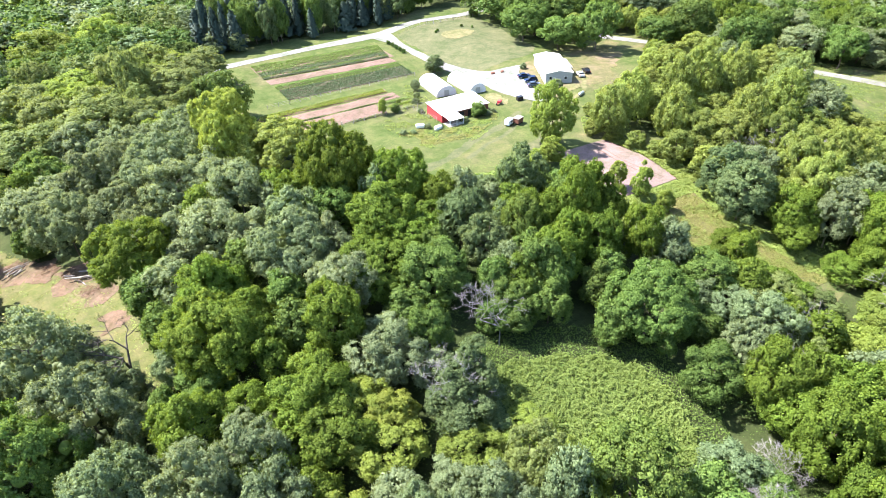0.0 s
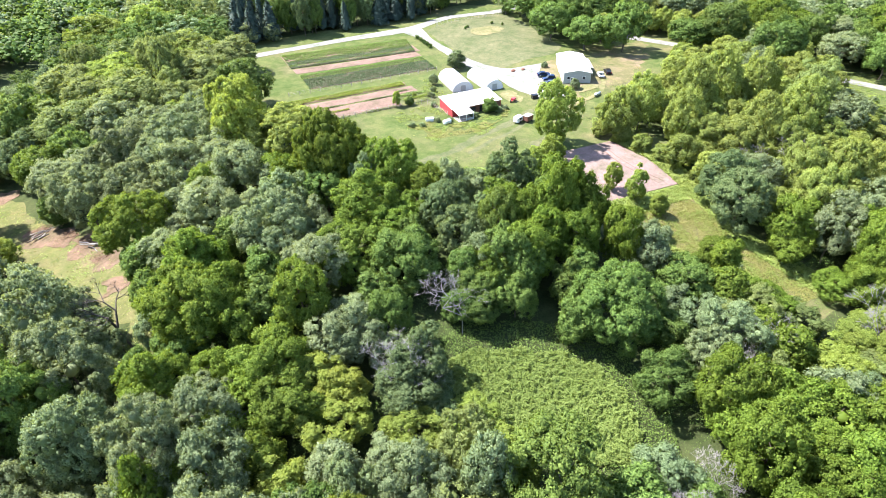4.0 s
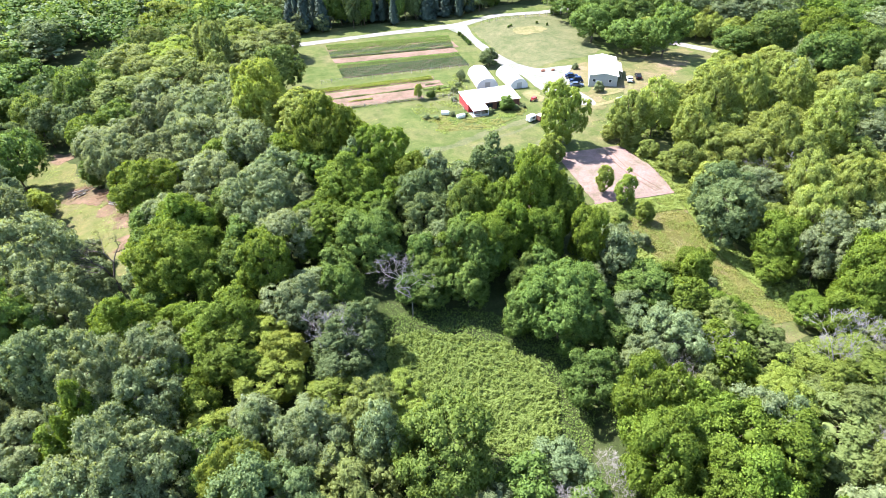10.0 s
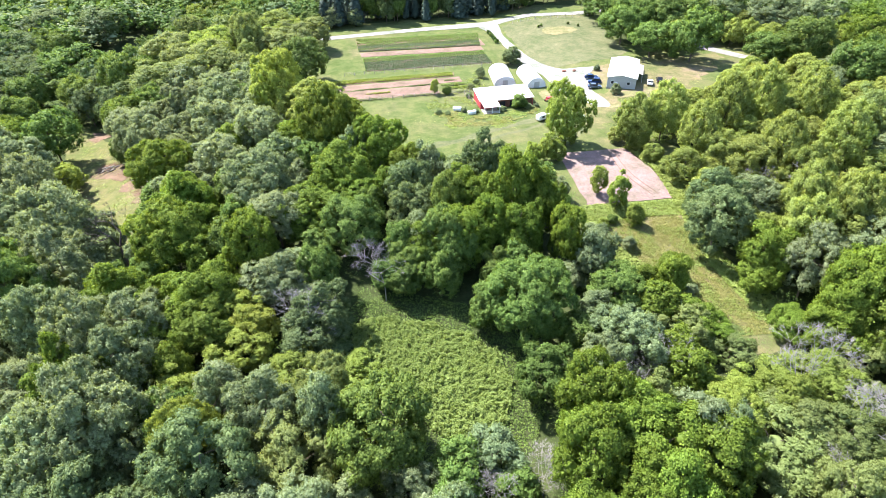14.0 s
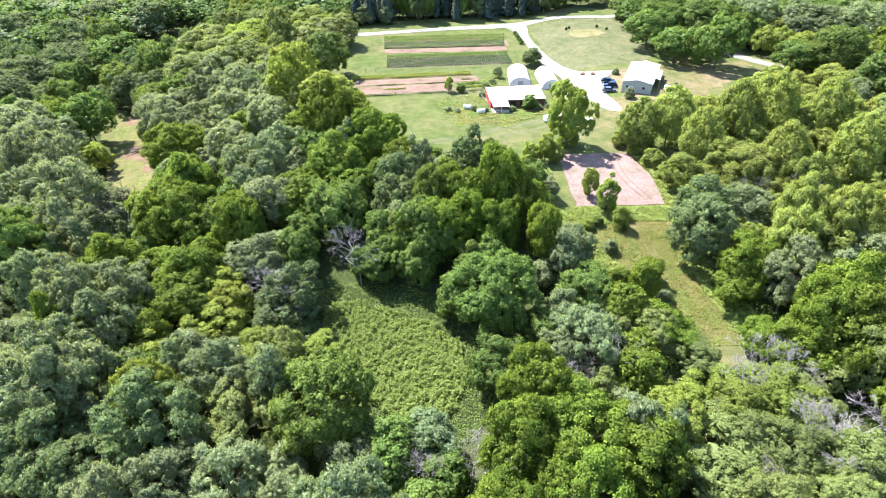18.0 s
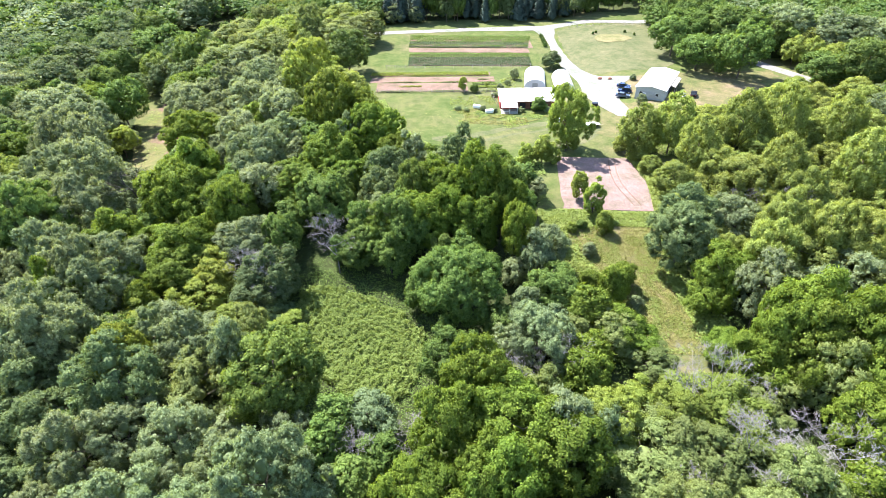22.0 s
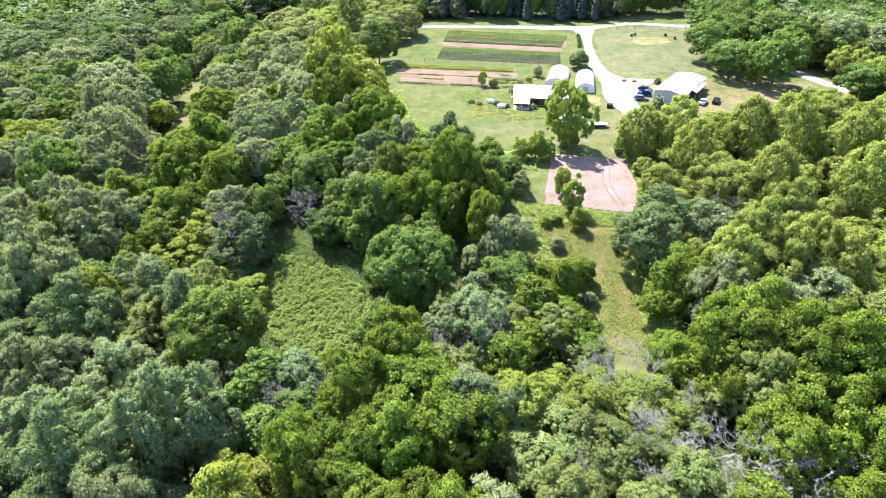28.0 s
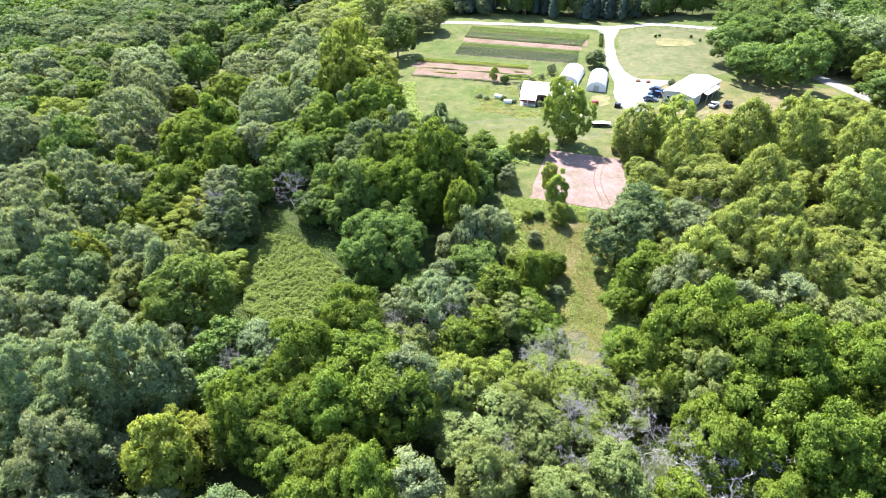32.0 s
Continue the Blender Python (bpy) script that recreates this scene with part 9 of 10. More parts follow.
S(10.3, -59.4, 1.8, 6.6)
S(45.4, 75.9, 1.7, 5.6)
S(97.3, 14.3, 1.8, 5.5)
S(79.6, -65.5, 1.9, 7.1)
S(-1.9, 50.2, 1.8, 6.1)
S(57.7, 87.6, 1.8, 4.8)
S(9.7, 23.2, 2.6, 4.7)
S(29.7, -55.4, 2.7, 6.3)
S(97.3, 49.5, 1.3, 4.3)
S(-21.4, 42.0, 1.9, 6.0)
S(-31.9, 80.0, 2.0, 5.8)
S(157.6, 49.5, 2.1, 7.3)
S(136.3, 13.9, 2.5, 5.3)
S(74.8, 90.5, 2.2, 6.8)
S(-5.7, 59.5, 2.7, 5.1)
S(-14.5, 45.7, 2.2, 6.1)
S(152.9, 104.6, 2.4, 6.8)
S(-57.6, 86.2, 2.4, 4.7)
S(174.5, -22.5, 1.9, 7.9)
S(127.1, -14.9, 2.7, 6.5)
S(145.1, 42.5, 2.6, 7.8)
S(-17.6, 27.8, 2.6, 5.0)
S(73.6, -17.1, 2.6, 6.7)
S(164.3, -4.5, 2.7, 5.5)
S(124.4, 93.8, 1.7, 7.7)
S(44.4, -37.1, 2.0, 6.7)
S(218.6, 11.0, 2.3, 4.5)
S(120.4, 28.4, 1.9, 5.0)
S(83.6, 21.8, 1.8, 7.2)
S(28.1, 57.4, 1.9, 6.0)
S(-84.4, 20.7, 2.0, 8.0)
S(120.7, 19.5, 2.3, 6.8)
S(69.2, 31.3, 2.2, 5.9)
S(59.2, 13.1, 2.6, 6.2)
S(141.2, 24.8, 2.0, 6.0)
S(67.4, 65.4, 2.4, 5.0)
S(215.9, -14.0, 2.4, 5.1)
S(151.8, 71.3, 1.8, 6.2)
S(120.6, 107.7, 2.5, 7.3)
S(53.7, -52.3, 1.8, 4.9)
S(115.3, -45.5, 2.4, 6.5)
S(89.6, -42.7, 2.5, 5.3)
S(-33.9, 83.8, 2.0, 6.7)
S(-3.9, -53.0, 2.6, 7.3)
S(181.8, 15.0, 1.9, 7.2)
S(190.5, 34.0, 2.0, 5.9)
S(5.7, 123.1, 1.8, 5.5)
S(152.6, 14.3, 2.4, 7.0)
S(190.4, 77.7, 2.1, 5.4)
S(29.3, 96.4, 2.1, 6.4)
S(88.9, 16.9, 2.1, 7.6)
S(-20.3, 68.3, 1.8, 6.2)
S(27.8, -27.9, 2.5, 6.9)
S(-36.4, 23.8, 2.0, 5.2)
S(-6.9, 122.8, 2.1, 5.8)
S(78.9, -26.4, 2.1, 7.7)
S(14.5, 146.8, 2.2, 5.6)
S(103.2, -59.1, 1.8, 5.1)
S(36.2, 35.7, 1.4, 5.4)
S(58.4, 61.6, 2.0, 4.5)
S(-17.3, -45.2, 1.8, 7.5)
S(175.4, 83.1, 1.9, 7.1)
S(79.7, -68.1, 2.3, 7.5)
S(124.3, 10.2, 2.2, 5.8)
S(30.6, 47.3, 2.7, 6.3)
S(112.8, 26.6, 2.1, 6.6)
S(11.2, 65.2, 1.8, 5.1)
S(33.4, 138.8, 1.8, 4.9)
S(-93.8, 58.5, 2.0, 7.0)
S(23.3, 123.8, 1.9, 6.8)
S(24.4, 35.9, 2.3, 4.9)
S(122.3, 0.1, 2.5, 4.8)
S(135.5, -19.2, 2.5, 6.7)
S(-83.1, 79.9, 1.9, 6.0)
S(103.3, -49.6, 1.9, 5.1)
S(189.1, 29.9, 2.3, 7.8)
S(-59.0, 56.2, 2.0, 7.7)
S(65.9, -77.2, 2.2, 7.0)
S(-47.6, 109.1, 1.8, 7.6)
S(118.0, 3.4, 2.2, 6.5)
S(8.8, -77.3, 2.2, 5.1)
S(87.4, 43.5, 2.1, 6.4)
S(17.7, 96.5, 2.4, 5.0)
S(151.6, 31.1, 2.5, 6.2)
S(60.6, -21.9, 2.7, 4.8)
S(204.2, 38.2, 2.0, 5.0)
S(180.8, 38.0, 2.5, 4.6)
S(73.2, 77.7, 2.0, 5.2)
S(-15.6, 3.5, 2.1, 6.1)
S(-58.5, 107.3, 2.3, 4.9)
S(12.3, 43.7, 2.5, 5.8)
S(33.2, -71.4, 2.7, 5.6)
S(84.1, -63.7, 1.7, 4.7)
S(144.0, 8.7, 2.4, 5.6)
S(155.1, 81.7, 2.4, 6.5)
S(48.4, 88.9, 2.7, 4.9)
S(-6.7, -48.6, 2.0, 5.3)
S(212.1, 12.8, 2.3, 5.7)
S(50.2, -85.1, 1.9, 6.0)
S(45.8, -86.4, 1.8, 4.5)
S(97.2, -5.0, 2.5, 7.7)
S(83.7, -56.2, 1.9, 7.7)
S(37.5, -87.7, 1.8, 7.1)
S(160.7, -16.8, 2.1, 4.9)
S(62.6, 1.9, 2.1, 4.7)
S(11.3, -65.0, 2.5, 6.2)
S(193.3, -26.2, 1.9, 5.5)
S(186.7, -4.4, 2.6, 6.1)
S(36.3, 135.0, 2.1, 6.4)
S(200.5, -12.9, 2.4, 7.0)
S(52.3, 92.7, 2.4, 5.6)
S(20.4, -84.0, 1.8, 5.8)
S(-15.9, -10.1, 2.6, 5.5)
S(109.1, 9.2, 2.3, 4.9)
S(4.3, 10.5, 1.7, 4.6)
S(35.3, -32.6, 1.8, 5.4)
S(158.8, 24.0, 2.1, 8.0)
S(39.4, 3.0, 1.8, 4.6)
S(33.9, 37.3, 1.8, 7.9)
S(-4.3, -39.2, 2.2, 7.1)
S(-38.4, 77.1, 2.1, 5.9)
S(200.8, 58.5, 2.1, 6.3)
S(62.6, 79.7, 2.5, 5.0)
S(-38.6, 38.0, 1.9, 7.4)
S(117.8, 45.1, 1.8, 7.6)
S(141.1, 100.9, 2.6, 7.9)
S(34.2, -5.4, 1.8, 5.2)
S(52.4, 81.7, 2.0, 7.2)
S(141.0, 112.6, 2.3, 6.6)
S(-7.3, 95.2, 2.7, 4.8)
S(70.1, -71.2, 2.6, 5.6)
S(184.0, -22.5, 2.3, 5.5)
S(33.6, 1.9, 2.3, 6.6)
S(-75.6, 74.6, 1.7, 5.7)
S(78.9, 6.5, 1.8, 6.9)
S(48.3, 18.1, 2.0, 6.5)
S(204.9, 40.1, 1.9, 6.4)
S(162.1, 74.5, 2.1, 5.4)
S(43.6, -17.0, 2.1, 6.6)
S(28.3, -61.0, 2.0, 7.7)
S(115.8, -18.8, 2.6, 7.9)
S(191.7, -5.3, 2.7, 5.5)
S(163.9, 9.6, 2.3, 5.3)
S(20.1, 127.6, 2.5, 5.4)
S(130.4, 23.9, 2.3, 6.6)
S(168.4, 48.2, 2.7, 6.5)
S(120.0, 37.7, 2.0, 5.1)
S(196.1, 6.6, 2.8, 6.2)
S(201.2, 5.2, 1.9, 7.8)
S(160.4, 61.5, 2.7, 7.6)
S(5.1, 27.2, 2.8, 6.5)
S(150.2, 33.9, 2.1, 5.0)
S(54.1, -19.9, 2.5, 6.2)
S(74.4, -50.1, 2.5, 4.9)
S(80.2, -45.4, 2.6, 5.0)
S(60.7, 88.7, 2.7, 7.3)
S(188.9, 46.9, 2.0, 4.6)
S(17.0, 73.1, 1.9, 7.6)
S(48.5, 82.7, 2.5, 5.1)
S(-14.4, 18.1, 1.9, 7.7)
S(65.5, 19.3, 1.9, 6.0)
S(32.0, 5.5, 2.7, 7.4)
S(1.7, -35.9, 2.6, 6.8)
S(107.6, -17.3, 1.7, 4.7)
S(51.3, 10.0, 2.3, 7.9)
S(204.7, 24.9, 1.8, 7.1)
S(-61.1, 46.5, 1.8, 4.7)
S(153.4, 91.0, 2.6, 4.8)
S(92.6, -36.0, 2.6, 6.9)
S(92.7, -77.3, 2.0, 4.6)
S(78.5, -71.5, 2.6, 6.3)
S(18.9, 113.9, 1.8, 5.2)
S(177.0, 75.8, 2.5, 7.0)
S(5.4, 2.3, 2.6, 6.3)
S(-21.7, 81.5, 2.1, 6.3)
S(53.2, 55.9, 2.0, 4.7)
S(121.6, 52.3, 2.0, 7.2)
S(124.2, 73.2, 2.3, 7.7)
S(59.5, 44.4, 2.1, 7.3)
S(-8.6, -40.1, 2.0, 5.3)
S(71.6, 89.7, 1.9, 7.5)
S(211.2, 3.0, 1.8, 7.5)
S(153.7, 100.1, 1.8, 7.4)
S(48.5, -4.4, 1.8, 4.9)
S(-23.5, 8.4, 2.4, 6.1)
S(-26.8, 27.9, 2.1, 4.8)
S(-33.3, 90.3, 2.4, 5.7)
S(-61.8, 15.5, 2.7, 6.2)
S(157.5, 4.2, 2.0, 6.3)
S(134.7, 53.0, 2.4, 7.5)
S(68.9, -63.3, 2.1, 7.7)
S(170.8, 35.1, 2.1, 7.4)
S(16.6, 8.7, 1.9, 7.9)
S(32.5, 111.1, 2.6, 7.3)
S(157.3, 0.4, 2.5, 6.4)
S(-38.3, 118.1, 1.8, 5.2)
S(-22.3, 34.0, 2.1, 5.7)
S(-30.7, 18.2, 2.6, 7.5)
S(64.0, -49.0, 2.3, 5.1)
S(18.3, 61.0, 2.3, 6.9)
S(-13.7, 54.7, 1.7, 7.4)
S(10.2, 132.9, 2.4, 5.9)
S(201.9, 49.6, 2.1, 6.6)
S(198.8, 16.8, 2.0, 4.8)
S(69.9, -9.0, 2.0, 7.5)
S(18.1, -7.5, 2.0, 6.2)
S(112.7, 13.3, 2.4, 5.8)
S(-58.0, 103.2, 1.9, 6.0)
S(46.5, -8.2, 2.0, 6.6)
S(87.9, 57.7, 2.5, 6.5)
S(-21.0, -30.3, 2.7, 7.2)
S(27.0, -46.5, 2.4, 7.4)
S(15.1, 23.0, 2.4, 5.3)
S(39.7, 75.4, 2.7, 6.7)
S(190.3, 15.7, 2.3, 5.8)
S(71.7, -80.6, 2.1, 7.3)
S(45.8, 13.8, 1.8, 7.7)
S(79.4, -21.9, 2.7, 4.7)
S(153.1, -12.8, 1.9, 4.7)
S(-86.6, 40.9, 2.2, 7.0)
S(25.8, 111.7, 2.2, 5.8)
S(-90.6, 43.9, 2.6, 5.5)
S(173.5, 95.9, 2.2, 6.1)
S(186.0, 70.3, 1.8, 6.6)
S(77.6, 39.1, 2.7, 6.6)
S(137.3, -22.7, 1.7, 5.6)
S(209.0, 9.4, 2.0, 5.8)
S(61.8, -48.8, 1.9, 5.1)
S(99.4, 6.8, 1.9, 4.6)
S(29.0, 1.9, 2.5, 6.6)
S(89.9, -78.5, 2.2, 5.9)
S(-17.4, 12.6, 2.8, 7.8)
S(164.0, 109.4, 2.1, 4.9)
S(106.0, -51.4, 2.4, 6.9)
S(-51.0, 59.8, 1.8, 6.8)
S(78.4, 51.9, 2.6, 6.9)
S(-64.9, 88.1, 1.9, 6.5)
S(80.3, 93.1, 1.3, 4.3)
S(-30.2, 64.6, 2.6, 5.1)
S(33.3, -14.6, 2.2, 6.8)
S(124.1, 41.8, 1.8, 5.4)
S(105.9, -24.6, 1.8, 7.0)
S(173.7, 31.4, 2.5, 6.5)
S(170.7, 54.4, 1.9, 7.9)
S(-38.6, 54.6, 2.4, 5.9)
S(51.6, 98.0, 2.5, 6.2)
S(139.8, 107.6, 2.4, 6.5)
S(-46.2, 22.5, 2.3, 5.2)
S(-48.0, 99.7, 2.6, 7.8)
S(87.5, 29.7, 1.7, 7.4)
S(51.0, 69.5, 2.1, 6.2)
S(200.6, 44.6, 1.7, 6.6)
S(17.8, 27.0, 2.1, 6.8)
S(-50.1, 98.2, 1.9, 5.0)
S(112.8, 42.7, 2.2, 7.1)
S(159.0, 110.1, 1.9, 7.5)
S(-84.8, 45.0, 2.2, 5.3)
S(120.2, 62.8, 2.3, 5.1)
S(206.6, 47.0, 2.5, 7.4)
S(99.6, -27.0, 2.4, 8.0)
S(76.1, 86.0, 2.6, 6.1)
S(-65.8, 94.5, 1.8, 5.9)
S(110.0, -23.1, 2.0, 4.8)
S(150.7, 44.7, 2.5, 6.8)
S(193.3, 45.1, 2.3, 4.6)
S(26.1, 1.1, 2.6, 7.2)
S(-101.1, 37.5, 2.1, 6.9)
S(-1.3, 110.1, 2.7, 6.4)
S(75.6, -35.5, 2.3, 6.0)
S(167.7, -6.2, 2.6, 4.7)
S(28.3, 49.9, 1.3, 4.3)
S(66.7, -0.5, 2.0, 6.5)
S(184.3, 80.4, 2.5, 6.4)
S(41.5, 23.5, 2.1, 7.8)
S(-78.2, 50.9, 1.9, 4.9)
S(17.2, -3.1, 2.5, 4.7)
S(67.7, 49.8, 2.1, 5.7)
S(-91.6, 49.2, 2.1, 8.0)
S(-46.5, 60.5, 1.9, 5.3)
S(64.0, 72.5, 2.1, 7.8)
S(124.3, 66.8, 2.6, 7.8)
S(16.5, -71.7, 2.0, 5.1)
S(82.8, 74.3, 1.9, 5.5)
S(-82.0, 29.1, 2.1, 7.2)
S(179.2, 70.2, 2.2, 6.4)
S(48.8, -56.6, 2.5, 7.4)
S(43.9, 84.0, 2.4, 6.3)
S(162.3, 106.1, 2.1, 5.0)
S(144.0, 75.6, 2.7, 6.3)
S(-69.1, 68.7, 1.8, 5.1)
S(30.3, 87.8, 2.6, 6.0)
S(94.6, 3.4, 1.7, 7.4)
S(56.3, 14.1, 2.2, 5.7)
S(161.9, 57.7, 2.7, 7.4)
S(157.3, 65.8, 1.8, 5.8)
S(12.6, 3.7, 1.7, 6.1)
S(-71.0, 61.6, 2.7, 4.8)
S(-56.9, 29.9, 2.5, 7.5)
S(81.6, -30.0, 2.2, 5.1)
S(88.2, 74.5, 2.0, 5.0)
S(64.6, 44.5, 1.8, 5.1)
S(126.7, 62.1, 2.2, 5.4)
S(-77.3, 76.5, 1.9, 6.6)
S(79.1, 79.1, 2.4, 6.7)
S(144.5, 84.5, 2.1, 7.6)
S(161.4, 79.2, 2.0, 4.7)
S(177.0, 4.8, 2.4, 6.0)
S(135.1, -9.8, 2.6, 5.0)
S(98.6, -9.5, 2.2, 5.4)
S(135.4, 17.6, 2.5, 7.9)
S(0.8, 49.1, 2.6, 5.5)
S(135.4, 55.1, 1.8, 7.3)
S(39.5, 101.1, 2.3, 5.6)
S(28.7, 133.7, 2.1, 6.6)
S(-6.2, -61.1, 2.5, 6.4)
S(74.5, -33.1, 2.7, 7.3)
S(99.9, -61.1, 2.4, 6.7)
S(120.6, -44.0, 1.9, 4.9)
S(-41.3, 117.4, 1.8, 7.2)
S(-67.3, 82.3, 2.3, 7.2)
S(1.8, 29.5, 2.4, 6.5)
S(205.0, 44.4, 1.7, 6.3)
S(150.7, 6.9, 2.8, 7.5)
S(183.7, 42.5, 2.2, 7.8)
S(179.7, 47.6, 2.3, 5.5)
S(34.5, -80.8, 2.6, 6.2)
S(92.1, 15.3, 2.4, 6.2)
S(10.6, -67.9, 2.4, 6.4)
S(-11.1, 31.6, 1.8, 6.0)
S(63.8, -24.2, 2.3, 5.9)
S(-4.0, -24.5, 2.1, 5.6)
S(133.8, 101.0, 2.3, 6.3)
S(65.0, -87.6, 2.1, 6.2)
S(22.9, 14.4, 1.9, 5.3)
S(147.3, 51.3, 2.5, 7.9)
S(-59.9, 49.6, 2.4, 5.0)
S(53.8, 50.1, 2.8, 5.4)
S(94.2, -23.2, 2.0, 4.7)
S(96.0, 41.7, 1.6, 5.5)
S(130.0, 88.8, 2.1, 5.7)
S(119.6, -10.7, 2.4, 5.0)
S(-3.7, -57.7, 2.0, 7.1)
S(87.7, -25.2, 1.9, 7.6)
S(-9.7, -45.3, 1.7, 7.0)
S(140.7, 17.1, 2.3, 5.1)
S(-2.9, 114.8, 1.9, 4.5)
S(108.3, -40.6, 1.7, 6.3)
S(78.6, 82.8, 2.6, 5.5)
S(73.4, -83.9, 2.2, 5.5)
S(-12.5, -30.9, 2.6, 5.9)
S(47.3, 56.8, 1.9, 7.7)
S(29.4, 121.8, 1.9, 6.8)
S(-18.9, 60.5, 2.1, 7.7)
S(0.4, -72.1, 2.0, 6.5)
S(-71.8, 51.0, 2.5, 5.7)
S(-76.5, 65.9, 2.1, 6.1)
S(44.5, 63.4, 1.7, 7.3)
S(24.4, -68.9, 2.7, 6.5)
S(90.4, -68.5, 1.9, 6.9)
S(187.4, -18.3, 1.7, 4.8)
S(41.7, -82.4, 2.5, 4.9)
S(0.9, -7.4, 2.1, 6.3)
S(95.0, 18.8, 2.7, 6.8)
S(28.9, 5.6, 1.8, 4.6)
S(-48.1, 69.1, 2.8, 7.3)
S(167.4, 68.9, 2.0, 7.6)
S(15.1, 14.3, 2.5, 6.2)
S(16.0, -17.6, 1.8, 5.9)
S(79.4, 26.3, 2.2, 4.6)
S(7.7, 99.1, 2.5, 7.7)
S(138.3, 58.4, 2.5, 4.6)
S(48.2, 3.4, 2.5, 5.1)
S(68.7, 15.6, 2.1, 7.6)
S(80.8, 44.5, 2.1, 6.4)
S(148.1, 12.9, 2.8, 6.3)
S(53.1, 100.6, 2.2, 5.8)
S(123.6, 53.9, 2.2, 7.2)
S(-44.6, 86.2, 2.2, 7.4)
S(-32.5, 28.9, 2.0, 6.8)
S(115.5, 36.2, 2.6, 5.7)
S(32.6, 144.1, 2.5, 7.6)
S(164.0, 21.7, 2.8, 7.8)
S(156.1, 91.0, 2.1, 6.2)
S(9.7, -13.5, 2.0, 6.0)
S(78.2, -82.6, 2.7, 6.7)
S(-50.7, 77.2, 2.0, 6.7)
S(205.4, 9.5, 1.7, 5.2)
S(-8.0, 75.5, 1.7, 4.3)
S(-64.0, 29.7, 1.8, 4.9)
S(55.2, -85.9, 1.8, 5.5)
S(86.3, -67.4, 1.8, 5.8)
S(-84.9, 60.8, 2.5, 7.1)
S(185.1, 65.8, 2.3, 4.7)
S(113.5, 8.1, 1.9, 6.3)
S(28.1, -76.1, 2.2, 5.0)
S(-44.6, 31.6, 1.7, 5.2)
S(-107.2, 35.6, 2.0, 6.6)
S(150.6, 88.3, 2.3, 6.5)
S(-2.2, -66.9, 2.0, 5.7)
S(43.8, 12.9, 2.1, 7.4)
S(172.8, 23.8, 2.4, 7.3)
S(218.7, -24.0, 2.1, 8.0)
S(55.1, -90.5, 2.4, 7.6)
S(-60.3, 24.8, 2.3, 6.6)
S(-5.0, -13.8, 2.0, 5.9)
S(27.2, 43.2, 2.5, 5.3)
S(158.6, 45.5, 1.9, 4.8)
S(46.9, -84.2, 2.4, 7.8)
S(-47.8, 44.5, 1.7, 7.5)
S(10.4, 144.1, 2.7, 7.8)
S(-12.9, 24.8, 2.5, 7.1)
S(81.0, 15.8, 2.3, 6.8)
S(-13.5, -2.9, 1.9, 7.3)
S(208.1, 38.5, 2.2, 5.1)
S(50.0, -30.4, 2.0, 5.9)
S(107.9, -38.4, 1.9, 5.7)
S(64.8, 61.5, 2.7, 5.0)
S(-0.2, 100.5, 2.0, 7.1)
S(85.4, 32.1, 2.2, 6.9)
S(80.2, -61.2, 2.4, 7.9)
S(25.1, 23.8, 1.9, 6.7)
S(1.2, 1.6, 1.8, 7.7)
S(-75.9, 69.0, 2.5, 5.6)
S(-72.6, 35.2, 1.8, 5.6)
S(-11.7, 11.3, 2.0, 7.1)
S(6.9, 56.0, 2.7, 6.4)
S(-77.6, 17.0, 2.1, 5.9)
S(-70.3, 23.5, 2.0, 4.6)
S(41.5, -62.7, 1.9, 5.7)
S(29.5, 114.7, 1.8, 4.8)
S(169.0, 92.5, 2.3, 6.3)
S(24.7, 143.3, 2.4, 7.3)
S(-85.0, 35.7, 2.2, 6.6)
S(-64.7, 82.5, 2.1, 4.5)
S(194.7, -6.1, 2.4, 7.1)
S(24.3, -12.8, 1.9, 8.0)
S(-69.5, 50.9, 1.9, 5.9)
S(54.6, 84.6, 2.2, 6.9)
S(140.1, 35.2, 2.0, 7.6)
S(170.6, 20.5, 1.8, 6.8)
S(153.0, 77.4, 2.5, 6.9)
S(-11.1, 139.1, 2.4, 6.7)
S(-1.5, 1.2, 2.2, 7.1)
S(42.9, 101.2, 2.0, 5.3)
S(212.1, -25.3, 1.8, 6.3)
S(171.9, 8.7, 2.7, 8.0)
S(168.7, -20.9, 1.9, 7.5)
S(166.3, 35.3, 1.9, 7.4)
S(219.6, -16.1, 1.9, 7.7)
S(23.3, -24.6, 2.0, 7.1)
S(27.6, 23.9, 1.8, 5.4)
S(-45.1, 100.0, 2.6, 4.8)
S(18.2, 123.0, 1.8, 5.5)
S(-35.5, 54.5, 1.8, 7.9)
S(36.1, -0.2, 2.1, 6.0)
S(-34.3, 100.3, 2.1, 7.5)
S(92.7, 25.5, 2.2, 6.9)
S(-55.7, 21.6, 2.5, 5.7)
S(-6.0, 127.9, 2.0, 6.0)
S(-12.6, 60.0, 2.1, 6.8)
S(10.6, 55.0, 1.8, 6.6)
S(171.8, -7.1, 2.5, 6.0)
S(18.8, 112.0, 1.9, 7.1)
S(121.9, 21.5, 2.2, 6.8)
S(148.0, 107.2, 2.8, 6.9)
S(17.3, 118.1, 2.3, 4.6)
S(7.6, 132.3, 2.3, 6.8)
S(-75.2, 39.1, 2.1, 7.5)
S(46.9, -30.1, 1.8, 4.9)
S(116.2, -22.7, 2.5, 6.1)
S(204.9, -1.2, 1.8, 5.2)
S(97.4, -72.5, 1.8, 5.3)
S(104.3, -4.8, 1.8, 6.0)
S(72.9, 60.8, 1.9, 7.7)
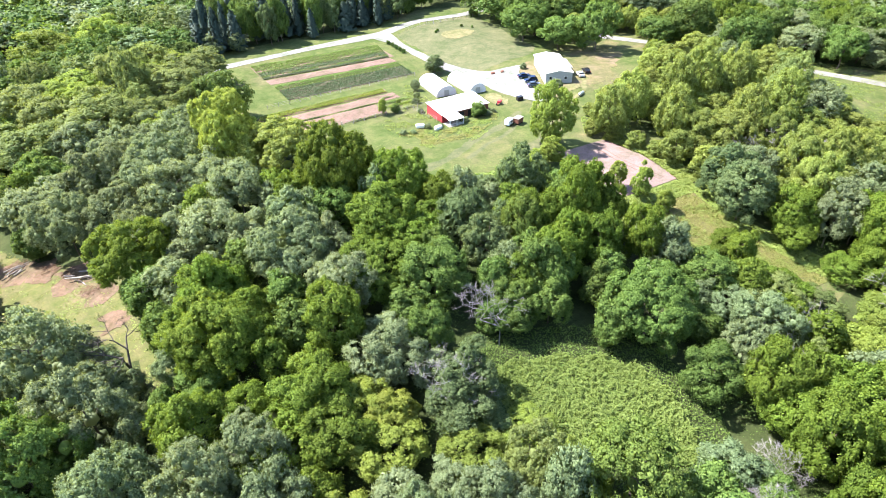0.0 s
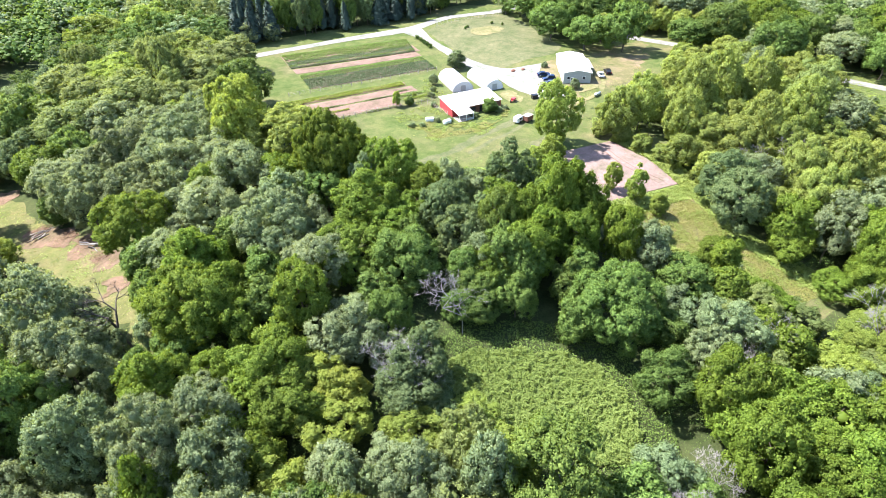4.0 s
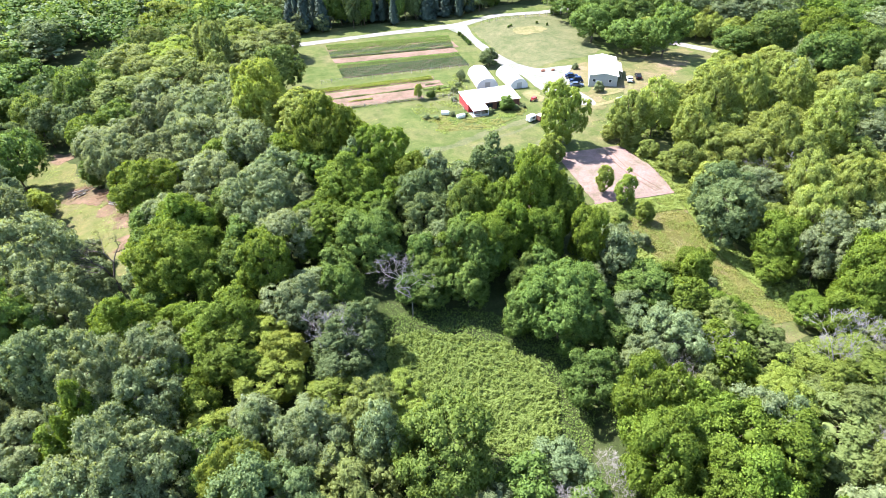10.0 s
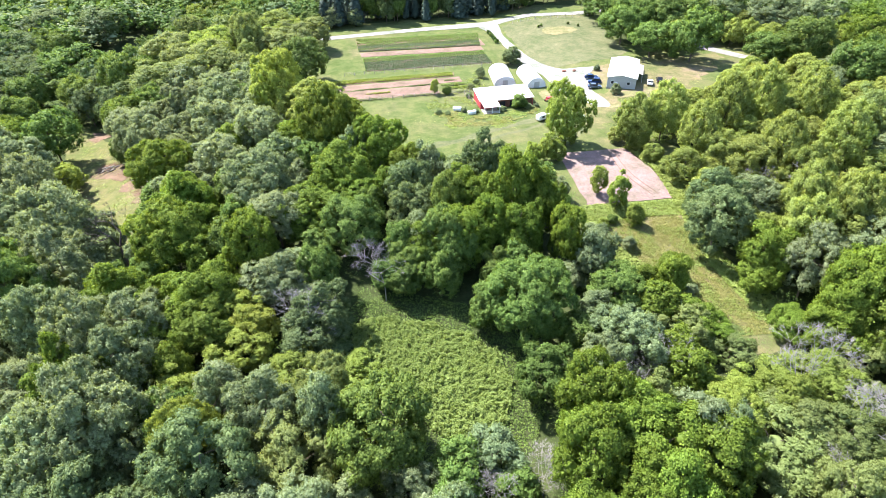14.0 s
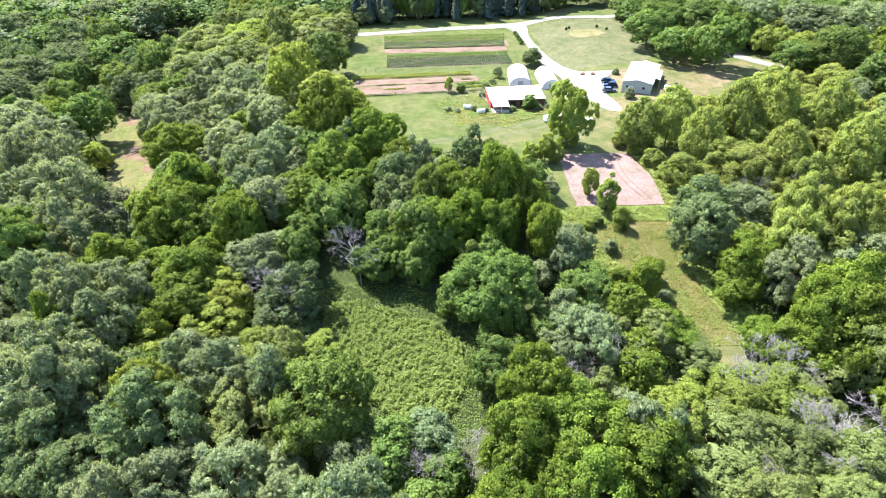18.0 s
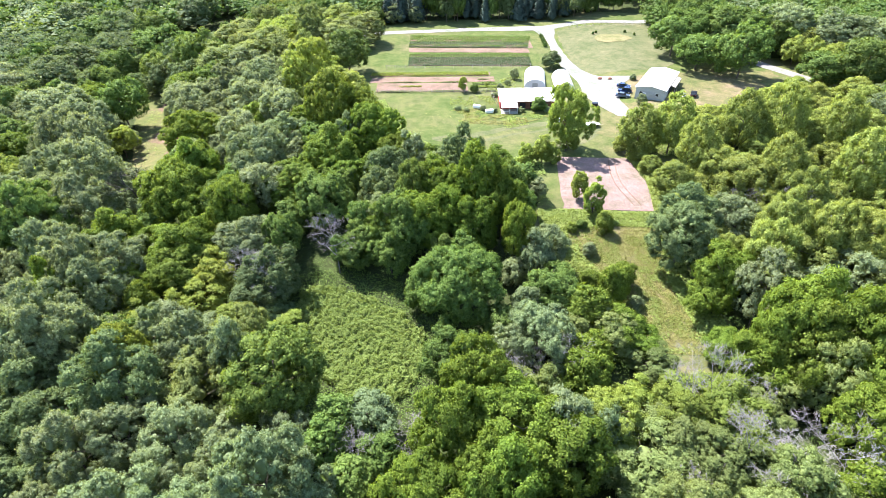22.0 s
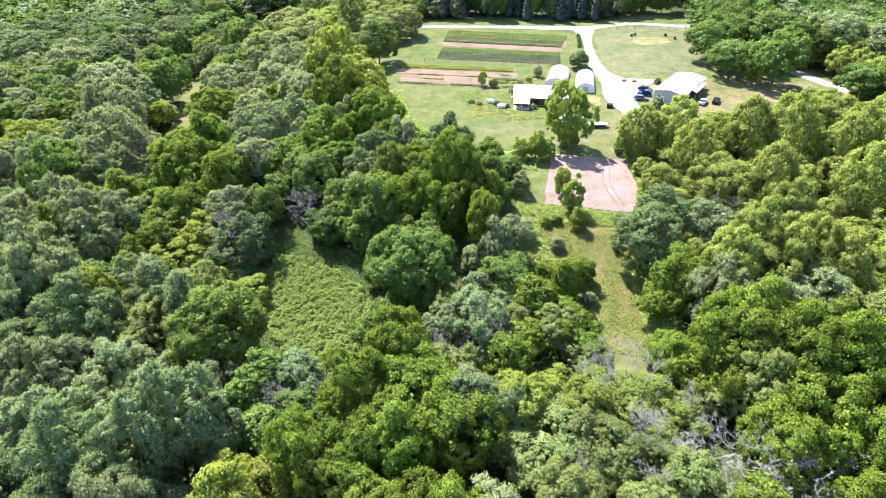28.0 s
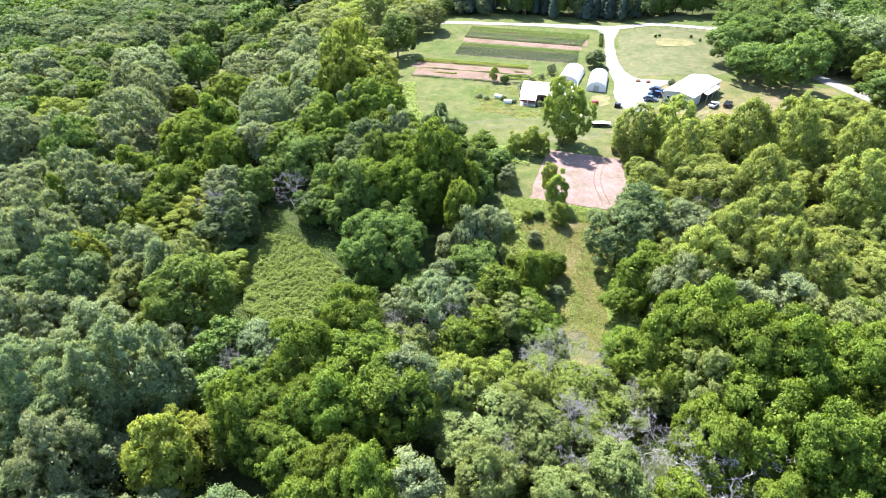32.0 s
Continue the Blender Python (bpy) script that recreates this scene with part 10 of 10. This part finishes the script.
S(19.5, 138.3, 2.2, 6.6)
S(128.2, 102.1, 2.8, 6.4)
S(7.3, -10.7, 2.2, 5.9)
S(-91.2, 27.7, 1.8, 4.8)
S(174.7, -4.9, 2.0, 6.0)
S(23.6, 5.0, 2.3, 6.4)
S(21.7, 64.1, 1.7, 7.2)
S(83.8, 18.6, 1.9, 5.4)
S(-31.8, 101.1, 1.9, 7.2)
S(62.1, -81.0, 2.4, 7.6)
S(85.7, -82.3, 2.7, 5.7)
S(53.5, -81.8, 1.9, 6.0)
S(56.0, -17.8, 2.4, 7.9)
S(21.0, -47.6, 2.5, 5.9)
S(11.0, 70.4, 2.1, 6.2)
S(7.7, -21.6, 1.7, 7.9)
S(-69.2, 36.6, 2.0, 5.3)
S(-59.4, 35.2, 2.7, 6.4)
S(120.7, -19.2, 1.9, 7.5)
S(92.8, -18.9, 1.9, 4.8)
S(200.4, 33.4, 2.3, 7.5)
S(78.8, 58.2, 2.2, 5.1)
S(62.2, 91.0, 2.6, 5.2)
S(101.7, -8.7, 1.9, 5.5)
S(14.2, 64.6, 2.4, 7.8)
S(46.9, 64.2, 2.4, 5.6)
S(188.4, 63.2, 1.5, 3.0)
S(29.7, 145.8, 2.2, 6.4)
S(-18.7, 36.1, 2.1, 6.9)
S(1.7, -63.5, 2.1, 7.2)
S(147.6, 0.8, 2.3, 6.8)
S(184.6, 26.9, 1.9, 7.3)
S(124.5, 110.5, 2.2, 7.6)
S(128.6, -3.2, 2.3, 5.7)
S(207.3, -3.0, 1.7, 4.6)
S(125.6, -18.1, 2.7, 7.2)
S(157.5, -16.9, 2.8, 6.3)
S(153.6, -19.6, 2.2, 4.6)
S(-68.3, 77.7, 1.8, 5.3)
S(192.6, 38.0, 2.0, 4.9)
S(-25.6, 93.4, 2.7, 8.0)
S(37.7, -83.6, 2.0, 7.9)
S(21.7, -74.9, 2.2, 5.1)
S(201.9, -3.5, 2.2, 6.4)
S(15.1, -56.3, 2.3, 6.7)
S(164.0, 33.3, 2.2, 5.7)
S(116.1, 53.0, 2.4, 6.8)
S(98.0, -63.7, 2.2, 7.3)
S(79.7, 0.1, 2.0, 5.0)
S(182.8, 20.8, 2.1, 5.0)
S(-13.2, 28.7, 1.7, 7.0)
S(27.9, -14.0, 2.0, 7.7)
S(127.4, -23.6, 2.6, 7.0)
S(-44.9, 63.4, 2.2, 7.3)
S(190.6, 23.0, 2.2, 7.6)
S(-16.8, -19.0, 2.8, 5.8)
S(11.7, -9.0, 2.0, 7.5)
S(23.2, 56.6, 2.1, 7.9)
S(204.3, 54.6, 2.3, 4.7)
S(-54.0, 10.4, 2.6, 7.3)
S(23.5, 91.1, 2.7, 5.3)
S(84.8, 6.5, 2.7, 7.6)
S(168.1, 59.7, 2.6, 5.1)
S(89.6, -50.7, 2.7, 6.0)
S(182.0, 86.4, 2.2, 4.9)
S(124.5, 50.5, 2.5, 5.2)
S(23.3, -63.7, 2.1, 6.9)
S(-71.5, 20.2, 2.4, 7.3)
S(15.6, -46.8, 1.8, 4.8)
S(32.0, 17.3, 2.0, 7.4)
S(114.6, 20.7, 2.1, 6.7)
S(92.7, 43.3, 1.9, 5.7)
S(-67.9, 88.2, 2.1, 6.2)
S(53.0, 5.0, 2.2, 5.1)
S(115.1, 105.5, 2.0, 7.1)
S(25.6, -6.1, 1.9, 5.1)
S(-44.4, 107.1, 1.7, 5.4)
S(134.7, 116.9, 2.4, 5.5)
S(11.7, -33.2, 1.8, 7.3)
S(-11.6, 75.8, 2.4, 4.8)
S(71.5, 35.6, 2.7, 4.7)
S(51.9, -42.2, 2.0, 5.5)
S(-86.7, 69.5, 2.2, 6.0)
S(-10.5, -1.2, 2.1, 4.5)
S(77.8, -18.6, 2.4, 4.8)
S(-72.0, 74.6, 2.2, 5.5)
S(216.8, -25.2, 2.1, 6.2)
S(184.1, 45.0, 2.6, 7.4)
S(138.9, 87.9, 1.9, 6.4)
S(-61.9, 54.7, 2.1, 6.3)
S(-25.9, 17.7, 2.6, 7.6)
S(193.4, 16.2, 2.3, 6.5)
S(11.0, -40.1, 1.9, 7.5)
S(-55.3, 101.2, 2.0, 7.0)
S(34.5, 97.4, 2.5, 5.6)
S(179.3, 6.8, 2.6, 6.7)
S(157.2, 77.8, 2.4, 4.6)
S(86.8, 69.2, 2.1, 6.8)
S(34.1, -90.2, 2.2, 6.4)
S(-0.5, 143.2, 2.1, 5.4)
S(71.5, -86.9, 1.8, 5.0)
S(81.1, -49.5, 2.5, 7.9)
S(-55.7, 12.4, 1.9, 7.7)
S(80.6, -13.9, 2.0, 5.4)
S(55.8, -31.7, 2.5, 5.7)
S(214.6, -24.1, 1.7, 6.8)
S(60.7, -3.5, 2.1, 8.0)
S(170.1, 13.9, 2.1, 7.4)
S(-32.0, 45.3, 2.6, 6.2)
S(69.2, -89.8, 2.1, 5.2)
S(64.7, -34.5, 2.6, 6.8)
S(-30.2, 92.6, 2.6, 5.0)
S(28.0, 32.3, 2.1, 5.4)
S(-0.1, 24.3, 1.9, 5.2)
S(109.8, 0.6, 2.8, 7.1)
S(82.9, 59.1, 2.2, 5.7)
S(133.6, 0.6, 2.7, 6.7)
S(167.5, 17.3, 2.2, 5.1)
S(166.2, 73.8, 1.9, 6.8)
S(67.1, -60.7, 2.3, 7.4)
S(-101.4, 47.9, 2.5, 7.1)
S(-18.1, 20.1, 1.9, 7.1)
S(57.4, 80.6, 1.7, 6.1)
S(121.2, -39.0, 2.5, 6.1)
S(-9.7, -11.5, 2.7, 5.5)
S(114.8, -1.7, 2.6, 6.2)
S(-11.9, -27.3, 2.8, 6.1)
S(152.6, 36.8, 2.3, 6.5)
S(103.1, 33.9, 1.1, 3.7)
S(38.9, 9.3, 2.8, 4.7)
S(35.1, 33.8, 1.9, 5.2)
S(212.0, -0.8, 2.1, 4.8)
S(41.8, -91.6, 2.6, 5.4)
S(-52.3, 72.3, 2.7, 5.8)
S(184.2, 86.6, 1.8, 5.6)
S(-0.1, -32.7, 2.0, 5.9)
S(33.9, -61.4, 1.7, 7.3)
S(130.6, 98.0, 1.7, 4.6)
S(61.4, -53.8, 2.8, 4.6)
S(212.7, 33.1, 2.2, 5.0)
S(14.5, 33.6, 2.5, 4.5)
S(128.2, 43.2, 2.6, 7.1)
S(-15.4, 10.3, 2.5, 6.1)
S(157.9, 71.1, 2.4, 7.0)
S(150.4, -6.3, 2.7, 7.5)
S(34.3, -28.8, 2.5, 7.1)
S(-77.7, 61.0, 2.7, 5.4)
S(55.3, -74.5, 2.0, 6.7)
S(65.5, -67.5, 2.4, 6.1)
S(7.7, -53.0, 2.5, 6.1)
S(42.3, -0.3, 1.7, 6.3)
S(29.5, -52.0, 1.8, 6.1)
S(47.6, -64.7, 2.4, 5.6)
S(15.7, -32.0, 1.7, 6.7)
S(-41.7, 14.9, 2.8, 5.4)
S(62.1, -69.2, 1.8, 5.6)
S(20.4, -27.6, 2.1, 5.4)
S(54.5, 70.2, 2.6, 5.9)
S(182.5, 77.3, 2.7, 5.4)
S(-9.8, -8.0, 2.7, 6.3)
S(18.3, -35.0, 1.8, 6.4)
S(79.1, -42.2, 2.2, 7.9)
S(35.6, 13.5, 1.8, 6.5)
S(172.8, 64.5, 2.2, 7.6)
S(65.4, -18.1, 2.1, 4.8)
S(31.8, 135.1, 2.6, 4.9)
S(148.0, 24.4, 2.0, 5.0)
S(90.5, -15.2, 2.0, 6.5)
S(-81.0, 60.3, 2.4, 4.6)
S(33.4, -39.8, 2.2, 7.4)
S(31.9, -85.9, 2.1, 7.5)
S(2.8, -19.1, 2.4, 5.0)
S(38.7, -64.4, 2.2, 7.9)
S(124.9, 46.3, 2.1, 5.4)
S(-45.5, 77.3, 2.3, 7.6)
S(-3.2, -27.7, 1.9, 5.0)
S(32.9, -17.9, 2.0, 6.2)
S(-2.3, 138.2, 1.9, 5.1)
S(21.5, -67.9, 2.1, 7.0)
S(-66.7, 73.2, 2.5, 5.9)
S(-41.9, 72.5, 1.8, 5.3)
S(-91.2, 31.3, 2.4, 6.0)
S(138.9, 65.1, 2.0, 7.9)
S(-49.0, 92.6, 2.6, 7.0)
S(-85.3, 27.1, 2.0, 7.1)
S(43.8, 116.9, 2.4, 5.3)
S(189.9, 59.6, 1.4, 3.6)
S(20.9, 31.9, 1.9, 5.2)
S(124.4, -1.3, 2.4, 4.6)
S(179.4, -21.0, 2.5, 5.0)
S(32.7, -22.5, 2.1, 6.9)
S(3.0, -46.5, 1.9, 6.0)
S(-1.9, 26.6, 1.9, 7.7)
S(-23.3, 75.2, 2.0, 4.9)
S(156.8, 27.8, 1.9, 7.9)
S(-83.2, 70.0, 2.4, 7.6)
S(-50.8, 12.1, 2.3, 6.1)
S(93.5, -72.7, 2.3, 5.0)
S(7.8, 53.0, 2.3, 4.9)
S(41.1, 11.5, 2.3, 7.9)
S(56.0, -78.7, 2.3, 4.9)
S(-89.6, 60.8, 1.8, 7.9)
S(29.5, -40.3, 1.7, 7.2)
S(61.4, 24.7, 2.4, 7.3)
S(79.2, 24.0, 1.8, 5.9)
S(175.2, 14.3, 2.2, 7.4)
S(99.9, 29.8, 2.8, 7.6)
S(37.8, -40.7, 2.4, 6.8)
S(-84.6, 64.5, 2.0, 6.0)
S(87.9, -45.2, 1.8, 5.5)
S(75.4, 20.0, 2.3, 6.6)
S(173.1, 86.5, 2.2, 7.4)
S(101.9, 13.6, 2.4, 6.4)
S(178.7, 92.6, 1.8, 7.4)
S(37.2, -13.7, 2.3, 5.1)
S(-54.3, 97.4, 2.5, 7.9)
S(184.7, 84.1, 1.8, 7.0)
S(-75.6, 88.6, 2.5, 6.1)
S(11.8, 26.4, 2.7, 6.7)
S(-58.5, 19.9, 2.2, 6.9)
S(69.4, -51.0, 2.7, 6.7)
S(-15.8, 49.5, 1.9, 5.8)
S(27.5, 100.3, 2.0, 7.2)
S(-76.0, 30.1, 2.2, 4.5)
S(69.9, -15.2, 1.7, 7.9)
S(135.1, 36.4, 1.8, 4.9)
S(132.2, 20.3, 1.9, 5.6)
S(198.9, 35.2, 1.8, 6.2)
S(175.0, 47.5, 1.8, 4.6)
S(51.1, -73.8, 2.1, 6.6)
S(22.7, 66.8, 1.9, 6.4)
S(82.9, 89.8, 1.0, 3.3)
S(188.7, 68.8, 1.5, 5.1)
S(20.0, -56.5, 1.8, 7.9)
S(43.8, -55.8, 2.4, 4.7)
S(40.0, 27.4, 2.4, 7.5)
S(-35.3, 33.6, 2.1, 6.9)
S(-12.4, 52.8, 2.0, 7.9)
S(133.1, 87.8, 2.6, 4.6)
S(-82.8, 84.9, 2.4, 5.9)
S(155.0, -6.8, 1.8, 6.3)
S(-63.7, 37.2, 1.7, 7.4)
S(-3.0, -30.2, 2.8, 5.2)
S(23.3, 120.5, 1.9, 5.7)
S(221.2, -32.6, 2.8, 6.1)
S(199.3, -0.9, 2.7, 7.7)
S(135.0, -4.6, 2.2, 6.7)
S(-72.8, 63.7, 2.2, 5.2)
S(162.0, 36.9, 2.2, 6.2)
S(171.4, -3.6, 2.6, 5.7)
S(156.9, -6.2, 2.0, 5.8)
S(-17.0, -22.2, 2.2, 5.3)
S(-34.5, 42.1, 2.6, 6.2)
S(47.7, -61.4, 2.8, 5.9)
S(-59.6, 60.2, 2.2, 7.2)
S(2.7, -66.6, 2.7, 6.7)
S(140.2, 46.7, 1.9, 4.5)
S(108.0, 31.7, 1.4, 3.3)
S(126.5, 69.5, 1.8, 7.4)
S(122.0, 99.5, 2.7, 7.9)
S(174.3, 79.3, 2.1, 5.1)
S(135.0, 92.8, 2.3, 6.1)
S(-19.1, 22.1, 2.2, 6.1)
S(-36.4, 88.0, 1.9, 7.6)
S(76.1, -22.2, 1.8, 4.5)
S(25.1, 146.6, 2.5, 4.5)
S(55.1, -64.1, 2.2, 7.7)
S(23.9, -73.4, 1.8, 6.1)
S(104.4, 23.8, 2.6, 5.0)
S(133.6, -22.8, 2.3, 5.8)
S(12.6, 75.6, 1.7, 5.5)
S(-44.0, 44.5, 2.4, 8.0)
S(38.2, 129.0, 1.8, 6.5)
S(33.2, 120.6, 1.8, 5.3)
S(144.7, -17.8, 2.7, 6.8)
S(55.7, -59.1, 2.4, 5.4)
S(195.0, 24.5, 2.2, 5.4)
S(-49.8, 65.7, 2.5, 5.0)
S(46.0, -76.3, 2.6, 6.3)
S(102.2, -72.8, 2.2, 6.3)
S(73.1, -14.1, 2.5, 7.0)
S(163.9, 28.9, 1.8, 4.5)
S(6.8, 115.3, 2.2, 4.5)
S(-9.0, -31.9, 1.7, 7.9)
S(119.2, -36.5, 1.9, 6.0)
S(-3.8, 67.5, 2.2, 4.6)
S(-41.2, 32.7, 2.3, 6.5)
S(70.5, 51.2, 2.6, 7.0)
for x0, y0 in ((85, 28), (111, 18), (117, 11), (57, 10), (120, 7), (125, 4), (107, 20), (100, 4), (108, 14), (128, 9), (31, 35), (30, 52), (41, 56)):
    for _ in range(9):
        S(x0 + rr.gauss(0, 3.2), y0 + rr.gauss(0, 3.2), rr.uniform(1.6, 2.6), rr.uniform(2.0, 4.6))
for _ in range(2200):
    x, y = rr.uniform(-70, 190), rr.uniform(-40, 150)
    if math.hypot(x - 52, y + 18) < 130 and clear_of_open(x, y, 2.0):
        S(x, y, rr.uniform(1.4, 2.4), rr.uniform(1.2, 3.2), 60)
tagged(new("undergrowth", quads_mesh("undergrowth", np.concatenate(undergrowth), [LEAF["o"]])), "leafy shrubs and saplings under the trees", "undergrowth", kind="stuff")


def scatter(name, poly, n, lo, hi, size, mat, seed, label, clump=0.12, thin=1.0, tilt=0.38, patchy=-1.0):
    rng = np.random.default_rng(seed)
    xs, ys = [p[0] for p in poly], [p[1] for p in poly]
    pts = rng.uniform((min(xs), min(ys)), (max(xs), max(ys)), (n * 3, 2))
    pts = np.array([p for p in pts if inside(poly, p[0], p[1])][:n])
    if patchy > -1:
        pts = np.array([p for p in pts if noise.noise((p[0] * 0.16, p[1] * 0.16, seed)) + 0.6 * noise.noise((p[0] * 0.5, p[1] * 0.5, seed)) > patchy])
    swell = np.array([noise.noise((p[0] * clump * 4, p[1] * clump * 4, 3.0)) * 0.5 + 0.35 * noise.noise((p[0] * clump * 1.3, p[1] * clump * 1.3, 9.0)) + 0.5 for p in pts])
    h = lo + (hi - lo) * np.clip(swell, 0, 1) * rng.uniform(0.3, 1.0, len(pts))
    q = tufts(rng, np.column_stack([pts, land(pts[:, 0], pts[:, 1]) + h]), np.tile((0, 0, 1.0), (len(pts), 1)), size, tilt, thin)
    return tagged(new(name, quads_mesh(name, q, [mat])), label, "weeds", kind="stuff")


scatter("meadow_weeds", rounded(MEADOW_EDGE, 9, 0.6, 3), 70000, 0.2, 2.0, 0.27, MEADOW, 1, "dense bright green waist-high meadow weeds", 0.36, 0.85, 0.6)
WIDE = [(87, 71), (88, 60), (94, 51), (97, 42), (101, 33), (114, 32), (112, 50), (111, 60), (115, 71)]
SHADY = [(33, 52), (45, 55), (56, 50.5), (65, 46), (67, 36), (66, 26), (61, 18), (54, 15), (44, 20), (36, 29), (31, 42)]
# the tree shade round the meadow is put into the darker leaf colour
scatter("shade_weeds", SHADY, 20000, 0.1, 1.2, 0.30, LEAF["o"], 51, "weeds in a darker green that stands for shade round the meadow", 0.12, 0.8, 0.5)
scatter("track_grass", WIDE, 60000, 0.05, 0.5, 0.30, STRAW, 2, "straw-coloured rough grass on the track", 0.12, 0.5, 0.6, -0.8)
scatter("track_grass", WIDE, 20000, 0.05, 0.9, 0.32, MEADOW, 22, "green rough grass on the track", 0.12, 0.6, 0.7, -0.1)
scatter("track_weeds", WIDE, 14000, 0.2, 1.2, 0.30, MEADOW, 23, "tall green weeds in clumps on the track", 0.12, 0.8, 0.5, 0.3)
scatter("track_weeds", [(112.5, 70), (119, 68), (119.5, 88), (117, 100), (112.8, 98), (114.5, 86)], 9000, 0.1, 1.2, 0.38, MEADOW, 3, "bright green weeds along the plot")
scatter("track_weeds", [(86, 73), (92, 73.2), (103, 72), (114, 71.5), (115, 66), (103, 67), (86, 66)], 9000, 0.1, 0.9, 0.36, MEADOW, 4, "green weeds in front of the plot")
scatter("track_weeds", [(112, 68), (117, 68), (114, 52), (117, 40), (120, 28), (112, 32), (109.5, 50)], 8000, 0.1, 1.2, 0.38, MEADOW, 6, "green weeds along the track's wooded edge")
scatter("track_weeds", [(86, 70), (91, 70), (92, 60), (97, 52), (102, 36), (98, 34), (90, 50), (86, 60)], 8000, 0.1, 1.2, 0.38, MEADOW, 7, "green weeds along the track's wooded edge")
scatter("lawn_edge_weeds", [(44, 143), (52, 118), (62, 104), (74, 100), (90, 96), (90, 88), (72, 92), (56, 96), (46, 110), (38, 140)], 14000, 0.1, 1.3, 0.42, MEADOW, 8, "rank green weeds along the lawn's lower edge")
scatter("barn_weeds", [(66, 127), (72, 122), (84, 120), (97, 126), (101, 131), (99, 132.6), (88, 128.8), (80, 129), (74, 134), (67, 134)], 12000, 0.05, 0.7, 0.24, STRAW, 5, "pale straw-coloured weeds in front of the barn", 0.2, 0.8, 0.3, 0.02)
scatter("barn_weeds", [(66, 130), (70, 121), (84, 118), (97, 124), (101, 131), (99, 132.6), (88, 128.8), (80, 129), (74, 136), (67, 136)], 14000, 0.05, 0.6, 0.24, MEADOW, 15, "rank green weeds in front of the barn", 0.2, 0.7, 0.5, 0.05)
scatter("garden_weeds", [(66, 136), (84, 138), (88, 150), (92, 166), (88, 170), (82, 158), (76, 148), (66, 144)], 5000, 0.05, 0.9, 0.34, MEADOW, 16, "rank green weeds at the garden's end", 0.2, 0.7, 0.5, 0.0)
FRONT = [(46, 142), (53, 121), (62, 106), (90, 100), (114, 106), (120, 120), (104, 128), (88, 122), (70, 126), (62, 136)]
scatter("lawn_tufts", FRONT, 5000, 0.02, 0.12, 0.26, STRAW, 18, "dry grass tufts in the lawn", 0.12, 0.5, 0.25, 0.18)
scatter("yard_tufts", [(112, 110), (128, 112), (134, 122), (150, 126), (182, 160), (150, 164), (140, 132), (128, 134), (118, 124)], 6000, 0.02, 0.3, 0.30, STRAW, 20, "patchy straw-coloured tufts in the dry yard", 0.12, 0.6, 0.25, 0.2)
scatter("yard_tufts", [(112, 104), (117, 100), (126, 98), (130, 112), (142, 117), (152, 118), (150, 127), (134, 123), (128, 113), (118, 112)], 9000, 0.05, 0.9, 0.34, MEADOW, 21, "rank green weeds along the grove's edge", 0.12, 0.7, 0.6, -0.1)
scatter("clearing_grass", CLEARING, 12000, 0.02, 0.35, 0.32, MEADOW, 31, "green grass tufts in the hay clearing", 0.12, 0.6, 0.3, 0.1)
scatter("clearing_grass", CLEARING, 10000, 0.02, 0.25, 0.32, STRAW, 32, "straw-coloured stubble in the hay clearing", 0.12, 0.5, 0.6, 0.05)
scatter("verge_grass", EAST_GREEN, 12000, 0.02, 0.5, 0.34, MEADOW, 33, "green grass on the lane's verge", 0.12, 0.6, 0.6, -0.1)


def brush_heap(x, y, spread, seed, label):
    """Brown cut branches thrown together."""
    rng = random.Random(seed)
    ob = new("brush_heap")
    ob.location = (x, y, gz(x, y))
    bm = bmesh.new()
    for _ in range(150):
        p = Vector((rng.gauss(0, spread), rng.gauss(0, spread * 0.6), 0))
        p.z = max(0.03, rng.uniform(0.05, 1.1) * math.exp(-(p.length / spread / 1.3) ** 2))
        e = p + Vector((rng.gauss(0, 0.9), rng.gauss(0, 0.9), rng.uniform(-0.1, 0.5)))
        e.z = max(e.z, 0.03)
        tube(bm, p, e, rng.uniform(0.02, 0.06), 0.012, 3)
    tagged(part("branch", bm, BRUSH, ob, "tangled brown cut branches"), kind="stuff")
    tagged(ob, label, "brush heap", "brush heaps in the clearing")


BRUSH = plain("brown_brush", (0.17, 0.10, 0.065), 0.95, 0, 0.35, 2)
for x, y, s, k in ((-32.5, 143.5, 1.8, 1), (-21, 129, 2.4, 2), (-17.5, 119, 1.6, 3), (-25.5, 135, 1.8, 4)):
    brush_heap(x, y, s, k, "low heap of brown cut brush on bare dirt")
